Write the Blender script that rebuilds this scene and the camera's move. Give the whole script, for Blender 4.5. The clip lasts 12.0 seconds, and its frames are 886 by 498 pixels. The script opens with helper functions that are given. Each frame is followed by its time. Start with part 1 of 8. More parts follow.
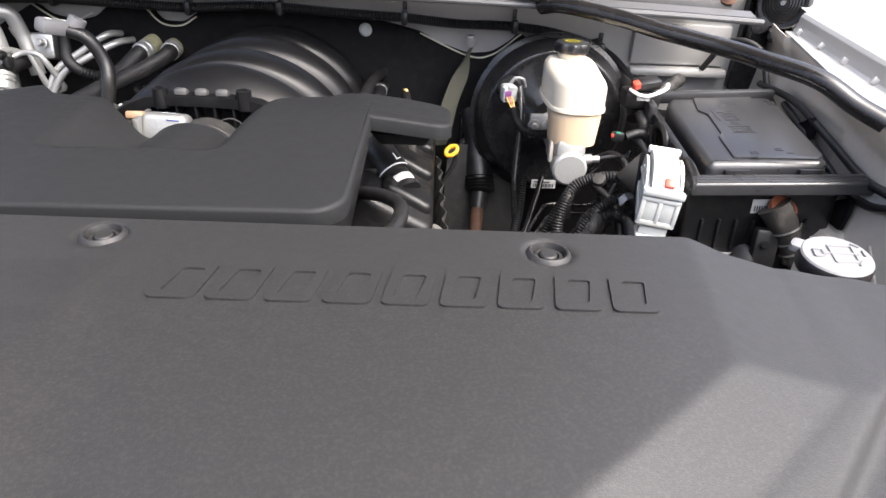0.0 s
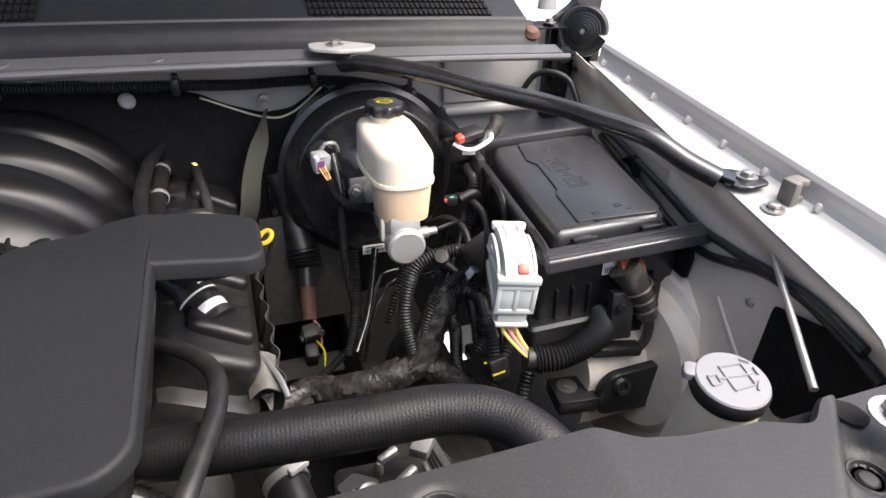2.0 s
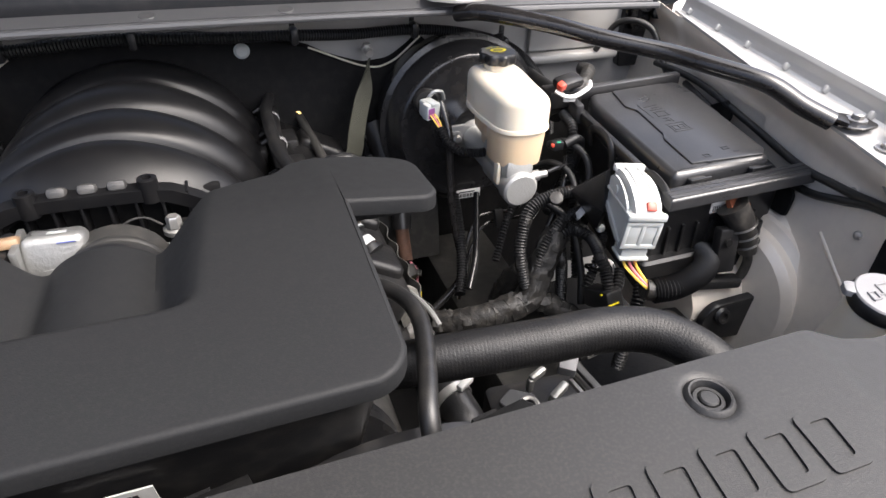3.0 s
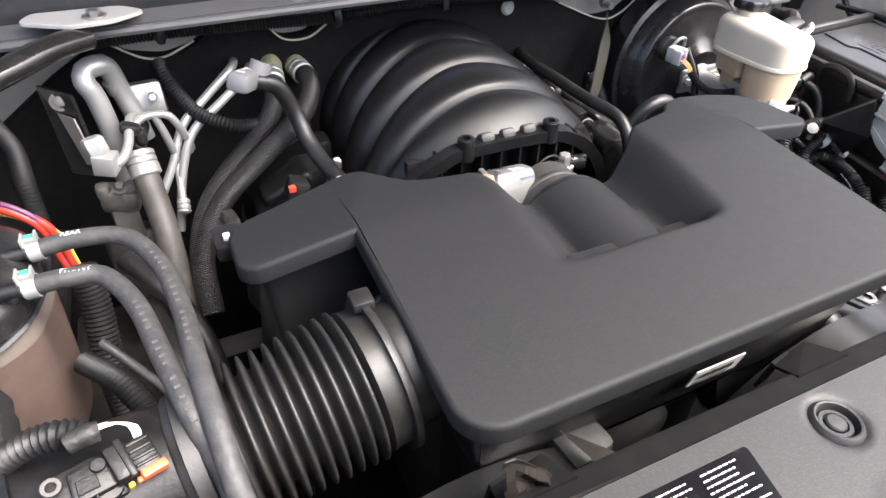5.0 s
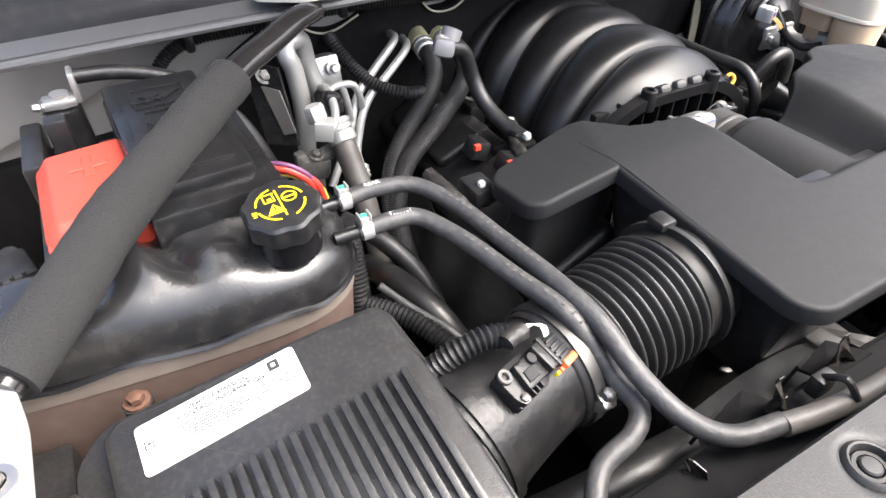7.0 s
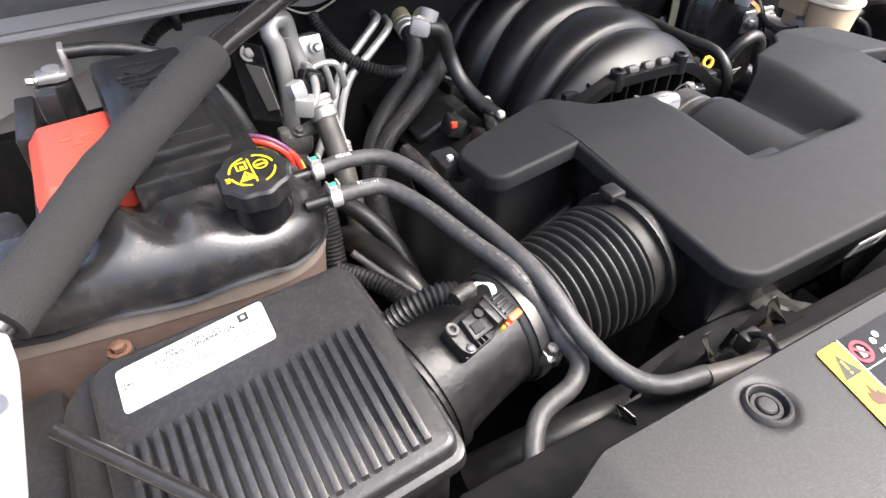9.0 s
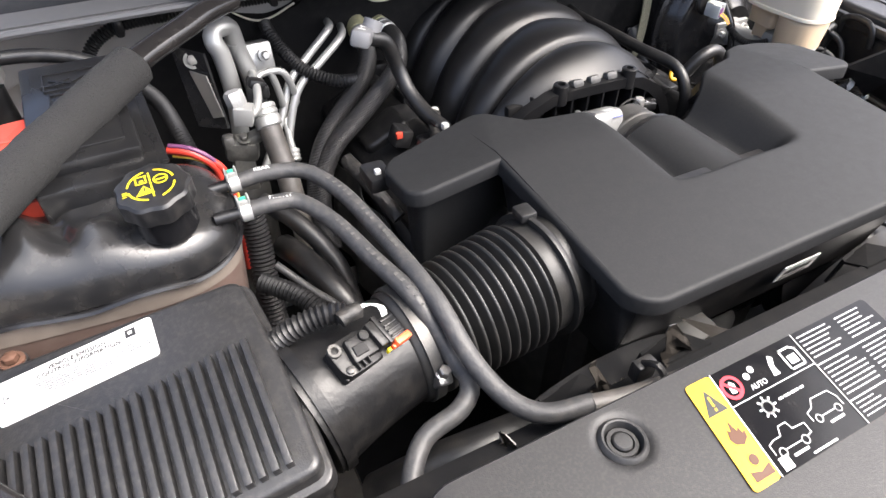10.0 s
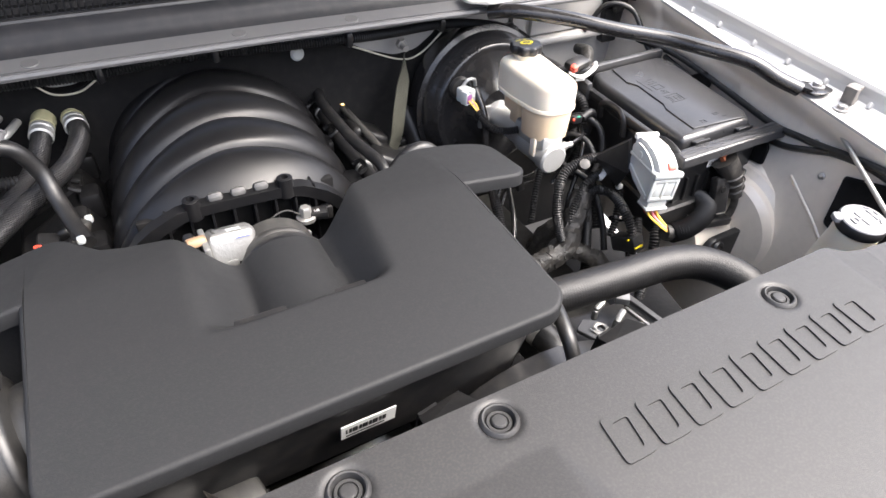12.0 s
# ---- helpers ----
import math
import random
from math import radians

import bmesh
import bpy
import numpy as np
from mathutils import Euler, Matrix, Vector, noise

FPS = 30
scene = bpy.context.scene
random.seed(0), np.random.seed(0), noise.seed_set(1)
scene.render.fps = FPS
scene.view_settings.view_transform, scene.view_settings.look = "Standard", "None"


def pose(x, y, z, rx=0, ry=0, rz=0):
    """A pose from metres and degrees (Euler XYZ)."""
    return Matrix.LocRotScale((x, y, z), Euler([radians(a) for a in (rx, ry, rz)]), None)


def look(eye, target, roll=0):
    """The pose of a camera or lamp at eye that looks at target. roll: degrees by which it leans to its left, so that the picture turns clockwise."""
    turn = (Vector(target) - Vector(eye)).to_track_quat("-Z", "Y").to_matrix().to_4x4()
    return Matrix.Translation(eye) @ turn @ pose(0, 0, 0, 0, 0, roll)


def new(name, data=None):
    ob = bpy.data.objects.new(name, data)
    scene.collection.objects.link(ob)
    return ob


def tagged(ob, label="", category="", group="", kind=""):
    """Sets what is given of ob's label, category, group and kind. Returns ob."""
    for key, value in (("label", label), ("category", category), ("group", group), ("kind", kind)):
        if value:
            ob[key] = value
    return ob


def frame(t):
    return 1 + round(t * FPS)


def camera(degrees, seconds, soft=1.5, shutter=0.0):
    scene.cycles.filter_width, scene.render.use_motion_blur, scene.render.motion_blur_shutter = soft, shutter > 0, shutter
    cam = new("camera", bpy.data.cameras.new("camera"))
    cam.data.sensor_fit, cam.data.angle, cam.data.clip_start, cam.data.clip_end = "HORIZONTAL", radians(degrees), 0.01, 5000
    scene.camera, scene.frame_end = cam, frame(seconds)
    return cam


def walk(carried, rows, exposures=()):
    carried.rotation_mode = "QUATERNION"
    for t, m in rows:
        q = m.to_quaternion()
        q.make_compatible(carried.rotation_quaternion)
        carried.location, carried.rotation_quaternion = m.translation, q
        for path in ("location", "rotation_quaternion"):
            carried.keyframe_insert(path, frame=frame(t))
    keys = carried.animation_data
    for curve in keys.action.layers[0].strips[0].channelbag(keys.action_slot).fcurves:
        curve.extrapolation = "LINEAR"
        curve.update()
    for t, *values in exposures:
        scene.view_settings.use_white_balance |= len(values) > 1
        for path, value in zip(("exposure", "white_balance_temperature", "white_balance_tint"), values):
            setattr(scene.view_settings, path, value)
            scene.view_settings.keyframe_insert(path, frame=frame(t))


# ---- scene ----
cam = camera(72.6, 12.0)
EXPOSURES = [(t, e + 0.54, 6150, 7) for t, e in ((0.0, 1.75), (1.0, 2.0), (1.5, 1.65), (2.0, 1.3), (2.5, 1.2), (3.0, 1.4), (5.0, 2.0), (6.5, 2.1), (9.0, 1.98), (10.5, 1.9), (11.3, 1.95), (12.0, 2.1))]
PATH = [
    (0, (0.305, -0.013, 1.36), (0.341, 1.716, 0.355), 2.5),
    (0.5, (0.331, 0.071, 1.379), (0.364, 1.801, 0.377), 2.5),
    (1, (0.323, 0.131, 1.417), (0.54, 1.854, 0.425), 2.1),
    (1.5, (0.316, 0.134, 1.426), (0.814, 1.806, 0.449), 1.5),
    (2, (0.315, 0.168, 1.425), (0.907, 1.784, 0.405), 1.9),
    (2.5, (0.283, 0.186, 1.422), (0.882, 1.74, 0.315), 2.3),
    (3, (0.134, 0.171, 1.436), (0.725, 1.698, 0.288), 2.0),
    (3.2, (0.073, 0.159, 1.44), (0.667, 1.68, 0.285), 1.9),
    (4.8, (-0.297, 0.254, 1.445), (0.353, 1.69, 0.215), 1.1),
    (5, (-0.36, 0.26, 1.45), (0.316, 1.674, 0.208), 1.2),
    (5.5, (-0.505, 0.288, 1.454), (0.235, 1.654, 0.194), 1.1),
    (6, (-0.577, 0.29, 1.466), (0.19, 1.624, 0.188), 1.0),
    (6.5, (-0.631, 0.309, 1.46), (0.136, 1.646, 0.186), 0.4),
    (6.7, (-0.644, 0.319, 1.451), (0.128, 1.654, 0.177), 0.4),
    (8.3, (-0.662, 0.293, 1.452), (0.085, 1.609, 0.144), 0.5),
    (8.5, (-0.655, 0.283, 1.457), (0.093, 1.594, 0.145), 0.8),
    (9, (-0.64, 0.266, 1.464), (0.105, 1.575, 0.148), 0.7),
    (9.5, (-0.6, 0.239, 1.476), (0.131, 1.553, 0.157), 1.0),
    (10, (-0.549, 0.233, 1.477), (0.161, 1.557, 0.156), 1.1),
    (10.5, (-0.462, 0.217, 1.5), (0.247, 1.541, 0.18), 1.4),
    (11, (-0.32, 0.194, 1.511), (0.396, 1.523, 0.199), 1.4),
    (11.5, (-0.187, 0.169, 1.517), (0.549, 1.501, 0.219), 1.8),
    (12, (-0.105, 0.14, 1.531), (0.674, 1.5, 0.289), 1.9),
]
walk(cam, [(t, look(eye, target, roll)) for t, eye, target, roll in PATH], exposures=EXPOSURES)

# ---- world and light ----
world = bpy.data.worlds.new("world")
scene.world = world
world.use_nodes = True
wn = world.node_tree
sky = wn.nodes.new("ShaderNodeTexSky")
sky.sky_type = "NISHITA"
sky.sun_disc = False
sky.sun_elevation, sky.sun_rotation = radians(58), radians(125)
sky.air_density, sky.dust_density, sky.ozone_density = 0.5, 10.0, 1.0
wn.nodes["Background"].inputs[1].default_value = 0.15
wn.links.new(sky.outputs[0], wn.nodes["Background"].inputs[0])
sun_data = bpy.data.lights.new("sun", "SUN")
sun_data.energy, sun_data.angle, sun_data.color = 0.34, radians(95), (1.0, 0.985, 0.965)
sun = new("sun", sun_data)
sun.matrix_world = look((0.5, -0.4, 4.4), (0, 0.7, 1.0))


# ---- materials ----
def mat(name, color, rough=0.5, metal=0.0, var=0.18, scale=14.0, bump=0.08, grain=500.0, dust=0.0, weave=0.0, sss=0.0, trans=0.0, spec=0.5):
    """Plastic, rubber, metal or paint with blotches at one scale, grain at another, and settled dust on faces that look up."""
    m = bpy.data.materials.new(name)
    m.use_nodes = True
    n, l = m.node_tree.nodes, m.node_tree.links
    b = n["Principled BSDF"]
    co = n.new("ShaderNodeTexCoord")
    big = n.new("ShaderNodeTexNoise")
    big.inputs["Scale"].default_value, big.inputs["Detail"].default_value = scale, 5
    l.new(co.outputs["Object"], big.inputs["Vector"])
    mix = n.new("ShaderNodeMix")
    mix.data_type = "RGBA"
    mix.inputs[6].default_value = (*[c * (1 - var) for c in color], 1)
    mix.inputs[7].default_value = (*[min(1, c * (1 + var)) for c in color], 1)
    l.new(big.outputs[0], mix.inputs[0])
    out = mix.outputs[2]
    if dust > 0:
        d = n.new("ShaderNodeMix")
        d.data_type = "RGBA"
        speck = n.new("ShaderNodeTexNoise")
        speck.inputs["Scale"].default_value, speck.inputs["Detail"].default_value = scale * 4.3, 8
        l.new(co.outputs["Object"], speck.inputs["Vector"])
        ramp = n.new("ShaderNodeMapRange")
        ramp.inputs[1].default_value, ramp.inputs[2].default_value, ramp.inputs[4].default_value = 0.45, 0.8, dust
        l.new(speck.outputs[0], ramp.inputs[0])
        l.new(ramp.outputs[0], d.inputs[0])
        l.new(out, d.inputs[6])
        d.inputs[7].default_value = (0.3, 0.27, 0.23, 1)
        out = d.outputs[2]
    l.new(out, b.inputs["Base Color"])
    rr = n.new("ShaderNodeMapRange")
    rr.inputs[3].default_value, rr.inputs[4].default_value = max(0.02, rough - 0.1), min(1, rough + 0.1)
    l.new(big.outputs[0], rr.inputs[0])
    l.new(rr.outputs[0], b.inputs["Roughness"])
    b.inputs["Metallic"].default_value = metal
    b.inputs["Specular IOR Level"].default_value = spec
    if sss:
        b.inputs["Subsurface Weight"].default_value = sss
        b.inputs["Subsurface Radius"].default_value = (0.02, 0.015, 0.01)
    if trans:
        b.inputs["Transmission Weight"].default_value = trans
    fine = n.new("ShaderNodeTexNoise")
    fine.inputs["Scale"].default_value, fine.inputs["Detail"].default_value = grain, 3
    l.new(co.outputs["Object"], fine.inputs["Vector"])
    height = fine.outputs[0]
    if weave:
        wave = n.new("ShaderNodeTexWave")
        wave.inputs["Scale"].default_value, wave.inputs["Distortion"].default_value = weave, 1.0
        wave.bands_direction = "DIAGONAL"
        l.new(co.outputs["Object"], wave.inputs["Vector"])
        add = n.new("ShaderNodeMath")
        l.new(height, add.inputs[0])
        l.new(wave.outputs[1], add.inputs[1])
        height = add.outputs[0]
        wave2 = n.new("ShaderNodeTexWave")
        wave2.inputs["Scale"].default_value, wave2.inputs["Distortion"].default_value = weave * 1.35, 0.6
        wave2.bands_direction = "Z"
        l.new(co.outputs["Object"], wave2.inputs["Vector"])
        cross = n.new("ShaderNodeMath")
        cross.operation = "MULTIPLY"
        l.new(wave.outputs[1], cross.inputs[0])
        l.new(wave2.outputs[1], cross.inputs[1])
        thread = n.new("ShaderNodeMix")
        thread.data_type = "RGBA"
        l.new(cross.outputs[0], thread.inputs[0])
        l.new(out, thread.inputs[6])
        thread.inputs[7].default_value = (*[min(1.0, c * 4.5 + 0.01) for c in color], 1)
        l.new(thread.outputs[2], b.inputs["Base Color"])
    bp = n.new("ShaderNodeBump")
    bp.inputs["Strength"].default_value, bp.inputs["Distance"].default_value = bump, 0.002
    l.new(height, bp.inputs["Height"])
    l.new(bp.outputs[0], b.inputs["Normal"])
    return m


M_SHIELD = mat("shield_plastic", (0.0155, 0.0155, 0.016), 0.49, spec=0.40, bump=0.16, grain=1100, var=0.08, scale=110, dust=0.05)
M_COVER = mat("cover_plastic", (0.0122, 0.0127, 0.0137), 0.6, spec=0.22, bump=0.12, grain=1000, var=0.07, scale=90, dust=0.02)
M_MANIFOLD = mat("manifold_plastic", (0.006, 0.006, 0.0066), 0.36, spec=0.35, bump=0.05, grain=600, dust=0.012)
M_BLACK = mat("black_plastic", (0.012, 0.012, 0.0128), 0.33, bump=0.07, dust=0.060)
M_GLOSS = mat("glossy_black_plastic", (0.009, 0.009, 0.01), 0.22, bump=0.05, grain=60, dust=0.015)
M_BOOSTER = mat("black_enamel", (0.012, 0.012, 0.013), 0.22, bump=0.03, dust=0.030)
M_RUBBER = mat("black_rubber", (0.010, 0.010, 0.0105), 0.4, bump=0.12, dust=0.055)
M_RADHOSE = mat("reinforced_rubber_hose", (0.0062, 0.0062, 0.0068), 0.46, spec=0.35, bump=0.25, grain=700, dust=0.02)
M_HOSE = mat("grey_rubber_hose", (0.034, 0.034, 0.035), 0.52, bump=0.3, grain=220, var=0.3, scale=30, dust=0.12)
M_LOOM = mat("black_loom", (0.010, 0.010, 0.0108), 0.46, spec=0.4, bump=0.05, dust=0.03)
M_TAPE = mat("dusty_harness_tape", (0.010, 0.0095, 0.009), 0.55, bump=0.7, grain=160, dust=0.13, scale=22)
M_BRAID = mat("braided_sleeve", (0.0065, 0.0065, 0.007), 0.42, bump=0.6, grain=300, weave=160, dust=0.075)
M_FELT = mat("woven_sleeve", (0.0145, 0.0144, 0.0142), 0.92, bump=1.0, grain=620, var=0.55, scale=330, dust=0.0)
M_DARK = mat("dark_engine_metal", (0.022, 0.0215, 0.02), 0.6, bump=0.3, grain=70, dust=0.09)
# flat black of the mat; also carries the shade of uncut openings and slots
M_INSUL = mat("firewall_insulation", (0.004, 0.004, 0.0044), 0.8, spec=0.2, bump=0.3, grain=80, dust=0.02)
M_ALU = mat("cast_aluminium", (0.46, 0.46, 0.45), 0.42, 0.9, bump=0.2, grain=350, dust=0.075)
M_PIPE = mat("drawn_aluminium", (0.44, 0.44, 0.425), 0.42, 0.55, bump=0.06, dust=0.06)
M_STEEL = mat("zinc_steel", (0.5, 0.49, 0.47), 0.4, 0.8, bump=0.08, dust=0.075)
M_SILVER = mat("silver_paint", (0.42, 0.415, 0.405), 0.36, 0.3, var=0.04, bump=0.03, dust=0.030)
M_SILVERDIRTY = mat("dusty_silver_paint", (0.38, 0.372, 0.358), 0.42, 0.25, var=0.1, bump=0.05, dust=0.125)
M_NATURAL = mat("translucent_white_plastic", (0.69, 0.625, 0.51), 0.36, var=0.05, bump=0.04, sss=0.35)
M_FLUID = mat("plastic_with_brake_fluid", (0.6, 0.465, 0.315), 0.36, var=0.07, bump=0.04, sss=0.35)
M_COOLANT = mat("plastic_with_coolant", (0.115, 0.08, 0.068), 0.45, var=0.2, bump=0.06, sss=0.1, dust=0.12)
M_TANKDIRTY = mat("stained_tank_plastic", (0.155, 0.13, 0.11), 0.5, var=0.25, bump=0.06, dust=0.20)
M_RED = mat("red_plastic", (0.53, 0.062, 0.036), 0.42, var=0.06, bump=0.05)
M_ORANGE = mat("orange_clip_plastic", (0.8, 0.12, 0.04), 0.45, var=0.05)
M_YELLOW = mat("yellow_plastic", (0.75, 0.42, 0.02), 0.4, var=0.06)
M_PRINT_Y = mat("yellow_print", (0.75, 0.62, 0.01), 0.5, var=0.04)
M_PRINT_O = mat("orange_yellow_print", (0.72, 0.42, 0.01), 0.45, var=0.04)
M_PRINT_W = mat("white_print", (0.75, 0.75, 0.74), 0.5, var=0.04)
M_PRINT_G = mat("grey_print", (0.2, 0.2, 0.2), 0.5, var=0.04)
M_PAPER = mat("white_paper_label", (0.62, 0.62, 0.61), 0.4, var=0.03, bump=0.02)
M_INK = mat("black_ink", (0.02, 0.02, 0.02), 0.5)
M_REDINK = mat("red_ink", (0.5, 0.02, 0.035), 0.5)
M_GREYPLUG = mat("grey_connector_plastic", (0.46, 0.475, 0.465), 0.34, var=0.06, bump=0.04, sss=0.2)
M_WHITEPLUG = mat("white_connector_plastic", (0.56, 0.56, 0.545), 0.36, var=0.04, bump=0.03)
M_GREYCAP = mat("grey_cap_plastic", (0.16, 0.16, 0.165), 0.45, var=0.08, bump=0.06)
M_GREEN = mat("green_tab", (0.05, 0.4, 0.22), 0.45)
M_WIRE_Y = mat("yellow_wire", (0.75, 0.5, 0.08), 0.45)
M_WIRE_P = mat("pink_wire", (0.6, 0.2, 0.25), 0.45)
M_WIRE_O = mat("orange_red_wire", (0.45, 0.04, 0.02), 0.45)
M_WIRE_R = mat("red_wire", (0.42, 0.035, 0.022), 0.4)
M_WIRE_V = mat("violet_wire", (0.12, 0.04, 0.1), 0.4)
M_WIRE_W = mat("pale_wire", (0.26, 0.25, 0.22), 0.5)
M_BRASS = mat("brass", (0.6, 0.4, 0.15), 0.35, 1.0)
M_RUST = mat("rusty_steel", (0.1, 0.05, 0.032), 0.75, 0.3, var=0.6, scale=60, bump=0.4, grain=120, dust=0.05)
M_STRAP = mat("woven_ground_strap", (0.04, 0.04, 0.031), 0.6, 0.3, bump=0.5, weave=300)
M_LID = mat("weathered_lid_plastic", (0.03, 0.03, 0.0315), 0.3, spec=0.6, bump=0.08, dust=0.03)
M_SLATE = mat("slate_grey_plastic", (0.012, 0.0125, 0.0145), 0.5, spec=0.2, bump=0.08, grain=700, dust=0.03)
M_DUSTYHOSE = mat("dusty_rubber_pipe", (0.06, 0.055, 0.05), 0.5, bump=0.15, dust=0.15)
M_TANK = mat("dulled_black_plastic", (0.0125, 0.0125, 0.0132), 0.26, spec=0.6, bump=0.08, grain=500, dust=0.05)
M_DULLALU = mat("dull_aluminium_sheet", (0.42, 0.41, 0.39), 0.45, 0.8, bump=0.15, dust=0.15)
M_EDGE = mat("grey_painted_edge", (0.09, 0.09, 0.092), 0.42, 0.2, var=0.06, bump=0.03, dust=0.05)
M_HOSEPRINT = mat("faded_hose_print", (0.07, 0.068, 0.065), 0.7, dust=0.1)
M_DARKPLUG = mat("dark_grey_connector_plastic", (0.05, 0.05, 0.051), 0.4, var=0.1, bump=0.06)
M_FILM = mat("crumpled_brown_film", (0.026, 0.023, 0.02), 0.24, bump=0.1, grain=60, dust=0.06)
M_CAST = mat("pale_cast_aluminium", (0.27, 0.27, 0.262), 0.45, 0.7, bump=0.25, grain=300, dust=0.08)
M_MASTER = mat("sand_cast_aluminium", (0.42, 0.42, 0.41), 0.5, 0.5, bump=0.25, grain=350, dust=0.06)
M_DIRTYALU = mat("oily_aluminium", (0.17, 0.165, 0.15), 0.45, 0.5, var=0.5, scale=60, bump=0.5, grain=120, dust=0.2)
M_BRACE = mat("glossy_black_brace_paint", (0.014, 0.013, 0.013), 0.14, var=0.1, bump=0.02, dust=0.03)
# silver paint made lighter and warmer, standing in for light on the inner panels
M_INNER = mat("brightened_silver_paint", (0.74, 0.68, 0.60), 0.36, 0.2, var=0.08, bump=0.04, dust=0.12)
M_BOOT = mat("dusty_boot_tape", (0.028, 0.026, 0.024), 0.45, bump=0.6, grain=90, dust=0.2)
M_BELLOWS = mat("dusty_bellows_rubber", (0.013, 0.0128, 0.0126), 0.46, bump=0.1, dust=0.05)
M_BOLT = mat("dull_plated_bolt", (0.36, 0.35, 0.34), 0.34, 0.9, bump=0.08, dust=0.1)
M_STOP = mat("weathered_rubber", (0.12, 0.11, 0.1), 0.6, bump=0.1, dust=0.1)
M_GROUND = mat("pale_concrete", (0.55, 0.54, 0.52), 0.8, var=0.1, scale=2, bump=0.1, grain=60)
M_GREYPANEL = mat("dark_grey_painted_steel", (0.065, 0.065, 0.065), 0.5, var=0.12, dust=0.075)
M_VALVE = mat("dull_black_casting_paint", (0.0065, 0.0065, 0.007), 0.4, spec=0.35, bump=0.25, grain=160, dust=0.04)
M_PRINT_D = mat("dark_grey_print", (0.05, 0.05, 0.055), 0.5, var=0.04)
M_CREAM = mat("cream_foam", (0.42, 0.40, 0.24), 0.7, var=0.15, bump=0.3, grain=200, dust=0.1)
M_BATCOVER = mat("clean_black_cover_plastic", (0.0085, 0.0085, 0.009), 0.28, bump=0.05, grain=700, dust=0.02)
M_BOX = mat("worn_black_housing_plastic", (0.0165, 0.0165, 0.0172), 0.36, spec=0.55, bump=0.14, grain=700, scale=55, dust=0.07)
M_BAND = mat("dull_steel_band", (0.09, 0.088, 0.085), 0.5, 0.8, bump=0.1, dust=0.08)
M_SEAM = mat("sealer_bead", (0.55, 0.52, 0.42), 0.6, var=0.1)


# ---- shaping ----
origin = {}


def thing(name, loc, label, category, group="", kind=""):
    e = new(name)
    e.empty_display_size = 0.03
    e.location = loc
    origin[e] = Vector(loc)
    return tagged(e, label, category, group, kind)


def part(name, bm, material, parent=None, label="", sharp=38):
    """Links a bmesh in world places as one mesh object, under a thing or a part."""
    if parent is not None:
        bm.transform(Matrix.Translation(-origin[parent]))
    bm.normal_update()
    for f in bm.faces:
        f.smooth = True
    lim = radians(sharp)
    for e in bm.edges:
        if len(e.link_faces) == 2 and e.calc_face_angle(0) > lim:
            e.smooth = False
    me = bpy.data.meshes.new(name)
    bm.to_mesh(me)
    bm.free()
    me.materials.append(material)
    ob = new(name, me)
    if parent is not None:
        ob.parent = parent
        origin[ob] = origin[parent]
    else:
        origin[ob] = Vector((0, 0, 0))
    if label:
        ob["label"] = label
    return ob


def solo(name, bm, material, label, category, group="", kind="", sharp=38):
    return tagged(part(name, bm, material, None, "", sharp), label, category, group, kind)


def join(*bms):
    out = bms[0]
    for b in bms[1:]:
        me = bpy.data.meshes.new("tmp")
        b.to_mesh(me)
        b.free()
        out.from_mesh(me)
        bpy.data.meshes.remove(me)
    return out


def rbox(center, size, bevel=0.002, rot=(0, 0, 0), seg=2):
    bm = bmesh.new()
    bmesh.ops.create_cube(bm, size=1.0)
    bmesh.ops.scale(bm, vec=size, verts=bm.verts)
    if bevel > 0:
        bmesh.ops.bevel(bm, geom=list(bm.edges), offset=min(bevel, min(size) * 0.45), segments=seg, profile=0.5, affect="EDGES")
    bm.transform(pose(*center, *rot))
    return bm


def rounded(pts, r, n=5):
    """A polygon with its corners rounded; r: one radius, or one a corner."""
    out = []
    k = len(pts)
    for i in range(k):
        p0, p, p1 = Vector(pts[i - 1]), Vector(pts[i]), Vector(pts[(i + 1) % k])
        ri = r[i] if isinstance(r, (list, tuple)) else r
        a, b = (p0 - p), (p1 - p)
        d = min(ri, a.length * 0.49, b.length * 0.49)
        if d < 1e-5:
            out.append(p)
            continue
        a, b = p + a.normalized() * d, p + b.normalized() * d
        for j in range(n + 1):
            s = j / n
            out.append((1 - s) ** 2 * a + 2 * s * (1 - s) * p + s * s * b)
    return out


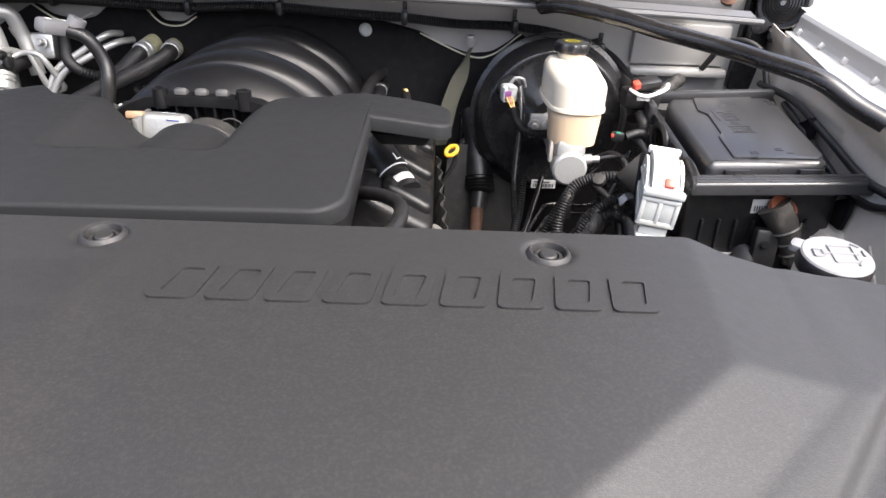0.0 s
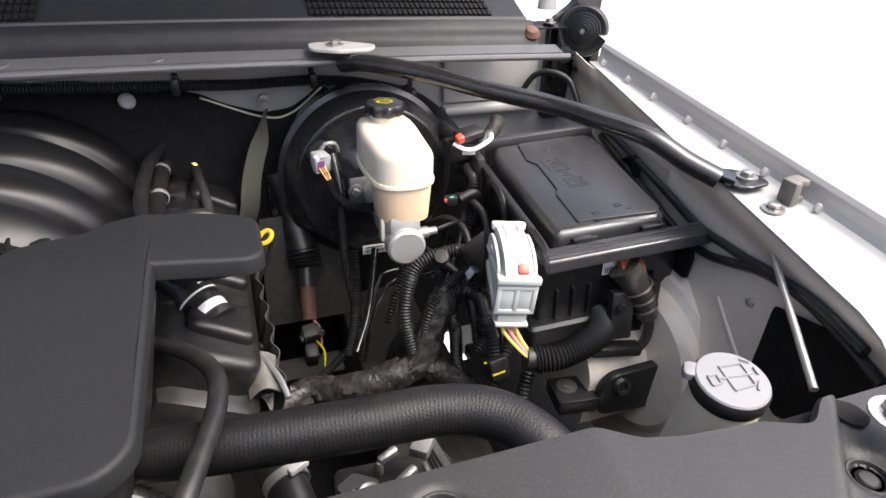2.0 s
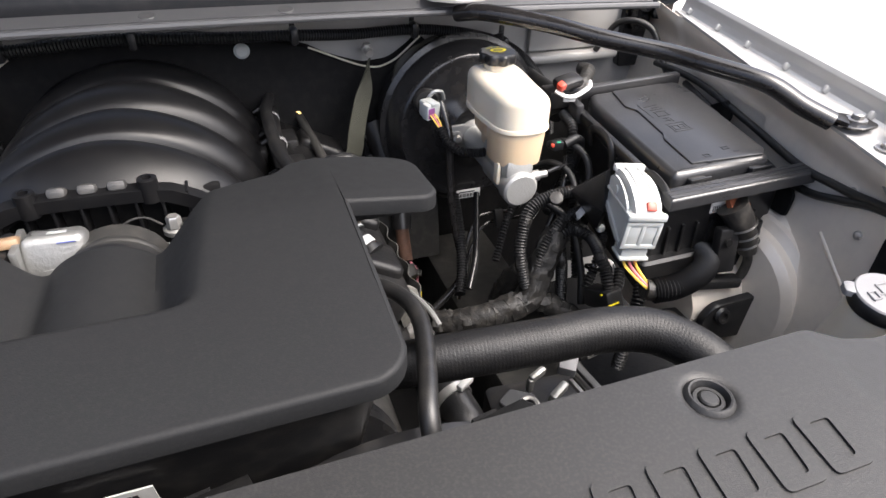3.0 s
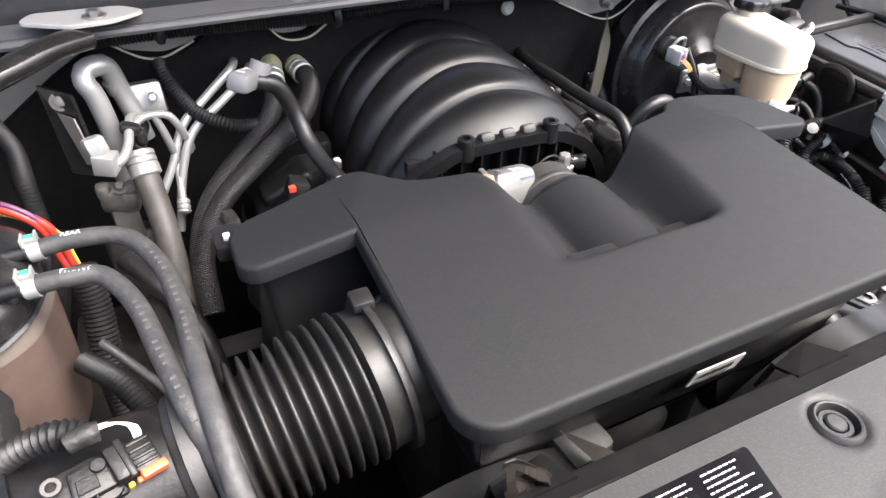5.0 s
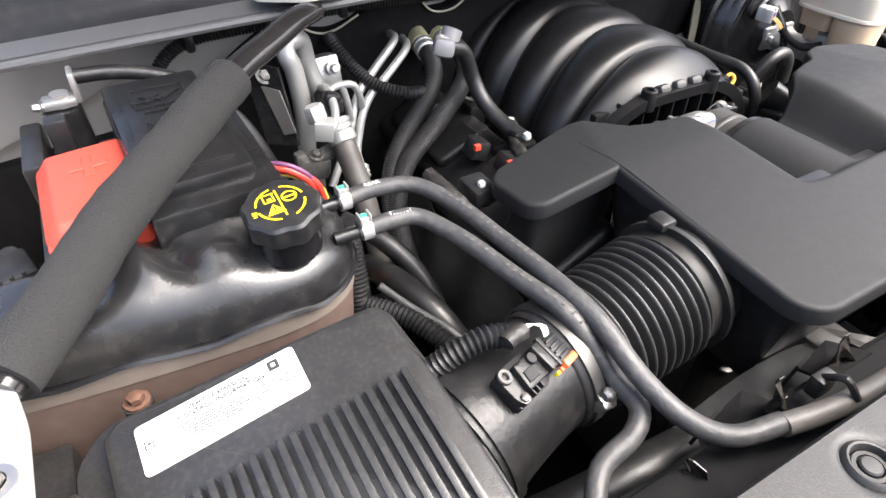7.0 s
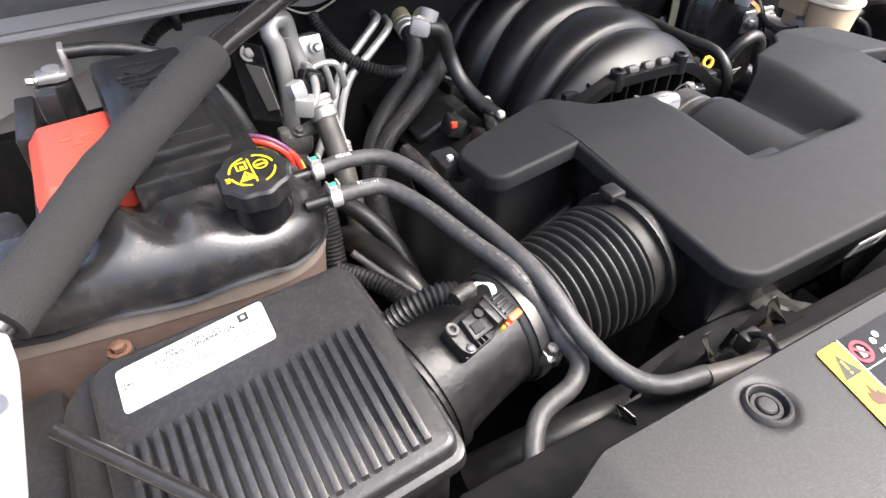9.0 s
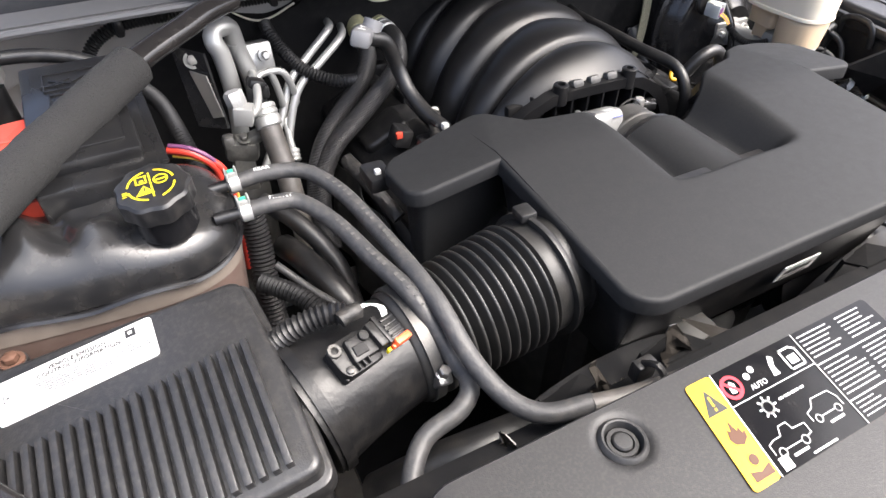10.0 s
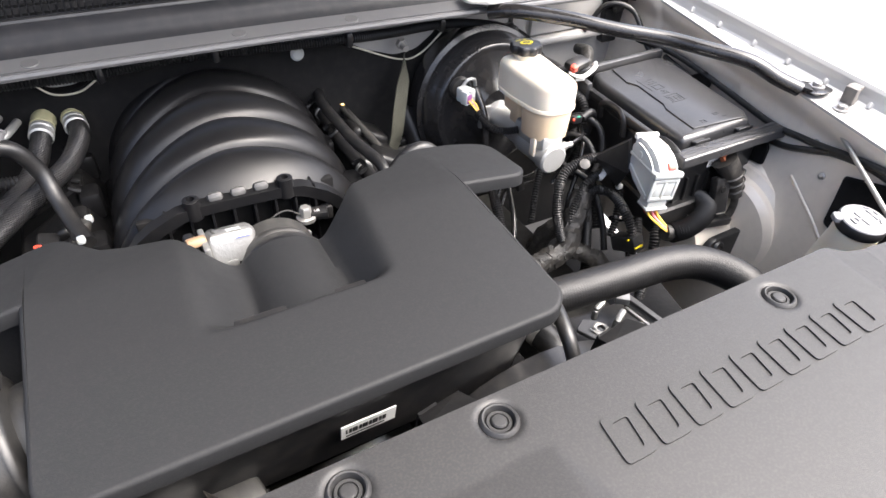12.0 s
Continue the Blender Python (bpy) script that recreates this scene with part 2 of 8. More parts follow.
def prism(pts, z0, z1, bevel=0.004, seg=3, r=0.0, n=5, taper=0.0, m=None):
    """An upright block over a plan outline (counter-clockwise), with a rounded top edge; taper: how far the foot draws in."""
    pl = rounded(pts, r, n)
    bm = bmesh.new()
    top = [bm.verts.new((p[0], p[1], z1)) for p in pl]
    c = sum((Vector((p[0], p[1])) for p in pl), Vector((0, 0))) / len(pl)
    low = []
    for i, p in enumerate(pl):
        a, b = Vector(pl[i - 1][:2]), Vector(pl[(i + 1) % len(pl)][:2])
        t = b - a
        nrm = Vector((t.y, -t.x)).normalized() if t.length > 1e-9 else Vector((0, 0))
        low.append(bm.verts.new((p[0] - nrm.x * taper, p[1] - nrm.y * taper, z0)))
    f = bm.faces.new(top)
    bm.faces.new(list(reversed(low)))
    k = len(pl)
    for i in range(k):
        bm.faces.new((low[i], low[(i + 1) % k], top[(i + 1) % k], top[i]))
    bmesh.ops.recalc_face_normals(bm, faces=bm.faces)
    if bevel > 0:
        bmesh.ops.bevel(bm, geom=list(f.edges), offset=bevel, segments=seg, profile=0.5, affect="EDGES")
    if m is not None:
        bm.transform(m)
    return bm


def frame_along(d, up=(0, 0, 1)):
    """A turn that takes z along d."""
    return Vector(d).normalized().to_track_quat("Z", "Y").to_matrix().to_4x4()


def lathe(profile, m=None, seg=28, scallop=0.0, lobes=0):
    """A turned body: profile rows (radius, height) about z."""
    bm = bmesh.new()
    rings = []
    for r, z in profile:
        if r < 1e-6:
            rings.append([bm.verts.new((0, 0, z))])
        else:
            rings.append([bm.verts.new(((r + scallop * math.cos(lobes * a)) * math.cos(a), (r + scallop * math.cos(lobes * a)) * math.sin(a), z)) for a in (2 * math.pi * i / seg for i in range(seg))])
    for a, b in zip(rings, rings[1:]):
        for i in range(seg):
            j = (i + 1) % seg
            if len(a) == 1 and len(b) == 1:
                continue
            if len(a) == 1:
                bm.faces.new((a[0], b[j], b[i]))
            elif len(b) == 1:
                bm.faces.new((a[i], a[j], b[0]))
            else:
                bm.faces.new((a[i], a[j], b[j], b[i]))
    bmesh.ops.recalc_face_normals(bm, faces=bm.faces)
    if m is not None:
        bm.transform(m)
    return bm


def spline(pts, step=0.006):
    """Even samples of a Catmull-Rom line through the points."""
    p = [Vector(q) for q in pts]
    if len(p) == 2:
        n = max(2, int((p[1] - p[0]).length / step))
        return [p[0].lerp(p[1], i / n) for i in range(n + 1)]
    p = [2 * p[0] - p[1]] + p + [2 * p[-1] - p[-2]]
    out = []
    for i in range(1, len(p) - 2):
        a, b, c, d = p[i - 1:i + 3]
        n = max(2, int((c - b).length / step))
        for j in range(n):
            t = j / n
            out.append(0.5 * (2 * b + (c - a) * t + (2 * a - 5 * b + 4 * c - d) * t * t + (3 * b - a - 3 * c + d) * t ** 3))
    out.append(p[-2])
    return out


def tube(pts, r, seg=12, step=0.006, rib=0.0, pitch=0.0, flat=1.0, wobble=0.0, caps=True, r_end=None):
    """A hose, pipe or wire along a line; rib and pitch give it corrugations, flat squashes its section, wobble makes it lumpy."""
    if pitch:
        step = pitch / 4
    line = spline(pts, step)
    if pitch:
        # even steps, so that the corrugations keep their pitch
        acc, even = 0.0, [line[0]]
        for a, b in zip(line, line[1:]):
            d = (b - a).length
            while acc + d >= step:
                t = (step - acc) / d
                a = a.lerp(b, t)
                d = (b - a).length
                even.append(a)
                acc = 0.0
            acc += d
        line = even
    bm = bmesh.new()
    rings = []
    t0 = (line[1] - line[0]).normalized()
    ref = Vector((0, 0, 1)) if abs(t0.z) < 0.9 else Vector((1, 0, 0))
    u = t0.cross(ref).normalized()
    for i, p in enumerate(line):
        t = (line[min(i + 1, len(line) - 1)] - line[max(i - 1, 0)]).normalized()
        u = (u - t * u.dot(t)).normalized()
        v = t.cross(u)
        f = i / (len(line) - 1)
        rad = r if r_end is None else r + (r_end - r) * f
        if pitch:
            rad += (rib, 0, -rib, 0)[i % 4]
        ring = []
        for k in range(seg):
            a = 2 * math.pi * k / seg
            q = rad
            if wobble:
                q *= 1 + wobble * noise.noise(Vector((p.x * 60 + math.cos(a) * 2, p.y * 60 + math.sin(a) * 2, p.z * 60)))
            ring.append(bm.verts.new(p + u * math.cos(a) * q + v * math.sin(a) * q * flat))
        rings.append(ring)
    for a, b in zip(rings, rings[1:]):
        for k in range(seg):
            j = (k + 1) % seg
            bm.faces.new((a[k], a[j], b[j], b[k]))
    if caps:
        bm.faces.new(list(reversed(rings[0])))
        bm.faces.new(rings[-1])
    bmesh.ops.recalc_face_normals(bm, faces=bm.faces)
    return bm


def sheet(fn, nu, nv, close_u=False):
    """A skin from a function of two numbers from 0 to 1."""
    bm = bmesh.new()
    g = [[bm.verts.new(fn(i / nu, j / nv)) for j in range(nv + 1)] for i in range(nu + 1)]
    for i in range(nu):
        for j in range(nv):
            bm.faces.new((g[i][j], g[i + 1][j], g[i + 1][j + 1], g[i][j + 1]))
    bmesh.ops.recalc_face_normals(bm, faces=bm.faces)
    return bm


def thick(bm, d):
    bmesh.ops.solidify(bm, geom=list(bm.faces), thickness=d)
    return bm


def quad(p0, p1, p2, p3, d=0.004):
    """A plate with thickness through four corners."""
    bm = bmesh.new()
    vs = [bm.verts.new(p) for p in (p0, p1, p2, p3)]
    f = bm.faces.new(vs)
    nrm = (Vector(p1) - Vector(p0)).cross(Vector(p3) - Vector(p0)).normalized()
    ex = bmesh.ops.extrude_face_region(bm, geom=[f])
    for v in ex["geom"]:
        if isinstance(v, bmesh.types.BMVert):
            v.co -= nrm * d
    bmesh.ops.recalc_face_normals(bm, faces=bm.faces)
    return bm


def words(text, size, m, depth=0.0004, shear=0.0, width=1.0):
    """Built-in lettering as a bmesh, its line starting at m, along m's x."""
    cu = bpy.data.curves.new("words", "FONT")
    cu.body, cu.size, cu.extrude, cu.shear = text, size, depth, shear
    cu.resolution_u = 3
    ob = bpy.data.objects.new("words", cu)
    scene.collection.objects.link(ob)
    dg = bpy.context.evaluated_depsgraph_get()
    me = bpy.data.meshes.new_from_object(ob.evaluated_get(dg))
    bm = bmesh.new()
    bm.from_mesh(me)
    bm.transform(m @ Matrix.Diagonal((width, 1, 1, 1)))
    bpy.data.objects.remove(ob)
    bpy.data.curves.remove(cu)
    bpy.data.meshes.remove(me)
    return bm


def bars(rows, m, depth=0.0003):
    """Flat printed bars, rows of (x, y, width, height), in m's plane."""
    bm = bmesh.new()
    for x, y, w, h in rows:
        vs = [bm.verts.new(m @ Vector(c)) for c in ((x, y, depth), (x + w, y, depth), (x + w, y + h, depth), (x, y + h, depth))]
        bm.faces.new(vs)
    return bm


def bolt(loc, r=0.008, h=0.006, axis=(0, 0, 1), washer=1.6, name="bolt"):
    m = Matrix.Translation(loc) @ frame_along(axis)
    bm = lathe([(0, 0), (r * washer, 0), (r * washer, h * 0.25), (r * 1.05, h * 0.3)], m, 20)
    head = lathe([(r, h * 0.3), (r, h * 0.9), (r * 0.8, h), (0, h)], m, 6)
    return join(bm, head)


def smooth(a, b, x):
    t = max(0.0, min(1.0, (x - a) / (b - a)))
    return t * t * (3 - 2 * t)


# ---- ground and body shell ----
solo("ground", thick(sheet(lambda u, v: ((u - 0.5) * 400, (v - 0.5) * 400, 0.0), 4, 4), 0.2), M_GROUND, "pale sunlit concrete ground under the vehicle", "ground", kind="structure")


def rail_x(y):
    return 0.825 + 0.16 * (y - 0.648)


def rail_z(y):
    return 1.149 + 0.095 * (y - 0.648)


def gutter_x(y):
    return max(0.892 + 0.03 * (y - 0.65), rail_x(y) + 0.012)


def fender(s):
    """One front fender: inner rail flange, gutter wall, crown and outer side, from inside to outside."""
    e = thing("fender", (s * 0.95, 0.8, 0.7), "silver painted front fender beside the engine bay", "fender", "front fenders")
    prof = [(0.0, 0.0, -0.004), (0.0, 0.0, 0.0), (0.5, 0.0, 0.0), (0.92, 0.0, 0.0), (1.0, 0.0, 0.003), (1.0, 0.003, 0.012), (1.0, 0.004, 0.024), (1.0, 0.008, 0.0295), (1.0, 0.02, 0.032), (1.0, 0.05, 0.036), (1.0, 0.085, 0.039), (1.0, 0.10, 0.039), (1.0, 0.112, 0.036), (1.0, 0.126, 0.02), (1.0, 0.136, -0.04), (1.0, 0.142, -0.15), (1.0, 0.138, -0.40)]

    def at(u, v):
        y = 0.06 + 1.16 * u
        k = v * (len(prof) - 1)
        i = min(int(k), len(prof) - 2)
        f = k - i
        w, d, z = (p * (1 - f) + q * f for p, q in zip(prof[i], prof[i + 1]))
        if w < 1 or d < 0.012:
            y = min(y, 1.055)
        front = max(0.0, 0.42 - y)
        return (s * (rail_x(y) + (gutter_x(y) - rail_x(y)) * w + d * (0.97 + 0.1 * u) - front * 0.5), y, rail_z(y) + z - front * 0.06)

    bm = sheet(at, 40, 96)
    if s < 0:
        bmesh.ops.reverse_faces(bm, faces=bm.faces)
    part("panel", thick(bm, 0.0015), M_SILVER, e)
    # small pressed gussets along the foot of the gutter wall
    for y in (0.575, 0.655, 0.729, 0.803, 0.885, 0.955, 1.03):
        part("tab", rbox((s * (gutter_x(y) - 0.003), y, rail_z(y) + 0.005), (0.011, 0.006, 0.010), 0.002, (0, 35 * s, -5 * s)), M_SILVER, e)
    return e


for side in (1, -1):
    fender(side)


def apron_x(y, z):
    v = (rail_z(y) - z) / 0.5
    return rail_x(y) + 0.004 - 0.05 * smooth(0.0, 0.9, v) + 0.016 * smooth(0.02, 0.1, v)


def apron(s):
    """The inner panel below the rail, with its pressed rib and the round wheelhouse."""
    e = thing("inner_panel", (s * 0.85, 0.7, 0.5), "dusty silver inner fender panel with pressed ribs and round wheelhouse", "inner panel", "inner panels")

    def at(u, v):
        y = 0.34 + 0.85 * u
        z = rail_z(y) - 0.002 - 0.5 * v
        x = apron_x(y, z)
        # two broad swages
        x += 0.006 * smooth(0.775, 0.79, y) * smooth(0.99, 0.975, y) * smooth(1.11, 1.095, z) * smooth(0.99, 1.005, z)
        x -= 0.008 * smooth(1.02, 1.035, y)
        return (s * x, y, z)

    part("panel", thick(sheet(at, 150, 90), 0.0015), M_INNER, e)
    hub = Matrix.Translation((s * 0.834, 0.695, 0.875)) @ frame_along((-s, -0.1, 0.06))
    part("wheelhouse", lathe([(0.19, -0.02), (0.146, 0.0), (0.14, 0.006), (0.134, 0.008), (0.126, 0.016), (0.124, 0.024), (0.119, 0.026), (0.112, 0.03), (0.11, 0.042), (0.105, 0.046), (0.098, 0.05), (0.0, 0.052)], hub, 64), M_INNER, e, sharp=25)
    tower = Matrix(((0, 0, s, 0), (1, 0, 0, 0), (0, 1, 0, 0), (0, 0, 0, 1)))
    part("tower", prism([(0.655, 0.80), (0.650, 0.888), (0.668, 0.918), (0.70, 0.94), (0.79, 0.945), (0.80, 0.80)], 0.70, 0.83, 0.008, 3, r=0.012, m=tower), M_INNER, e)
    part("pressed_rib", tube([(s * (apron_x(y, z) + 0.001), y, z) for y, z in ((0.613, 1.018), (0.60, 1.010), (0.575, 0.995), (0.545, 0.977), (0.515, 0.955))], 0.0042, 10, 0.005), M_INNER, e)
    for y, z in ((0.565, 1.045), (0.60, 1.085)):
        part("stud", lathe([(0.006, 0), (0.005, 0.004), (0.0, 0.006)], Matrix.Translation((s * (apron_x(y, z) - 0.001), y, z)) @ frame_along((-s, 0, 0.1)), 12), M_STEEL, e)
    return e


for side in (1, -1):
    apron(side)

# black patches laid on the inner panel: openings' shade put into colour, edges rolled
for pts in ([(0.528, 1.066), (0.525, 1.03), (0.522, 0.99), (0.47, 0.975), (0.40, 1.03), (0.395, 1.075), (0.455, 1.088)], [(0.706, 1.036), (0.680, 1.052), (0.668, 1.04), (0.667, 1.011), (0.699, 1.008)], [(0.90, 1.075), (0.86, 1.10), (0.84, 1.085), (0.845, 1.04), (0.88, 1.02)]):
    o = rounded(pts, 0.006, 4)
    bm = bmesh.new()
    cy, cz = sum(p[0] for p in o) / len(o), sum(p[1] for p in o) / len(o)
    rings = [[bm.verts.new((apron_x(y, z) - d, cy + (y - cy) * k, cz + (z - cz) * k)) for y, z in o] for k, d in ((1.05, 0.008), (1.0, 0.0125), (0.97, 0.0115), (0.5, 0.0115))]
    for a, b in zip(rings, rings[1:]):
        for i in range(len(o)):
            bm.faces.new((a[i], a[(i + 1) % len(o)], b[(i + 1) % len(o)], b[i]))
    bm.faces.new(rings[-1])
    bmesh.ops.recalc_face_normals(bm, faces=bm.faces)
    solo("opening_patch", bm, M_INSUL, "black patch for the shade inside an opening of the inner fender panel", "opening", "panel openings", "structure")

# firewall: silver metal above, black insulation below with scalloped top
UPR = pose(0, 0, 0, 90, 0, 0)
solo("firewall", prism([(-0.98, 0.50), (0.675, 0.50), (0.68, 0.575), (0.72, 0.575), (0.725, 0.50), (0.98, 0.50), (0.98, 1.225), (-0.98, 1.225)], -1.20, -1.165, 0.002, 1, m=UPR), M_SILVERDIRTY, "silver painted firewall behind the engine", "firewall", kind="structure")
scal = [(-0.90, 0.60), (0.92, 0.60), (0.92, 1.0), (0.66, 1.02), (0.60, 1.09), (0.50, 1.115), (0.455, 1.15), (0.44, 1.135), (0.405, 1.112), (0.36, 1.108), (0.30, 1.128), (0.27, 1.145), (0.18, 1.165), (0.10, 1.175), (-0.10, 1.175), (-0.135, 1.165), (-0.165, 1.145), (-0.205, 1.145), (-0.225, 1.175), (-0.29, 1.175), (-0.32, 1.15), (-0.36, 1.14), (-0.41, 1.15), (-0.43, 1.17), (-0.50, 1.13), (-0.60, 1.06), (-0.90, 1.04)]
solo("firewall_insulation", prism(scal, -1.165, -1.145, 0.005, 2, r=0.012, n=3, m=UPR), M_INSUL, "black moulded insulation mat on the firewall", "insulation", kind="structure")
for a, b, c, d in ((0.27, 0.36, 0.405, 0.455), (-0.32, -0.36, -0.39, -0.43), (-0.135, -0.165, -0.2, -0.225)):
    zz = (1.145, 1.108, 1.112, 1.15) if a > 0 else (1.158, 1.142, 1.145, 1.172)
    solo("sealer_bead", tube([(x, 1.141, z) for x, z in zip((a, b, c, d), zz)], 0.0016, 6, 0.004), M_SEAM, "cream sealer bead along a firewall cut-out", "sealer", "sealer beads")

# cowl: silver flange, black seal, slotted grille panel
def cowl_z(x):
    return 1.229 - 0.03 * x * x


cowl = thing("cowl", (0, 1.1, 1.2), "black plastic windscreen cowl with slotted grille and silver front flange", "cowl", kind="structure")
def cowl_at(y0, dy, z0, dz, width=1.60, wave=0.0):
    def at(u, v):
        x = (u - 0.5) * width
        return (x, y0 + dy * v + 0.028 * ((u - 0.5) * 2) ** 2 + wave * math.sin(v * math.pi * 2), cowl_z(x) + z0 + dz * v)
    return at


part("flange", thick(sheet(cowl_at(1.014, 0.03, 0.0, 0.006, 1.66), 60, 6), 0.003), M_EDGE, cowl)
part("front_edge", tube([((i / 20 - 0.5) * 1.68, 1.011 + 0.028 * ((i / 20 - 0.5) * 2) ** 2, cowl_z((i / 20 - 0.5) * 1.68) - 0.006) for i in range(21)], 0.0042, 8, 0.03, flat=1.2), M_EDGE, cowl)
part("seal", sheet(cowl_at(1.044, 0.034, 0.004, 0.034, wave=0.003), 60, 14), M_SLATE, cowl)
part("seal_lip", tube([((i / 20 - 0.5) * 1.58, 1.081 + 0.028 * ((i / 20 - 0.5) * 2) ** 2, cowl_z((i / 20 - 0.5) * 1.58) + 0.038) for i in range(21)], 0.0045, 8, 0.03), M_RUBBER, cowl)
part("ledge", thick(sheet(cowl_at(1.084, 0.016, 0.034, 0.0), 50, 4), 0.004), M_INSUL, cowl)
part("panel", thick(sheet(cowl_at(1.10, 0.21, 0.038, 0.085), 50, 8), 0.004), M_SLATE, cowl)
# darker discs on the uncut flange, the holes' shade put into the colour
for x in (-0.20, 0.06, 0.23):
    part("clip_hole_disc", lathe([(0, 0.0004), (0.010, 0.0004), (0.011, -0.001)], Matrix.Translation((x, 1.03, cowl_z(x) + 0.0035)) @ pose(0, 0, 0, 10, 0, 0), 20), M_GREYPANEL, cowl)


def grille(x0, x1):
    """Four rows of upright black blocks, the slots' shade as colour, between fine webs."""
    for row in range(4):
        n = int((x1 - x0) / 0.0085)
        for i in range(n):
            x = x0 + (i + 0.5) * 0.0085
            v = 0.035 + 0.082 * row
            y = 1.10 + 0.21 * v + 0.028 * (x / 0.8) ** 2
            yield rbox((x, y, cowl_z(x) + 0.0385 + 0.085 * v + 0.0008), (0.0058, 0.0135, 0.006), 0.0, (22, 0, 0))


for x0, x1 in ((0.44, 0.74), (-0.34, 0.10), (-0.74, -0.48)):
    solo("cowl_grille", join(*grille(x0, x1)), M_INSUL, "fine slotted air grille in the grey cowl panel", "grille", "cowl grilles", "stuff")
solo("firewall_step", join(rbox((0.757, 1.150, 1.092), (0.185, 0.03, 0.016), 0.006), rbox((0.757, 1.158, 1.14), (0.18, 0.012, 0.075), 0.005)), M_SILVERDIRTY, "silver pressed step on the firewall behind the brace", "firewall panel", kind="structure")
solo("firewall_step", prism([(-0.86, 1.05), (-0.79, 1.078), (-0.72, 1.10), (-0.643, 1.138), (-0.585, 1.142), (-0.555, 1.165), (-0.55, 1.215), (-0.86, 1.215)], -1.147, -1.136, 0.003, 2, r=0.01, m=UPR), M_SILVERDIRTY, "silver sloping panel between cowl and battery", "firewall panel", kind="structure")

# windscreen and roof pillars close the view behind the cowl
for s in (1, -1):
    solo("cowl_end", rbox((s * 0.89, 1.215, 1.09), (0.15, 0.02, 0.26), 0.01), M_INSUL, "black cowl side panel behind the hood hinge", "cowl side", "cowl sides", "structure")
solo("windscreen", thick(sheet(lambda u, v: ((u - 0.5) * 1.5, 1.31 + 0.03 * ((u - 0.5) * 2) ** 2 + 0.75 * v, 1.335 + 0.55 * v), 12, 6), 0.006), M_GLOSS, "dark tinted windscreen above the cowl", "windscreen", kind="structure")
solo("cabin", rbox((0, 2.5, 0.95), (1.6, 1.9, 0.9), 0.05), M_SILVER, "silver painted vehicle cabin behind the windscreen", "cabin", kind="structure")

# raised hood on its hinges: black lining in a silver frame, shading the bay from above
hood = thing("hood", (0, 1.22, 1.3), "raised silver hood with black lining on its underside", "hood")
HA = 49
hc, hs = math.cos(radians(HA)), math.sin(radians(HA))
part("skin", rbox((0, 1.26 - 0.62 * hc, 1.40 + 0.62 * hs), (1.5, 1.24, 0.012), 0.004, (-HA, 0, 0)), M_SILVER, hood)
part("lining", rbox((0, 1.26 - 0.62 * hc - 0.016 * hs, 1.40 + 0.62 * hs - 0.016 * hc), (1.36, 1.10, 0.014), 0.006, (-HA, 0, 0)), M_INSUL, hood)

# dark underside and crossmembers
solo("undertray", prism([(-0.9, 0.2), (0.9, 0.2), (1.0, 1.2), (0.745, 1.2), (0.74, 1.12), (0.70, 1.12), (0.70, 1.2), (-1.0, 1.2)], 0.50, 0.53, 0.004, 1), M_INSUL, "black underbody tray below the engine", "underbody", kind="structure")
for s in (1, -1):
    solo("frame_rail", rbox((s * 0.527, 0.7, 0.66), (0.146, 1.2, 0.16), 0.01), M_DARK, "black painted steel frame rail", "frame rail", "frame rails", "structure")
solo("radiator_support", rbox((0, 0.30, 0.83), (1.4, 0.16, 0.56), 0.01), M_INSUL, "black radiator support behind the grille", "radiator support", kind="structure")
for s in (1, -1):
    solo("headlight_housing", rbox((s * 0.78, 0.2, 0.95), (0.3, 0.3, 0.3), 0.03), M_BLACK, "black plastic headlight housing beside the radiator", "headlight housing", "headlights")
solo("bumper", rbox((0, -0.12, 0.75), (1.9, 0.2, 0.55), 0.08, seg=4), M_SILVER, "silver front bumper and grille surround", "bumper", kind="structure")

# ---- radiator shield ----
CX = 0.014
PINS = ((CX - 0.369, 0.357), (CX - 0.062, 0.358), (CX + 0.060, 0.358), (CX + 0.373, 0.352), (0.664, 0.318))


def shield_z(x, y):
    a = abs(x - CX)
    z = 1.148
    xb = 0.345 + (0.105 * min(1, max(0, (y - 0.15) / 0.09)) + 0.02 * max(0, (y - 0.24) / 0.13)) if y > 0.15 else 0.345 - (0.15 - y) * 1.0
    xb += 0.01
    d = max(0.0, (a - xb) / 0.09)
    z -= 0.024 * (d if d < 0.75 else 0.75 + 0.25 * smooth(0.75, 1.3, d))
    z -= 0.007 * smooth(0.0, 0.008, a - (0.672 + 0.95 * (y - 0.37)))
    z -= 0.02 * smooth(0.12, -0.05, y)
    d = 0.322 - y
    if d > 0:
        wo, wi = 0.083 + 0.36 * d, 0.083 - 0.1 * d
        dep = -min(0.016, 0.085 * d)
        ac = abs(x - 0.013)
        z -= dep * smooth(wo, max(wi, 0.02), ac)
    for px, py in PINS:
        r = math.hypot(x - px, y - py)
        if r < 0.03:
            z -= 0.008 * (1 - smooth(0.010, 0.0185, r))
    return z


def shield_rear(x):
    a = abs(x - CX)
    return 0.381 - 0.011 * smooth(0.475, 0.515, a) - 0.012 * smooth(0.60, 0.64, a) + 0.016 * smooth(0.64, 0.67, a)


shield = thing("radiator_shield", (0, 0.2, 1.12), "dark grey textured plastic radiator shield with raised slanted blocks", "radiator cover")


def shield_at(u, v):
    x = -0.632 + 1.392 * u
    y = 0.0 + shield_rear(x) * v
    return (x, y, shield_z(x, y))


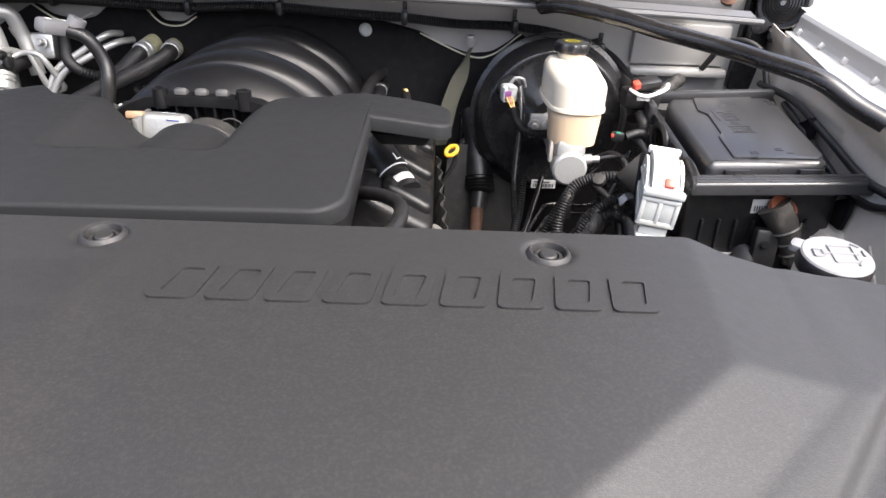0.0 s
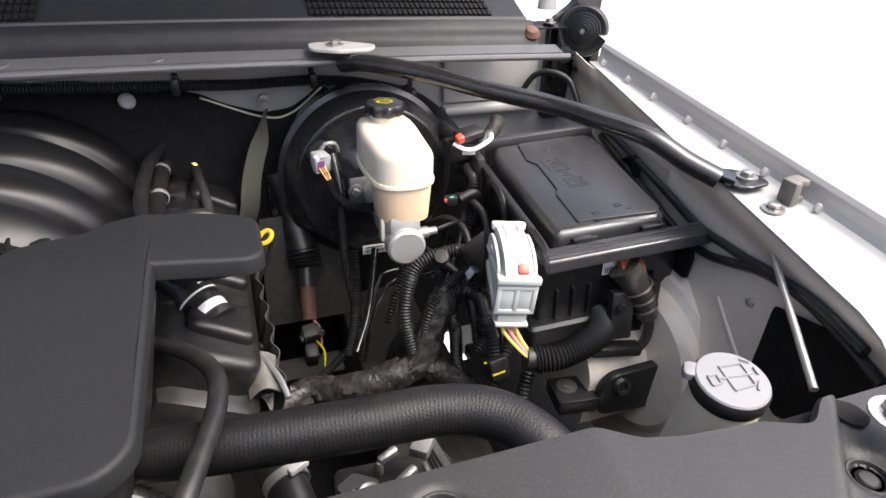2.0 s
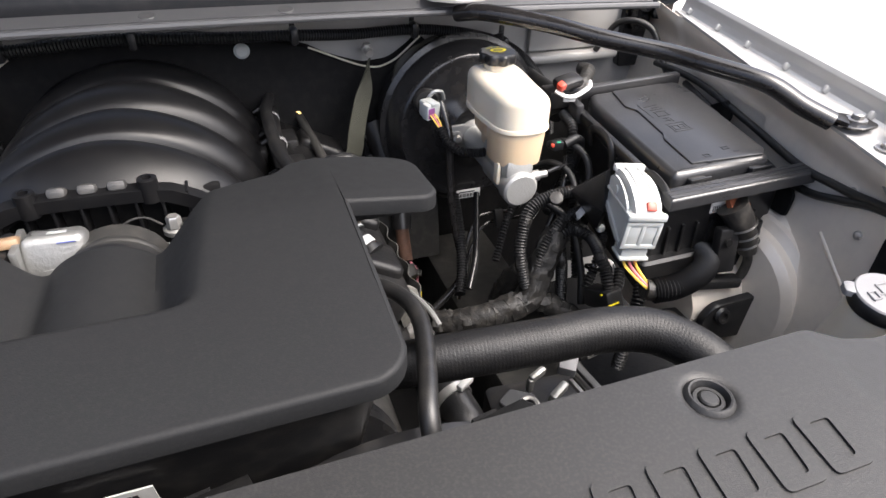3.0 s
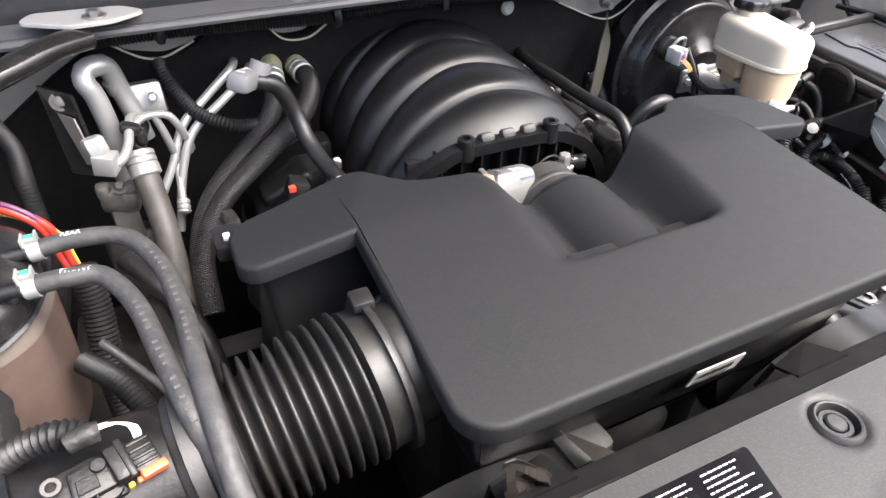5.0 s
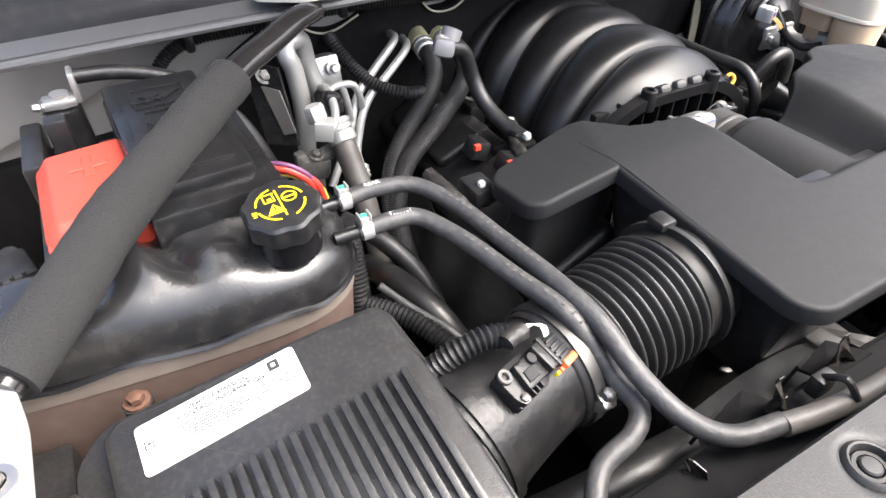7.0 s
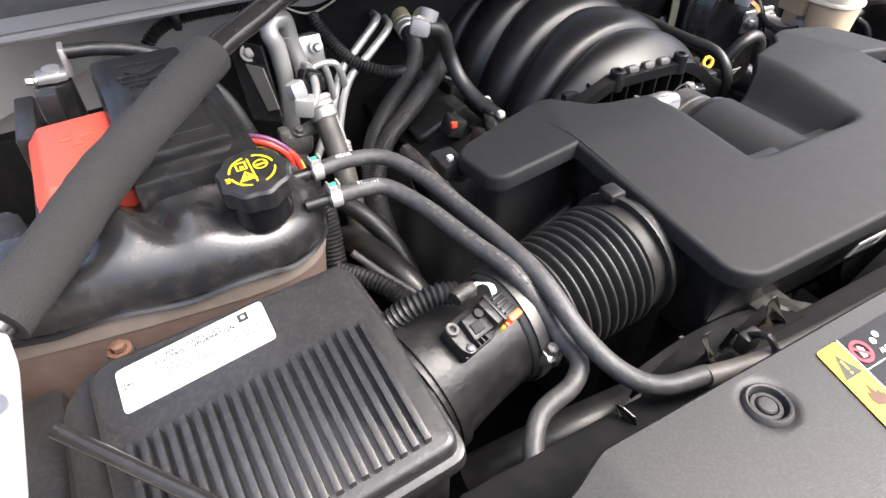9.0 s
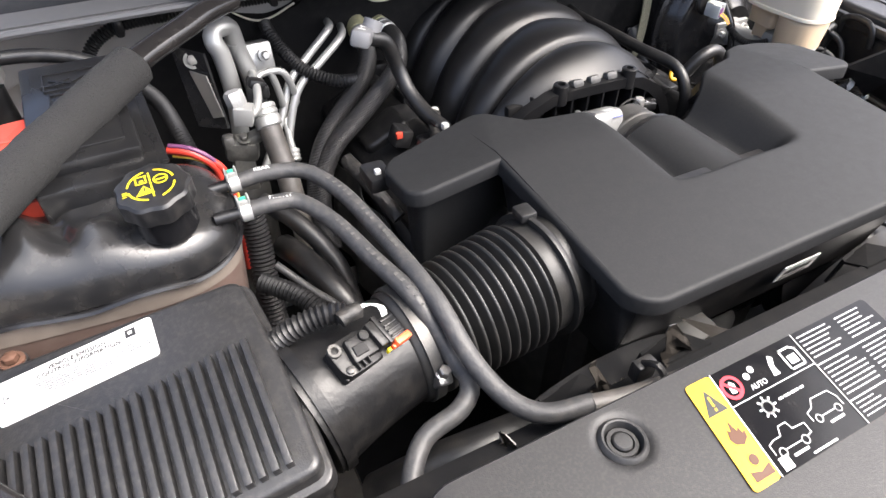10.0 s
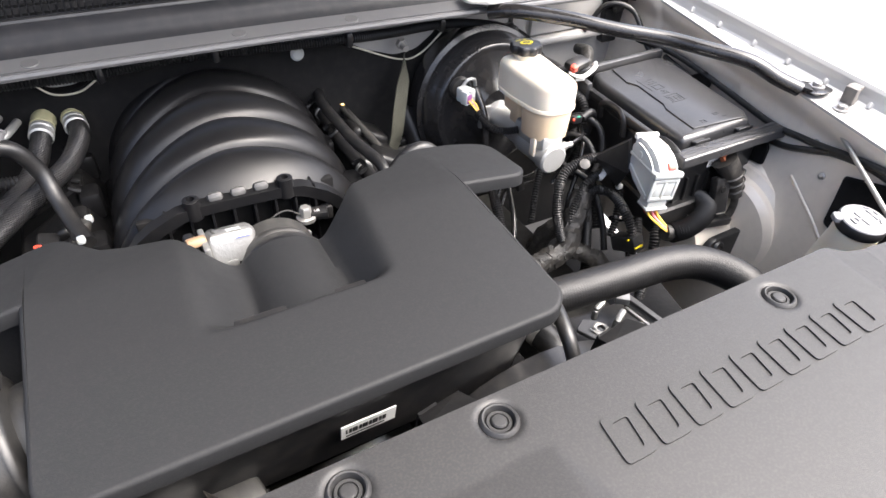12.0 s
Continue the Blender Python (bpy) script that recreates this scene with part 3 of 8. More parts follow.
bm = sheet(shield_at, 350, 110)
edge = [e for e in bm.edges if e.is_boundary]
ex = bmesh.ops.extrude_edge_only(bm, edges=edge)
skirt = [g for g in ex["geom"] if isinstance(g, bmesh.types.BMVert)]
for v in skirt:
    v.co.z -= 0.004
    v.co.y += 0.0025 if v.co.y > 0.3 else 0.0
ex = bmesh.ops.extrude_edge_only(bm, edges=[g for g in ex["geom"] if isinstance(g, bmesh.types.BMEdge) and g.is_boundary])
for g in ex["geom"]:
    if isinstance(g, bmesh.types.BMVert):
        g.co.z -= 0.016
bmesh.ops.recalc_face_normals(bm, faces=bm.faces)
part("panel", bm, M_SHIELD, shield, sharp=50)
# nine plain raised slanted blocks
for i in range(9):
    w = 0.029
    x = 0.134 + i * 0.0352
    lean = 0.0055
    y0, y1 = 0.282, 0.322
    o = rounded([(x, y0), (x + w, y0), (x + w + lean, y1), (x + lean, y1)], 0.005, 3)
    h = rounded([(x + 0.007, y0 + 0.007), (x + w - 0.007, y0 + 0.007), (x + w - 0.007 + lean, y1 - 0.007), (x + 0.007 + lean, y1 - 0.007)], 0.003, 3)
    bm = bmesh.new()
    k = len(o)
    rings = []
    for ring, z in ((o, 1.1475), (o, 1.1496), (h, 1.1496), (h, 1.1475)):
        rings.append([bm.verts.new((p[0], p[1], z)) for p in ring])
    for a, b in zip(rings, rings[1:]):
        for j in range(k):
            bm.faces.new((a[j], a[(j + 1) % k], b[(j + 1) % k], b[j]))
    bmesh.ops.recalc_face_normals(bm, faces=bm.faces)
    part("raised_block", bm, M_SHIELD, shield)
for px, py in PINS:
    pz = 1.1412 if px < 0.6 else shield_z(px - 0.03, py - 0.02) - 0.0115
    p = thing("push_pin", (px, py, pz), "round black plastic push pin in the radiator shield", "push pin", "shield push pins")
    m = Matrix.Translation((px, py, pz)) @ Matrix.Diagonal((0.76, 0.76, 1, 1))
    part("boss", lathe([(0.0140, -0.001), (0.0150, 0.0058), (0.0162, 0.0080), (0.0178, 0.0083), (0.0196, 0.0072), (0.0212, 0.005)], m, 40), M_SHIELD, p)
    part("collar", lathe([(0.0128, 0), (0.0136, 0.0035), (0.0128, 0.0045), (0.0098, 0.0045), (0.0092, 0.002), (0, 0.002)], m, 32), M_SHIELD, p)
    part("plunger", lathe([(0.0086, 0.002), (0.0083, 0.0050), (0.007, 0.0060), (0.0, 0.0064)], m, 28), M_SHIELD, p)

# the shield is not cut; a black plate carries the slot's shade
part("slot", prism([(0.684, 0.350), (0.694, 0.346), (0.704, 0.352), (0.703, 0.366), (0.690, 0.376), (0.680, 0.364)], 1.1185, 1.1192, 0.0, 1, r=0.006), M_INSUL, shield, "black plate for the shade in a keyhole slot")

# ---- warning label on the shield ----
lab = thing("warning_label", (-0.2, 0.325, 1.1485), "glossy black service label with white pictograms and yellow warning strip", "label")
LM = Matrix(((0.97, 0.22, 0, -0.311), (0, 1, 0, 0.2955), (0, 0, 1, 1.1489), (0, 0, 0, 1)))
LW, LH = 0.188, 0.0725
part("sheet", prism([(0, 0), (LW, 0), (LW, LH), (0, LH)], -0.0006, 0.0, 0.0, r=0.004, m=LM), mat("label_black", (0.005, 0.005, 0.006), 0.16, spec=0.22, var=0.05, bump=0.01, dust=0.02), lab)
part("yellow_strip", prism([(0.0, 0.0), (0.0225, 0.0), (0.0225, LH), (0.0, LH)], 0.0, 0.0003, 0.0, r=0.0035, m=LM), M_PRINT_O, lab, "yellow warning strip")


def stroke(pts, w=0.0009, h=0.0006):
    """A drawn line of even width on the label."""
    bm = bmesh.new()
    for (x0, y0), (x1, y1) in zip(pts, pts[1:]):
        d = Vector((x1 - x0, y1 - y0)).normalized() * w / 2
        n = Vector((-d.y, d.x))
        bm.faces.new([bm.verts.new(LM @ Vector((x, y, h))) for x, y in ((x0 - d.x + n.x, y0 - d.y + n.y), (x0 - d.x - n.x, y0 - d.y - n.y), (x1 + d.x - n.x, y1 + d.y - n.y), (x1 + d.x + n.x, y1 + d.y + n.y))])
    return bm


def circle(cx, cy, r, n=20, a0=0.0, a1=360.0):
    return [(cx + r * math.cos(radians(a0 + (a1 - a0) * i / n)), cy + r * math.sin(radians(a0 + (a1 - a0) * i / n))) for i in range(n + 1)]


def annulus(cx, cy, r0, r1, n=32, h=0.0006):
    bm = bmesh.new()
    a, b = ([bm.verts.new(LM @ Vector((x, y, h))) for x, y in circle(cx, cy, r, n)[:-1]] for r in (r0, r1))
    for i in range(n):
        j = (i + 1) % n
        bm.faces.new((a[i], b[i], b[j], a[j]))
    # the bar across is welded into the same ring
    k, m = n * 3 // 8, n * 7 // 8
    bm.faces.new((a[k - 1], a[k + 1], a[m - 1], a[m + 1]))
    return bm


def blot(pts, h=0.0006):
    bm = bmesh.new()
    bm.faces.new([bm.verts.new(LM @ Vector((x, y, h))) for x, y in pts])
    return bm


M_BROWNINK = mat("brown_ink", (0.06, 0.018, 0.004), 0.5)
part("warning_triangle", blot([(0.0025, 0.0480), (0.0200, 0.0480), (0.0112, 0.0655)]), M_INK, lab, "black warning triangle")
part("exclamation_mark", bars([(0.0104, 0.0530, 0.0016, 0.0070), (0.0104, 0.0498, 0.0016, 0.0018)], LM, 0.0009), M_PRINT_O, lab, "yellow exclamation mark")
part("flame_symbol", blot([(0.0085, 0.027), (0.0140, 0.025), (0.0190, 0.028), (0.0205, 0.033), (0.0180, 0.0315), (0.0172, 0.036), (0.0150, 0.034), (0.0128, 0.042), (0.0105, 0.035), (0.0085, 0.037), (0.0065, 0.031)]), M_BROWNINK, lab, "brown flame pictogram")
part("book_symbol", join(blot([(0.005, 0.004), (0.021, 0.004), (0.021, 0.0105), (0.013, 0.008), (0.005, 0.0105)]), blot(circle(0.013, 0.0155, 0.0035, 14)[:-1])), M_BROWNINK, lab, "brown manual pictogram")
part("prohibition_sign", annulus(0.0325, 0.0585, 0.0062, 0.0088), M_REDINK, lab, "red round prohibition sign")
part("figure_mark", blot([(0.0300, 0.0545), (0.0340, 0.0540), (0.0360, 0.0600), (0.0330, 0.0630), (0.0306, 0.0600)], 0.0004), M_PRINT_W, lab, "white mark inside the sign")
part("word", words("AUTO", 0.0054, LM @ Matrix.Translation((0.0455, 0.0505, 0.0005)), 0.0002), M_PRINT_W, lab, "white printed word")
for cx, cy in ((0.0545, 0.0635), (0.0480, 0.0605)):
    part("fan_symbol", blot(circle(cx, cy, 0.0026, 12)[:-1]), M_PRINT_W, lab, "white fan pictogram")
for pts in ([(0.068, 0.052), (0.074, 0.052), (0.0735, 0.058), (0.077, 0.064), (0.0735, 0.0665), (0.070, 0.060)],):
    part("drop_symbol", blot(pts), M_PRINT_W, lab, "white drop pictogram")
part("battery_symbol", join(stroke([(0.0845, 0.0505), (0.0985, 0.0505), (0.0985, 0.0625), (0.0945, 0.0655), (0.0845, 0.0655), (0.0845, 0.0505)], 0.0016), blot([(0.0875, 0.0535), (0.0955, 0.0535), (0.0955, 0.0600), (0.0875, 0.0600)])), M_PRINT_W, lab, "white battery pictogram")
part("gear_symbol", join(stroke(circle(0.0468, 0.0372, 0.0042, 16), 0.0014), *[stroke([(0.0468 + 0.0042 * math.cos(radians(q)), 0.0372 + 0.0042 * math.sin(radians(q))), (0.0468 + 0.0068 * math.cos(radians(q)), 0.0372 + 0.0068 * math.sin(radians(q)))], 0.0014) for q in range(0, 360, 45)]), M_PRINT_W, lab, "white star pictogram")
pick_up = [(0.0285, 0.0115), (0.0285, 0.0175), (0.0335, 0.0190), (0.0400, 0.0190), (0.0430, 0.0245), (0.0500, 0.0245), (0.0515, 0.0195), (0.0620, 0.0190), (0.0620, 0.0125), (0.0575, 0.0115)]
part("pickup_outline", join(stroke(pick_up, 0.0007), stroke(circle(0.0345, 0.0105, 0.0027, 12), 0.0008), stroke(circle(0.0548, 0.0105, 0.0027, 12), 0.0008), stroke([(0.0375, 0.0112), (0.0518, 0.0112)], 0.0007)), M_PRINT_W, lab, "white vehicle outline")
suv = [(0.0690, 0.0170), (0.0690, 0.0225), (0.0745, 0.0240), (0.0790, 0.0290), (0.0950, 0.0285), (0.0985, 0.0225), (0.0985, 0.0170)]
part("van_outline", join(stroke(suv, 0.0007), stroke(circle(0.0745, 0.0165, 0.0025, 12), 0.0008), stroke(circle(0.0930, 0.0165, 0.0025, 12), 0.0008), stroke([(0.0772, 0.0170), (0.0903, 0.0170)], 0.0007)), M_PRINT_W, lab, "white vehicle outline")
rng = random.Random(5)
part("printed_square", bars([(0.0275, 0.001, 0.008, 0.008)], LM, 0.0007), M_PRINT_W, lab, "white square mark")
rows = [(0.058, 0.0372, 0.004, 0.0016), (0.063, 0.0372, 0.006, 0.0016), (0.070, 0.0372, 0.007, 0.0016), (0.078, 0.0372, 0.004, 0.0016), (0.040, 0.0052, 0.013, 0.0016), (0.080, 0.0105, 0.013, 0.0016), (0.053, 0.0012, 0.022, 0.0012)]
rows += [(0.0225, 0.0468, 0.081, 0.0006), (0.0225, 0.0, 0.0008, LH), (0.1035, 0.0, 0.0006, LH), (0.1035, 0.0445, LW - 0.108, 0.0008), (0.1035, 0.0155, LW - 0.12, 0.0008)]
# unreadable print: short words as thin broken bars
for x0, y0, n, w, step, h in ((0.107, 0.0675, 6, 0.034, 0.0035, 0.0014), (0.149, 0.0675, 6, 0.032, 0.0035, 0.0014), (0.107, 0.0405, 7, 0.036, 0.0034, 0.0013), (0.149, 0.0405, 7, 0.034, 0.0034, 0.0013), (0.107, 0.0125, 4, 0.024, 0.003, 0.0011), (0.158, 0.0125, 4, 0.022, 0.003, 0.0011)):
    for i in range(n):
        x, end = x0, x0 + w * (0.7 + 0.3 * rng.random())
        while x < end:
            d = 0.0014 + 0.0036 * rng.random()
            rows.append((x, y0 - i * step, min(d, end - x + 0.001), h * 0.62))
            x += d + 0.0009
part("white_print", bars(rows, LM, 0.0007), M_PRINT_W, lab, "white bars of print")

# ---- intake resonator cover ----
res = thing("intake_resonator", (0, 0.62, 0.97), "matte black plastic air intake resonator over the engine front", "intake resonator")


def res_front(x):
    """The front edge: a straight lip between two rounded corners, then the wings' own fronts."""
    if -0.243 < x < 0.224:
        d = min(x + 0.243, 0.224 - x)
        return 0.456 + (0.03 - math.sqrt(max(0.0, 0.0009 - max(0.0, 0.03 - d) ** 2)))
    d = x + 0.346 if x < 0 else 0.320 - x
    return (0.678 if x < 0 else 0.674) + (0.018 - math.sqrt(max(0.0, 0.000324 - max(0.0, 0.018 - d) ** 2)))


REAR = [(-0.346, 0.738), (-0.342, 0.748), (-0.332, 0.756), (-0.245, 0.775), (-0.222, 0.778), (-0.208, 0.772), (-0.192, 0.752), (-0.176, 0.735), (-0.155, 0.727), (-0.108, 0.719), (-0.09, 0.708), (-0.06, 0.70), (0.06, 0.70), (0.085, 0.712), (0.105, 0.733), (0.14, 0.744), (0.168, 0.751), (0.185, 0.770), (0.215, 0.779), (0.265, 0.781), (0.300, 0.774), (0.312, 0.768), (0.318, 0.758), (0.320, 0.745)]


def res_rear(x):
    for (x0, y0), (x1, y1) in zip(REAR, REAR[1:]):
        if x <= x1:
            return y0 + (y1 - y0) * smooth(0, 1, 0.5 + 0.7 * ((x - x0) / (x1 - x0) - 0.5)) if x > x0 else y0
    return REAR[-1][1]


def res_z(x, y):
    """The top skin: a gentle rise to the back, wings that fall away past a soft crease, and the recess for the outlet barrel."""
    z = 1.1215 + 0.075 * min(y - 0.46, 0.21) + 0.012 * x - 0.06 * max(0.0, y - 0.69)
    if y > 0.64:
        z -= 0.15 * max(0.0, (-0.249 + 0.38 * (y - 0.676)) - x) + 0.13 * max(0.0, x - (0.226 - 0.15 * (y - 0.655)))
    if y > 0.566:
        left, right = -0.108, 0.089 + 0.12 * (y - 0.566)
        if left < x < right:
            barrel = 1.049 + math.sqrt(max(0.0, 0.0625 ** 2 - (x - 0.002) ** 2))
            wall = z - 0.047 * smooth(left, -0.045, x) if x < 0 else z - 0.05 * smooth(right, 0.034, x)
            z += (min(z, max(barrel, wall)) - z) * smooth(0.566, 0.584, y)
    return z


xs = sorted({round(v, 5) for v in [-0.346 + 0.692 * i / 120 * 0.9855 for i in range(121)] + [e + k for e in (-0.346, -0.243, 0.224, 0.320) for k in (-0.012, -0.006, -0.003, -0.0015, -0.0006, 0.0006, 0.0015, 0.003, 0.006, 0.012)] if -0.346 <= v <= 0.320})
vs = [0, 0.006, 0.014, 0.025, 0.04] + [0.06 + 0.88 * i / 58 for i in range(59)] + [0.96, 0.975, 0.986, 0.994, 1]
shell = bmesh.new()
grid = []
for x in xs:
    y0, y1 = res_front(x), res_rear(x)
    grid.append([shell.verts.new((x, y0 + (y1 - y0) * v, res_z(x, y0 + (y1 - y0) * v))) for v in vs])
for a, b in zip(grid, grid[1:]):
    for i in range(len(vs) - 1):
        shell.faces.new((a[i], b[i], b[i + 1], a[i + 1]))
# a rolled lip: out and down in small steps, then a straight skirt
for out_d, down in ((0.0018, 0.0006), (0.0016, 0.0014), (0.0008, 0.002), (0.0, 0.014)):
    rim = [e for e in shell.edges if e.is_boundary]
    way = {}
    for e in rim:
        f = e.link_faces[0]
        m_ = (e.verts[0].co + e.verts[1].co) / 2
        side = (e.verts[1].co - e.verts[0].co).cross(Vector((0, 0, 1))).normalized()
        if side.dot(m_ - f.calc_center_median()) < 0:
            side = -side
        for v in e.verts:
            way[v] = way.get(v, Vector((0, 0, 0))) + side * e.calc_length()
    ex = bmesh.ops.extrude_edge_only(shell, edges=rim)
    rim_new = [g for g in ex["geom"] if isinstance(g, bmesh.types.BMVert)]
    for v in rim_new:
        old = min(way, key=lambda w: (w.co - v.co).length_squared)
        d = Vector((way[old].x, way[old].y, 0))
        v.co += (d.normalized() * out_d if d.length > 0 else d) + Vector((0, 0, -down))
bmesh.ops.recalc_face_normals(shell, faces=shell.faces)
part("top_shell", shell, M_COVER, res, sharp=60)
low = [(-0.237, 0.466), (0.214, 0.470), (0.228, 0.700), (0.150, 0.74), (0.102, 0.60), (-0.105, 0.60), (-0.14, 0.745), (-0.238, 0.70)]
part("lower_shell", prism(low, 0.975, 1.106, 0.004, 2, r=0.03, taper=0.03), M_BLACK, res, sharp=50)
part("side_chamber", prism([(-0.334, 0.692), (-0.236, 0.700), (-0.15, 0.745), (-0.215, 0.765), (-0.245, 0.766), (-0.334, 0.745)], 0.97, 1.105, 0.003, 2, r=0.02, taper=0.012), M_COVER, res)
part("side_chamber", prism([(0.226, 0.692), (0.304, 0.692), (0.306, 0.752), (0.262, 0.768), (0.205, 0.765)], 1.092, 1.108, 0.003, 2, r=0.018, taper=0.012), M_COVER, res)
bar = Matrix.Translation((0.002, 0.60, 1.049)) @ pose(0, 0, 0, -90, 0, 0)
part("outlet_barrel", lathe([(0.0, 0.0), (0.0615, 0.0), (0.0612, 0.098), (0.058, 0.103), (0.052, 0.104), (0.05, 0.09), (0.0, 0.09)], bar, 40), M_COVER, res)
part("front_label", quad((-0.017, 0.4725, 1.053), (-0.017, 0.4775, 1.029), (0.039, 0.4775, 1.029), (0.039, 0.4725, 1.053), -0.0015), M_PAPER, res, "small white printed label")
part("label_bars", bars([(0.004 + i * 0.0034, 0.009, 0.0018 + 0.001 * (i % 3), 0.009) for i in range(12)] + [(0.004, 0.003, 0.04, 0.003)], Matrix(((1, 0, 0, -0.017), (0, -0.2, -0.98, 0.4758), (0, 0.98, -0.2, 1.030), (0, 0, 0, 1))), 0.0008), M_INK, res)

# ---- intake manifold ----
man = thing("intake_manifold", (-0.015, 1.0, 0.95), "black ribbed plastic intake manifold on top of the engine", "intake manifold")
NB = 5


def man_at(u, v):
    a = math.pi * (-0.04 + 1.08 * u)
    y = 0.803 + 0.43 * v
    rise = smooth(-0.04, 0.15, v)
    f = (v * NB * 0.985 + 0.06) % 1.0
    k = math.sin(math.pi * min(1.0, f) ** 0.8) ** 0.5 if 0 < f < 1 else 0.0
    dip = 0.19 * (1 - 0.45 * max(0.0, math.sin(a)) ** 6)
    s = 1.0 - dip * (1 - k)
    z = 0.985 + (0.128 + 0.034 * rise + 0.012 * v) * math.sin(a) * s
    x = -0.012 + 0.03 * v - (0.160 + 0.018 * rise) * math.cos(a) * (0.80 + 0.20 * k)
    y -= 0.045 * max(0.0, math.cos(a)) ** 1.5 * smooth(0.0, 0.25, v)
    return (x, y + 0.016 * (1 - math.sin(max(0, min(math.pi, a)))), z)


part("runner_shell", sheet(man_at, 56, 110), M_MANIFOLD, man, sharp=80)
part("plinth", rbox((-0.014, 1.03, 0.955), (0.33, 0.42, 0.07), 0.015), M_MANIFOLD, man)
arch = spline([(-0.178, 0, 1.0), (-0.165, 0, 1.05), (-0.142, 0, 1.086), (-0.105, 0, 1.106), (-0.07, 0, 1.114), (0.04, 0, 1.112), (0.076, 0, 1.102), (0.108, 0, 1.08), (0.132, 0, 1.045), (0.145, 0, 1.0)], 0.02)
arch = [(p.x, p.z) for p in arch]
inner = [(-0.016 + (x + 0.016) * 0.9, 1.0 + (z - 1.0) * 0.88) for x, z in arch]
bm = bmesh.new()
r1 = [bm.verts.new((x, 0.798, z)) for x, z in arch]
r2 = [bm.verts.new((x, 0.798, z)) for x, z in inner]
r3 = [bm.verts.new((x, 0.822, z)) for x, z in inner]
r0 = [bm.verts.new((x, 0.812, z + 0.003)) for x, z in arch]
for a, b in ((r0, r1), (r1, r2), (r2, r3)):
    for i in range(len(arch) - 1):
        bm.faces.new((a[i], a[i + 1], b[i + 1], b[i]))
bmesh.ops.recalc_face_normals(bm, faces=bm.faces)
part("front_flange", bm, M_MANIFOLD, man)
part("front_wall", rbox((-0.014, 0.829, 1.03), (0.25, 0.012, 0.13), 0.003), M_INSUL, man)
for i in range(8):
    part("web", rbox((-0.105 + i * 0.026, 0.812, 1.06), (0.003, 0.024, 0.09), 0.0008), M_MANIFOLD, man)
for bx in (-0.073, 0.041):
    part("boss", lathe([(0.0105, -0.02), (0.010, 0.006), (0.0085, 0.007), (0.005, 0.007), (0.005, 0.001), (0, 0.001)], Matrix.Translation((bx, 0.805, 1.117)), 20), M_MANIFOLD, man)
for i in range(3):
    part("pad", rbox((-0.045 + 0.028 * i, 0.810, 1.116), (0.019, 0.018, 0.012), 0.005, (-30, 0, 0)), mat("worn_plastic_%d" % i, (0.045, 0.045, 0.045), 0.6, dust=0.15) if i == 0 else bpy.data.materials["worn_plastic_0"], man)
for s in (-1, 1):
    for y in (0.90, 1.03, 1.15):
        x = -0.014 + s * 0.178
        part("side_port", join(rbox((x, y, 1.02), (0.03, 0.04, 0.045), 0.008), tube([(x + s * 0.008, y - 0.014, 1.05), (x + s * 0.02, y - 0.012, 1.056), (x + s * 0.02, y + 0.012, 1.056), (x + s * 0.008, y + 0.014, 1.05)], 0.004, 8)), M_MANIFOLD, man)

# ---- throttle body ----
thr = thing("throttle_body", (-0.01, 0.745, 1.05), "cast aluminium electronic throttle body with motor housing", "throttle body")
tm = Matrix.Translation((0.004, 0.70, 1.049)) @ pose(0, 0, 0, -90, 0, 0)
part("clamp_ring", lathe([(0.0565, 0.0), (0.0585, 0.002), (0.0585, 0.012), (0.0565, 0.014)], tm, 36), M_BLACK, thr)
part("bore", lathe([(0.05, -0.005), (0.05, 0.06), (0.046, 0.062), (0.0, 0.06)], tm, 36), M_DARK, thr)
part("flange", lathe([(0.044, 0.030), (0.050, 0.030), (0.051, 0.032), (0.051, 0.037), (0.050, 0.039), (0.044, 0.039)], tm, 48), M_BAND, thr, "machined aluminium flange")
TM2 = Matrix.Translation((-0.044, 0.750, 1.090)) @ pose(0, 0, 0, -18, 4, 4)
part("motor_housing", join(prism([(-0.028, -0.017), (0.022, -0.017), (0.028, -0.008), (0.028, 0.010), (0.022, 0.017), (-0.028, 0.017)], -0.022, 0.016, 0.010, 4, r=0.005, m=TM2), rbox((-0.058, 0.736, 1.062), (0.032, 0.022, 0.036), 0.006), rbox((-0.074, 0.744, 1.080), (0.007, 0.046, 0.052), 0.002)), M_CAST, thr)
for px_, pz_ in ((-0.062, 1.052), (-0.048, 1.046)):
    part("bolt", bolt((px_, 0.724, pz_), 0.0055, 0.008, (0, -1, 0.4)), M_BOLT, thr)
part("motor_label", rbox((-0.040, 0.7475, 1.1073), (0.016, 0.010, 0.0006), 0.0, (-18, 4, 4)), M_GREYPLUG, thr, "pale printed plate")
part("paint_mark", rbox((-0.032, 0.7355, 1.1015), (0.016, 0.003, 0.0006), 0.0, (-40, 4, 4)), mat("blue_marker", (0.02, 0.05, 0.35), 0.5), thr, "blue paint mark")
part("sensor_tag", join(rbox((0.075, 0.792, 1.066), (0.026, 0.018, 0.012), 0.003, (0, 0, -12)), rbox((0.09, 0.80, 1.06), (0.014, 0.014, 0.02), 0.003)), M_BLACK, thr, "small black sensor block")
part("sensor_print", words("LR", 0.007, Matrix.Translation((0.069, 0.788, 1.0725)) @ pose(0, 0, 0, 0, 0, -12), 0.0002), M_PRINT_W, thr, "white printed letters")
part("gear_cover", rbox((-0.088, 0.75, 1.06), (0.014, 0.05, 0.08), 0.005), M_BLACK, thr)
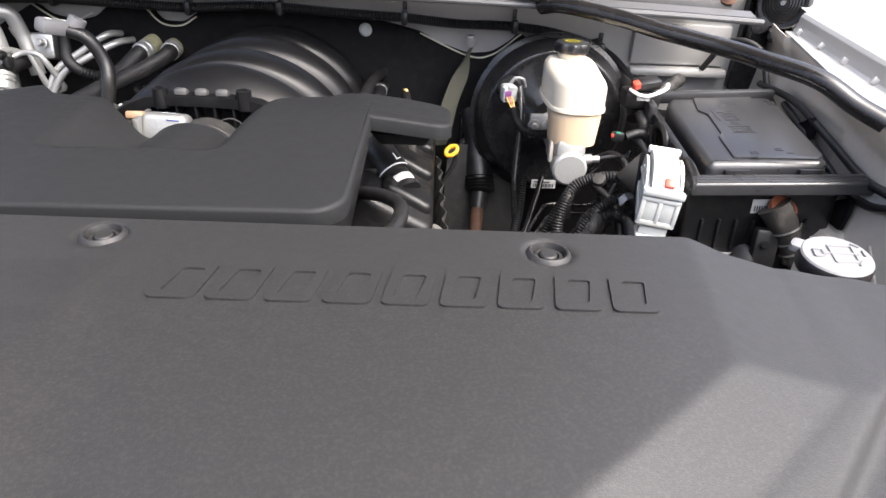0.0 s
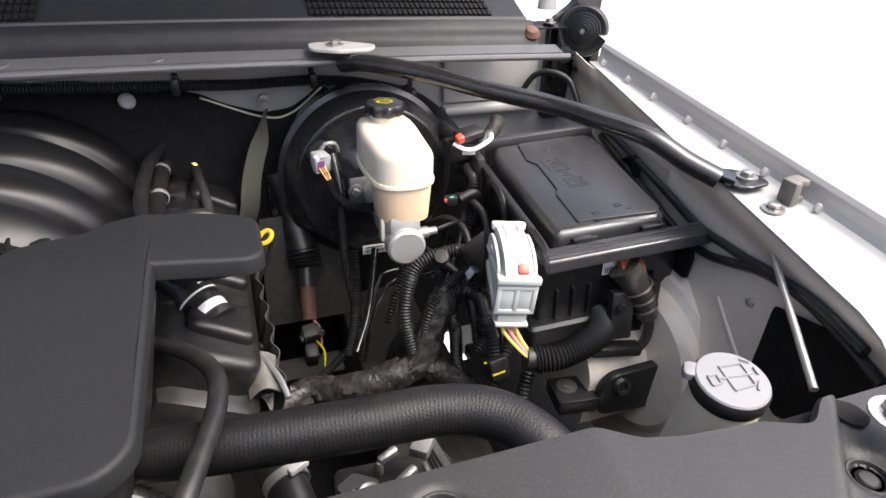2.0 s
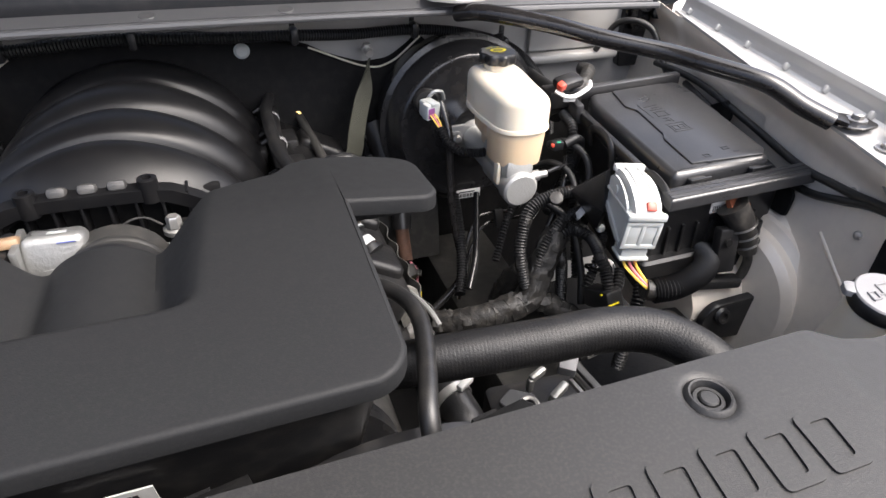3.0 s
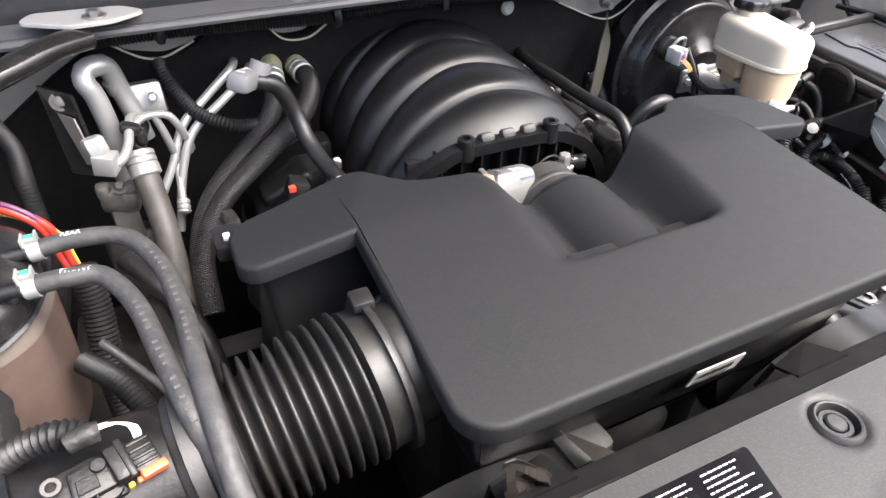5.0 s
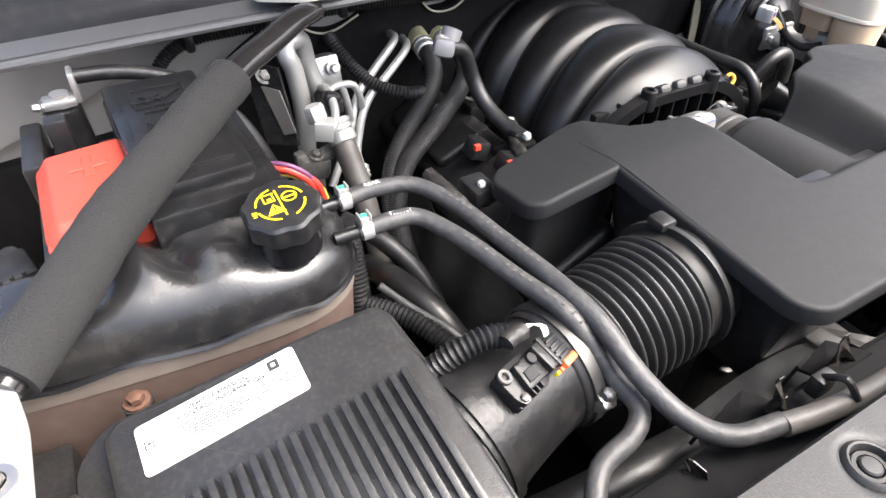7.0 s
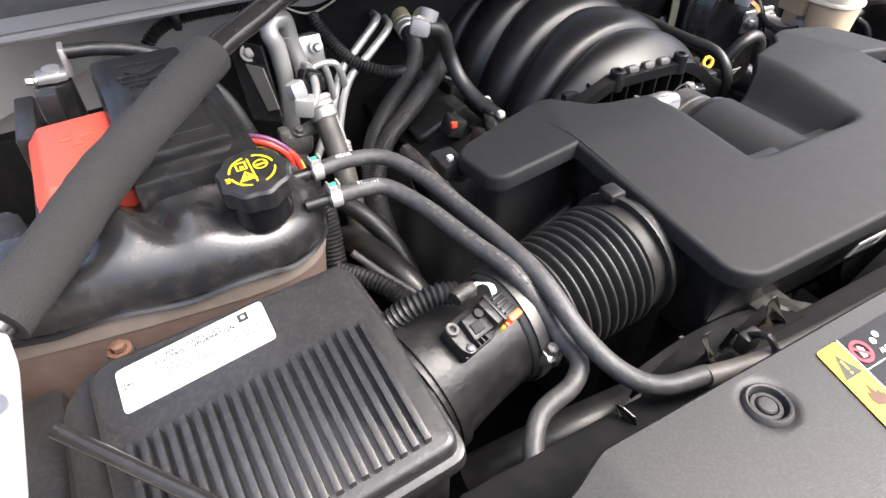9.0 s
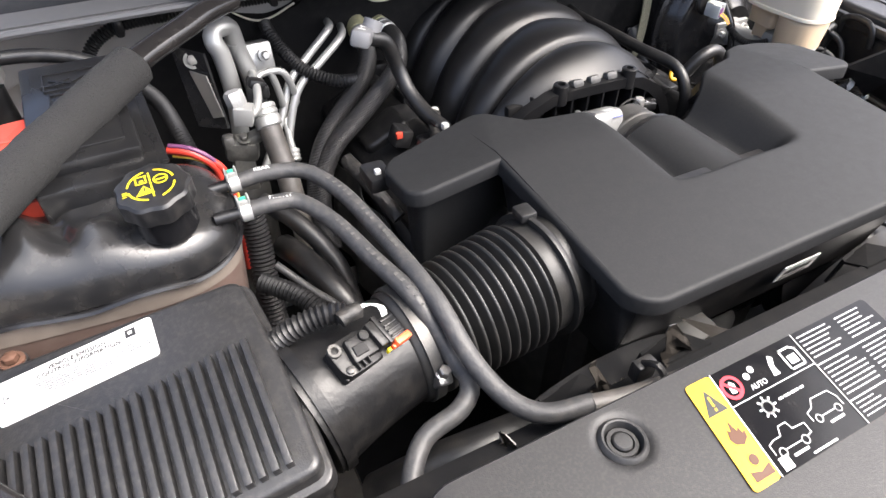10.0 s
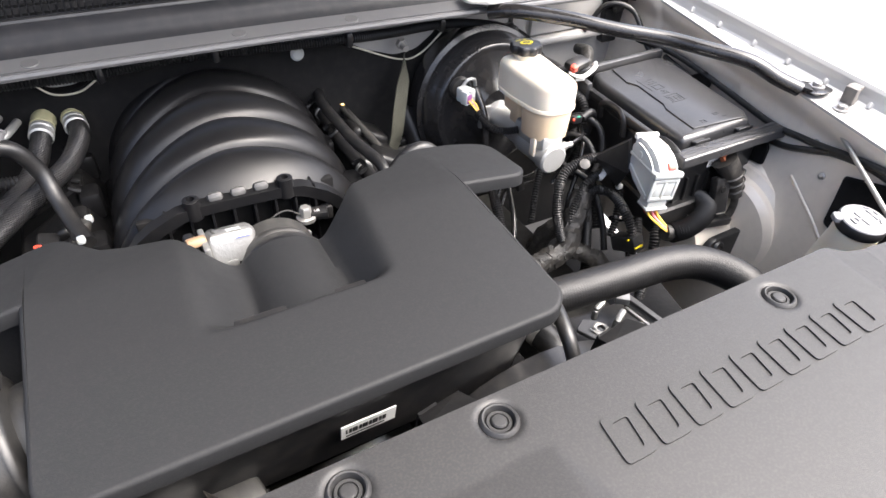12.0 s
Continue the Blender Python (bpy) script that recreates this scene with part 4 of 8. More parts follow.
part("plug", rbox((-0.082, 0.745, 1.104), (0.022, 0.016, 0.010), 0.003, (-18, 0, 4)), mat("tan_plug", (0.3, 0.2, 0.12), 0.5), thr)
part("linkage_arm", prism([(-0.018, 0.752), (0.010, 0.748), (0.052, 0.752), (0.056, 0.764), (0.048, 0.770), (0.0, 0.766)], 1.056, 1.064, 0.002, 2, r=0.004), M_CAST, thr)
part("spring_wire", tube([(-0.005, 0.772, 1.07), (0.012, 0.776, 1.088), (0.032, 0.778, 1.092), (0.048, 0.778, 1.080)], 0.0012, 6), M_DARK, thr)
part("bolt", bolt((0.058, 0.79, 1.062), 0.008, 0.02, (0, 0, 1)), M_STEEL, thr)


# ---- engine block and heads under the covers ----
eng = thing("engine", (0, 0.85, 0.6), "dusty dark cast engine with black valve covers", "engine")
part("block", rbox((0.0, 0.86, 0.78), (0.40, 0.52, 0.34), 0.03), M_DARK, eng)
for s in (1, -1):
    vc = prism([(0.06, -0.25), (0.06, 0.25), (-0.055, 0.25), (-0.055, -0.25)][::-1], -0.03, 0.055, 0.012, 3, r=0.02, m=Matrix.Translation((s * 0.230, 0.945, 0.955)) @ pose(0, 0, 0, 0, s * 28, 0))
    part("valve_cover", vc, M_VALVE, eng, "black valve cover")
    for i in range(4):
        lobe = prism([(0.045, -0.032), (0.045, 0.032), (-0.03, 0.026), (-0.03, -0.026)][::-1], 0.045, 0.066, 0.008, 3, r=0.014, m=Matrix.Translation((s * 0.235, 0.76 + 0.112 * i, 0.955)) @ pose(0, 0, 0, 0, s * 28, 0))
        part("cover_lobe", lobe, M_VALVE, eng)
    part("head", rbox((s * 0.22, 0.92, 0.90), (0.12, 0.50, 0.13), 0.02, (0, s * 28, 0)), M_BLACK, eng, "dark cylinder head")
    for i in range(4):
        part("coil", join(rbox((s * 0.215, 0.80 + i * 0.095, 1.015), (0.03, 0.05, 0.028), 0.005), tube([(s * 0.235, 0.80 + i * 0.095, 1.005), (s * 0.27, 0.80 + i * 0.095, 1.0), (s * 0.285, 0.80 + i * 0.095, 0.95)], 0.007, 10)), M_BLACK, eng, "black ignition coil with boot")
part("front_cover", rbox((0.0, 0.59, 0.80), (0.34, 0.05, 0.28), 0.02), M_DARK, eng)
part("water_pump", join(lathe([(0, 0), (0.05, 0), (0.055, 0.01), (0.045, 0.04), (0.02, 0.05), (0, 0.05)], Matrix.Translation((0.02, 0.575, 0.86)) @ frame_along((0, -1, 0)), 28), rbox((0.06, 0.58, 0.88), (0.16, 0.06, 0.07), 0.02)), M_ALU, eng)
part("pulley", lathe([(0, 0.0), (0.02, 0.0), (0.02, 0.01), (0.06, 0.012), (0.075, 0.0), (0.078, 0.004), (0.072, 0.012), (0.078, 0.02), (0.072, 0.028), (0.078, 0.036), (0, 0.036)], Matrix.Translation((0.16, 0.54, 0.93)) @ frame_along((0, -0.9, 0.3)), 40), M_BOOSTER, eng, "black belt pulley")
part("alternator", join(lathe([(0, 0), (0.06, 0.0), (0.068, 0.01), (0.068, 0.07), (0.06, 0.085), (0.03, 0.1), (0, 0.1)], Matrix.Translation((0.19, 0.66, 0.86)) @ frame_along((0, -1, 0)), 28), rbox((0.20, 0.60, 0.93), (0.05, 0.04, 0.03), 0.006)), M_DARK, eng)
part("heat_shield", thick(sheet(lambda u, v: (0.326 - 0.014 * u + 0.0035 * math.sin(u * 42 + v * 3) - 0.012 * v, 0.69 + 0.29 * u, 0.952 + 0.018 * u - 0.05 * v), 80, 8), 0.0015), M_DARK, eng, "fluted metal heat shield")
part("shield_plate", thick(sheet(lambda u, v: (0.287 + 0.034 * u, 0.686 + 0.056 * v, 0.944 + 0.012 * math.sin(u * 3) + 0.006 * v), 8, 8), 0.0015), M_DIRTYALU, eng, "bare aluminium shield plate")
part("shield_rim", tube([(0.302, 0.745, 0.958), (0.312, 0.722, 0.958), (0.322, 0.695, 0.955), (0.327, 0.672, 0.948)], 0.0035, 8), M_CAST, eng)
part("heat_shield", thick(sheet(lambda u, v: (-0.31 - 0.02 * v - 0.006 * math.sin(u * 22), 0.66 + 0.40 * u, 0.94 - 0.16 * v), 40, 8), 0.0015), M_DARK, eng)
part("exhaust_cap", rbox((0.288, 0.815, 0.88), (0.045, 0.035, 0.06), 0.01, (0, 15, 20)), M_DARK, eng)
for x, y, z in ((0.195, 0.695, 0.957), (0.077, 0.598, 0.808), (-0.10, 0.57, 0.86)):
    part("bolt", bolt((x, y, z), 0.009, 0.014, (0, -0.3, 1)), M_BOLT, eng)

# oil filler with cap and printed ring
fil = thing("oil_filler", (0.24, 0.775, 1.0), "black oil filler tube with white printed band", "oil filler")
ax = Vector((0.040, -0.052, -0.036))
fm = Matrix.Translation((0.215, 0.826, 1.045)) @ frame_along(ax)
part("tube", lathe([(0.0, 0.0), (0.023, 0.0), (0.023, 0.045), (0.0245, 0.047), (0.0245, 0.062), (0.021, 0.064), (0.021, 0.085), (0.0235, 0.087), (0.0235, 0.095), (0, 0.096)], fm, 32), M_BLACK, fil)
part("band", lathe([(0.0247, 0.058), (0.0247, 0.0605)], fm, 28), M_PRINT_W, fil, "white printed ring")
part("seal_ring", lathe([(0.0212, 0.073), (0.0219, 0.074), (0.0219, 0.083), (0.0212, 0.084)], fm, 28), M_PRINT_W, fil, "white seal ring")
fn = Vector((0.1, -0.35, 0.9)).normalized()
fe = (ax.normalized().cross(fn)).normalized()
fq = ax.normalized().cross(fe) * -1
LM = Matrix((( -fe.x, -ax.normalized().x, fq.x, 0), (-fe.y, -ax.normalized().y, fq.y, 0), (-fe.z, -ax.normalized().z, fq.z, 0), (0, 0, 0, 1)))
if LM.to_3x3().determinant() < 0:
    LM = LM @ Matrix.Diagonal((1, 1, -1, 1))
if (LM @ Vector((0, 0, 1, 0))).dot(Vector((*fn, 0))) < 0:
    LM = LM @ Matrix.Diagonal((-1, 1, -1, 1))
at_l = fm @ Vector((0, 0, 0.053))
part("letter", words("L", 0.017, Matrix.Translation(at_l + Vector((LM @ Vector((0.003, 0.001, 0.0243, 0)))[:3])) @ LM, 0.0006), M_PRINT_W, fil, "white letter")

# fan shroud and radiator behind the shield
sh = thing("fan_shroud", (0, 0.43, 0.7), "black plastic radiator fan shroud", "fan shroud")
# rail and brackets: black parts, darkened further for the shade under the shield
part("top_rail", rbox((0.0, 0.415, 1.045), (1.06, 0.045, 0.03), 0.006), M_INSUL, sh)
part("wall", rbox((0.0, 0.44, 0.80), (1.0, 0.012, 0.48), 0.004), M_INSUL, sh)
for cx in (-0.22, 0.22):
    part("fan_ring", lathe([(0.19, 0.0), (0.2, 0.0), (0.2, 0.04), (0.19, 0.04)], Matrix.Translation((cx, 0.445, 0.82)) @ frame_along((0, 1, 0)), 48), M_BLACK, sh)
for x in (-0.31, -0.20, 0.08, 0.30):
    part("bracket", join(quad((x - 0.03, 0.43, 1.062), (x + 0.03, 0.43, 1.062), (x + 0.022, 0.462, 1.05), (x - 0.026, 0.455, 1.048), 0.003), quad((x - 0.026, 0.456, 1.05), (x - 0.004, 0.46, 1.05), (x - 0.006, 0.465, 1.01), (x - 0.028, 0.46, 1.015), 0.003)), M_INSUL, sh, "dusty bracket")
solo("coolant_crossover_pipe", tube([(-0.322, 0.414, 1.087), (-0.29, 0.408, 1.085), (-0.24, 0.403, 1.082), (-0.16, 0.401, 1.080), (-0.05, 0.400, 1.078), (0.06, 0.400, 1.074)], 0.0085, 14), M_DUSTYHOSE, "dusty rubber pipe along the radiator's top edge", "hose")


def film(a, b, tip, seed):
    """A torn flap of plastic film standing on a base line, high at one end, creased and ragged."""
    a, b, tip = Vector(a), Vector(b), Vector(tip)
    side = (b - a).cross(tip - a).normalized()

    def at(u, v):
        rag = abs(noise.noise(Vector((u * 7, seed, 2))))
        height = (1 - smooth(0.0, 0.55, u)) * 0.85 + 0.15 + 0.3 * rag - 0.2 * u
        fold = abs(noise.noise(Vector((u * 6 + v * 2.5, v * 2.2, seed)))) - 0.2
        return tuple(a + (b - a) * (u + 0.05 * v * noise.noise(Vector((v * 5, u * 4, seed)))) + (tip - a) * height * v + side * 0.022 * fold)

    return solo("plastic_film", thick(sheet(at, 13, 8), 0.0008), M_FILM, "crumpled torn brownish plastic film at the radiator edge", "plastic film", "torn films", sharp=8)


film((-0.306, 0.430, 1.045), (-0.235, 0.445, 1.030), (-0.313, 0.433, 1.112), 1.0)
film((-0.224, 0.430, 1.050), (-0.115, 0.445, 1.025), (-0.229, 0.437, 1.108), 3.1)
film((-0.394, 0.429, 1.040), (-0.360, 0.434, 1.040), (-0.390, 0.431, 1.074), 4.7)
lr = thing("lower_radiator_hose", (-0.34, 0.47, 0.95), "thick black hose low behind the radiator with a steel band", "hose")
LRP = [(-0.47, 0.50, 0.93), (-0.43, 0.48, 0.97), (-0.38, 0.47, 0.985), (-0.31, 0.47, 0.975), (-0.24, 0.475, 0.94), (-0.20, 0.48, 0.88)]
part("hose", tube(LRP, 0.02, 20), M_RUBBER, lr)
part("band", lathe([(0.0202, -0.005), (0.0215, -0.004), (0.0215, 0.004), (0.0202, 0.005)], Matrix.Translation((-0.245, 0.4745, 0.944)) @ frame_along((0.07, 0.005, -0.045)), 24), M_BAND, lr, "dull steel band")
solo("hose_clip", join(tube([(-0.258, 0.40, 1.09), (-0.262, 0.412, 1.103), (-0.262, 0.426, 1.09)], 0.003, 8), rbox((-0.26, 0.425, 1.083), (0.02, 0.012, 0.02), 0.003)), M_RUBBER, "black clip holding the rubber pipe", "clip")

# ---- air filter box ----
fb = thing("air_filter_box", (-0.63, 0.545, 0.9), "black plastic air filter housing with ribbed lid and white label", "air filter box")
FM = Matrix.Translation((-0.630, 0.547, 1.099)) @ pose(0, 0, 0, 8.5, -8.7, 0)


def inbox(bm):
    bm.transform(FM)
    return bm


part("lid", prism([(-0.106, -0.099), (0.110, -0.099), (0.110, 0.0), (0.103, 0.083), (-0.094, 0.094), (-0.105, 0.084)], -0.05, 0.0, 0.006, 3, r=[0.012, 0.012, 0.01, 0.012, 0.016, 0.012], m=FM), M_BOX, fb)
part("rim", prism([(-0.132, -0.105), (0.114, -0.105), (0.115, 0.0), (0.108, 0.089), (-0.108, 0.104), (-0.132, 0.08)], -0.034, -0.016, 0.003, 2, r=0.014, m=FM), M_BOX, fb)
part("base", prism([(-0.150, -0.100), (0.104, -0.100), (0.105, 0.05), (0.086, 0.09), (-0.098, 0.098), (-0.140, 0.078)], -0.22, -0.033, 0.003, 2, r=0.014, taper=0.01, m=FM), M_BOX, fb)
NR = 20
for i in range(NR):
    x = -0.085 + i * 0.00925
    y1 = 0.014 + 0.00025 * i
    part("rib", inbox(rbox((x, (y1 - 0.088) / 2, 0.0030), (0.0050, y1 + 0.088, 0.0105), 0.0004)), M_BOX, fb)
part("label", prism([(-0.084, 0.040), (0.031, 0.0425), (0.031, 0.081), (-0.084, 0.078)], 0.0002, 0.0012, 0.0, r=0.004, m=FM), M_PAPER, fb, "white paper emissions label")
for tx, xx, yy in (("VEHICLE EMISSION", -0.048, 0.0720), ("CONTROL INFORMATION", -0.056, 0.0670)):
    part("label_text", words(tx, 0.0052, FM @ Matrix.Translation((xx, yy, 0.0016)), 0.0004), M_INK, fb, "grey printed line")
part("label_mark", inbox(bars([(0.010, 0.069, 0.008, 0.008)], Matrix.Identity(4), 0.0016)), M_INK, fb, "black square mark")
part("label_mark", inbox(bars([(0.0125, 0.0715, 0.003, 0.003)], Matrix.Identity(4), 0.002)), M_PAPER, fb, "white centre of the square mark")
part("label_mark", inbox(bars([(-0.080, 0.058, 0.0065, 0.001), (-0.080, 0.064, 0.004, 0.001), (-0.080, 0.059, 0.001, 0.005), (-0.0745, 0.058, 0.001, 0.005), (-0.078, 0.061, 0.0025, 0.002)], Matrix.Identity(4), 0.0016)), M_PRINT_D, fb, "faint grey square mark")
small = [(0.020, 0.0755 - 0.002 * k, 0.0085 - 0.002 * (k % 2), 0.0009) for k in range(3)] + [(0.0, 0.0665, 0.028, 0.0006)]
rng = random.Random(5)
for k in range(9):
    x, y = (-0.058 + 0.002 * k, 0.0625 - 0.0021 * k) if k < 6 else (0.0, 0.0640 - 0.0028 * (k - 5))
    while x < (-0.02 + 0.004 * k if k < 6 else 0.027):
        w = rng.uniform(0.0018, 0.0055)
        small.append((x, y, w, 0.0011))
        x += w + 0.0011
part("label_print", inbox(bars(small, Matrix.Identity(4), 0.0018)), M_PRINT_D, fb, "faint grey lines of print")
# added black block that stands for the dark gap beside the box
part("dark_gap_block", rbox((-0.797, 0.60, 0.94), (0.055, 0.20, 0.18), 0.008), M_BOX, fb)
part("post", join(lathe([(0, -0.01), (0.011, -0.01), (0.011, 0.012), (0, 0.012)], Matrix.Translation((-0.712, 0.664, 1.068)), 16), rbox((-0.70, 0.655, 1.058), (0.04, 0.02, 0.02), 0.005)), M_BOX, fb)
part("screw", bolt((-0.712, 0.664, 1.08), 0.006, 0.008), M_RUST, fb, "rusty screw")

# ---- intake tube, sensor, clamp and bellows ----
tub = thing("intake_tube", (-0.47, 0.55, 0.99), "black moulded intake tube between filter box and bellows", "intake tube")
AX = [(-0.518, 0.538, 1.046), (-0.49, 0.545, 1.049), (-0.45, 0.552, 1.052), (-0.41, 0.556, 1.054)]
part("body", tube(AX, 0.062, 36, 0.006, r_end=0.049), M_VALVE, tub)
part("spigot_bead", tube(AX[-1:] + [(-0.404, 0.5565, 1.0542)], 0.0515, 36, 0.003), M_VALVE, tub)
part("mounting_collar", tube([(-0.512, 0.540, 1.047), (-0.503, 0.542, 1.048)], 0.064, 36, 0.004), M_VALVE, tub)
axis = (Vector((-0.25, 0.572, 1.066)) - Vector((-0.408, 0.556, 1.054))).normalized()
cm = Matrix.Translation((-0.414, 0.556, 1.054)) @ frame_along(axis)
clampo = thing("hose_clamp", (-0.405, 0.556, 1.0), "steel worm-drive hose clamp round the intake bellows", "hose clamp")
part("band", lathe([(0.0545, 0.0), (0.0562, 0.0005), (0.0562, 0.0105), (0.0545, 0.011)], cm, 44), M_BAND, clampo)
part("screw_housing", rbox((-0.404, 0.506, 1.058), (0.014, 0.012, 0.030), 0.003, (35, 10, 0)), M_BOLT, clampo)
part("screw", bolt((-0.403, 0.502, 1.069), 0.0055, 0.010, (0.2, -0.3, 1), 1.2), M_BOLT, clampo)
bel = thing("intake_bellows", (-0.33, 0.565, 1.0), "black corrugated rubber intake bellows", "intake bellows")
prof = [(0.051, -0.006), (0.0535, -0.004), (0.0535, 0.016), (0.0555, 0.017), (0.0555, 0.022)]
for i in range(10):
    z = 0.026 + i * 0.0099
    g = -0.005 * (1 - i / 9)
    prof += [(0.049 + g, z), (0.051 + g, z + 0.0016), (0.061 + g, z + 0.0032), (0.0632 + g, z + 0.0042), (0.0632 + g, z + 0.0058), (0.061 + g, z + 0.0068), (0.051 + g, z + 0.0084)]
prof += [(0.053, 0.124), (0.06, 0.127), (0.059, 0.13), (0.059, 0.142), (0.066, 0.142), (0.066, 0.147), (0.061, 0.149), (0.052, 0.152), (0.053, 0.156), (0.053, 0.168), (0.057, 0.169), (0.057, 0.176), (0.053, 0.178), (0.053, 0.215)]
part("corrugations", lathe([(r, z * 1.05) for r, z in prof], cm, 48), M_BELLOWS, bel, sharp=70)
part("ring_lug", rbox((-0.270, 0.593, 1.129), (0.018, 0.02, 0.01), 0.003), M_RUBBER, bel)
sen = thing("air_flow_sensor", (-0.455, 0.52, 1.115), "black air flow sensor with red locking tab on the intake tube", "air flow sensor")
SM = Matrix.Translation((-0.459, 0.527, 1.108)) @ pose(0, 0, 0, 22, 8, 22) @ Matrix.Diagonal((0.88, 0.88, 0.88, 1))


def insen(bm):
    bm.transform(SM)
    return bm


part("base", insen(prism([(-0.034, -0.008), (-0.030, -0.016), (0.004, -0.017), (0.010, -0.012), (0.010, 0.014), (0.0, 0.018), (-0.026, 0.018), (-0.034, 0.012)], -0.004, 0.003, 0.0012, 2, r=0.004)), M_VALVE, sen)
part("foot", insen(rbox((-0.010, 0.0, -0.008), (0.044, 0.032, 0.01), 0.002)), M_VALVE, sen)
part("housing", insen(prism([(-0.022, -0.010), (0.006, -0.011), (0.008, 0.012), (-0.018, 0.013)], 0.002, 0.010, 0.0015, 2, r=0.003)), M_VALVE, sen)
part("lid", insen(join(prism([(-0.018, -0.006), (-0.004, -0.007), (-0.003, 0.003), (-0.016, 0.004)], 0.009, 0.0115, 0.0006, 1, r=0.001), lathe([(0.0, 0.013), (0.0045, 0.013), (0.005, 0.012), (0.005, 0.009)], Matrix.Translation((0.0, 0.007, 0)), 20))), M_VALVE, sen)
for i in range(3):
    part("rib", insen(rbox((-0.020 + 0.006 * i, -0.012, 0.006), (0.0016, 0.007, 0.006), 0.0004)), M_VALVE, sen)
part("socket", insen(join(rbox((0.012, 0.001, 0.009), (0.014, 0.026, 0.014), 0.002), rbox((0.0155, 0.001, 0.0145), (0.005, 0.030, 0.006), 0.0015))), M_VALVE, sen)
part("plug", insen(join(rbox((0.026, -0.001, 0.009), (0.018, 0.024, 0.014), 0.0025), *[rbox((0.026, -0.009 + 0.0055 * i, 0.0165), (0.015, 0.0024, 0.003), 0.0006) for i in range(4)])), M_VALVE, sen)
part("lock_tab", insen(join(rbox((0.028, -0.0155, 0.012), (0.018, 0.007, 0.009), 0.0015), rbox((0.020, -0.0165, 0.009), (0.008, 0.004, 0.005), 0.001))), M_ORANGE, sen, "orange-red locking tab")
part("keeper", insen(rbox((0.012, -0.0165, 0.008), (0.0035, 0.003, 0.006), 0.0006)), M_PRINT_Y, sen, "yellow keeper")
part("bushing", insen(lathe([(0.0026, 0.0), (0.0062, 0.0), (0.0068, 0.0015), (0.0062, 0.003), (0.0036, 0.003), (0.0026, 0.001)], Matrix.Translation((-0.028, 0.011, 0.003)), 20)), M_BAND, sen, "grey metal bushing")
part("screw", bolt(SM @ Vector((-0.027, -0.011, 0.003)), 0.0032, 0.003, (0, -0.3, 1), 1.3), M_BAND, sen)
for i in range(6):
    o = 0.0016 * i
    part("wire", tube([SM @ Vector((0.031 - o * 0.5, 0.010 + o * 0.2, 0.013)), SM @ Vector((0.031 - o * 0.6, 0.017 + o * 0.4, 0.019)), SM @ Vector((0.020 - o * 0.6, 0.025 + o * 0.4, 0.021)), SM @ Vector((0.006, 0.028 + o * 0.3, 0.018))], 0.0007, 6), (M_PRINT_W, M_WIRE_W, M_PRINT_W, M_GREEN, M_WIRE_W, M_PRINT_W)[i], sen, "thin pale sensor wire")
part("grip", insen(tube([(0.010, 0.027, 0.018), (0.0, 0.029, 0.017), (-0.010, 0.029, 0.014)], 0.0075, 12, wobble=0.15)), M_TAPE, sen, "black taped cable end")
solo("sensor_conduit", tube([(-0.555, 0.580, 1.04), (-0.540, 0.575, 1.080), (-0.524, 0.566, 1.102), (-0.502, 0.560, 1.120), (-0.480, 0.556, 1.127), (-0.463, 0.552, 1.125)], 0.0085, 12, rib=0.0013, pitch=0.0045), M_LOOM, "black corrugated sensor cable conduit", "conduit")

# ---- coolant surge tank ----
tank = thing("coolant_tank", (-0.65, 0.75, 0.95), "coolant surge tank with black top and stained translucent base", "coolant tank")


def dome(outline, z0, h, power, n, bump, r=0.02):
    o = rounded(outline, r, 4)
    cx, cy = sum(p[0] for p in o) / len(o), sum(p[1] for p in o) / len(o)
    bm = bmesh.new()
    rings = []
    for j in range(n):
        s = 1 - (j / n) ** 1.6
        z = z0 + h * (1 - s ** power) ** (1 / power)
        rings.append([bm.verts.new((cx + (p[0] - cx) * s, cy + (p[1] - cy) * s, z + bump(cx + (p[0] - cx) * s, cy + (p[1] - cy) * s) * (1 - s ** 4))) for p in o])
    k = len(o)
    for a, b in zip(rings, rings[1:]):
        for i in range(k):
            bm.faces.new((a[i], a[(i + 1) % k], b[(i + 1) % k], b[i]))
    bm.faces.new(rings[-1])
    bmesh.ops.recalc_face_normals(bm, faces=bm.faces)
    return bm


tank_out = [(-0.815, 0.705), (-0.75, 0.696), (-0.70, 0.690), (-0.64, 0.685), (-0.591, 0.682), (-0.547, 0.688), (-0.514, 0.714), (-0.503, 0.775), (-0.512, 0.83), (-0.56, 0.845), (-0.62, 0.822), (-0.69, 0.795), (-0.76, 0.785), (-0.825, 0.775)]


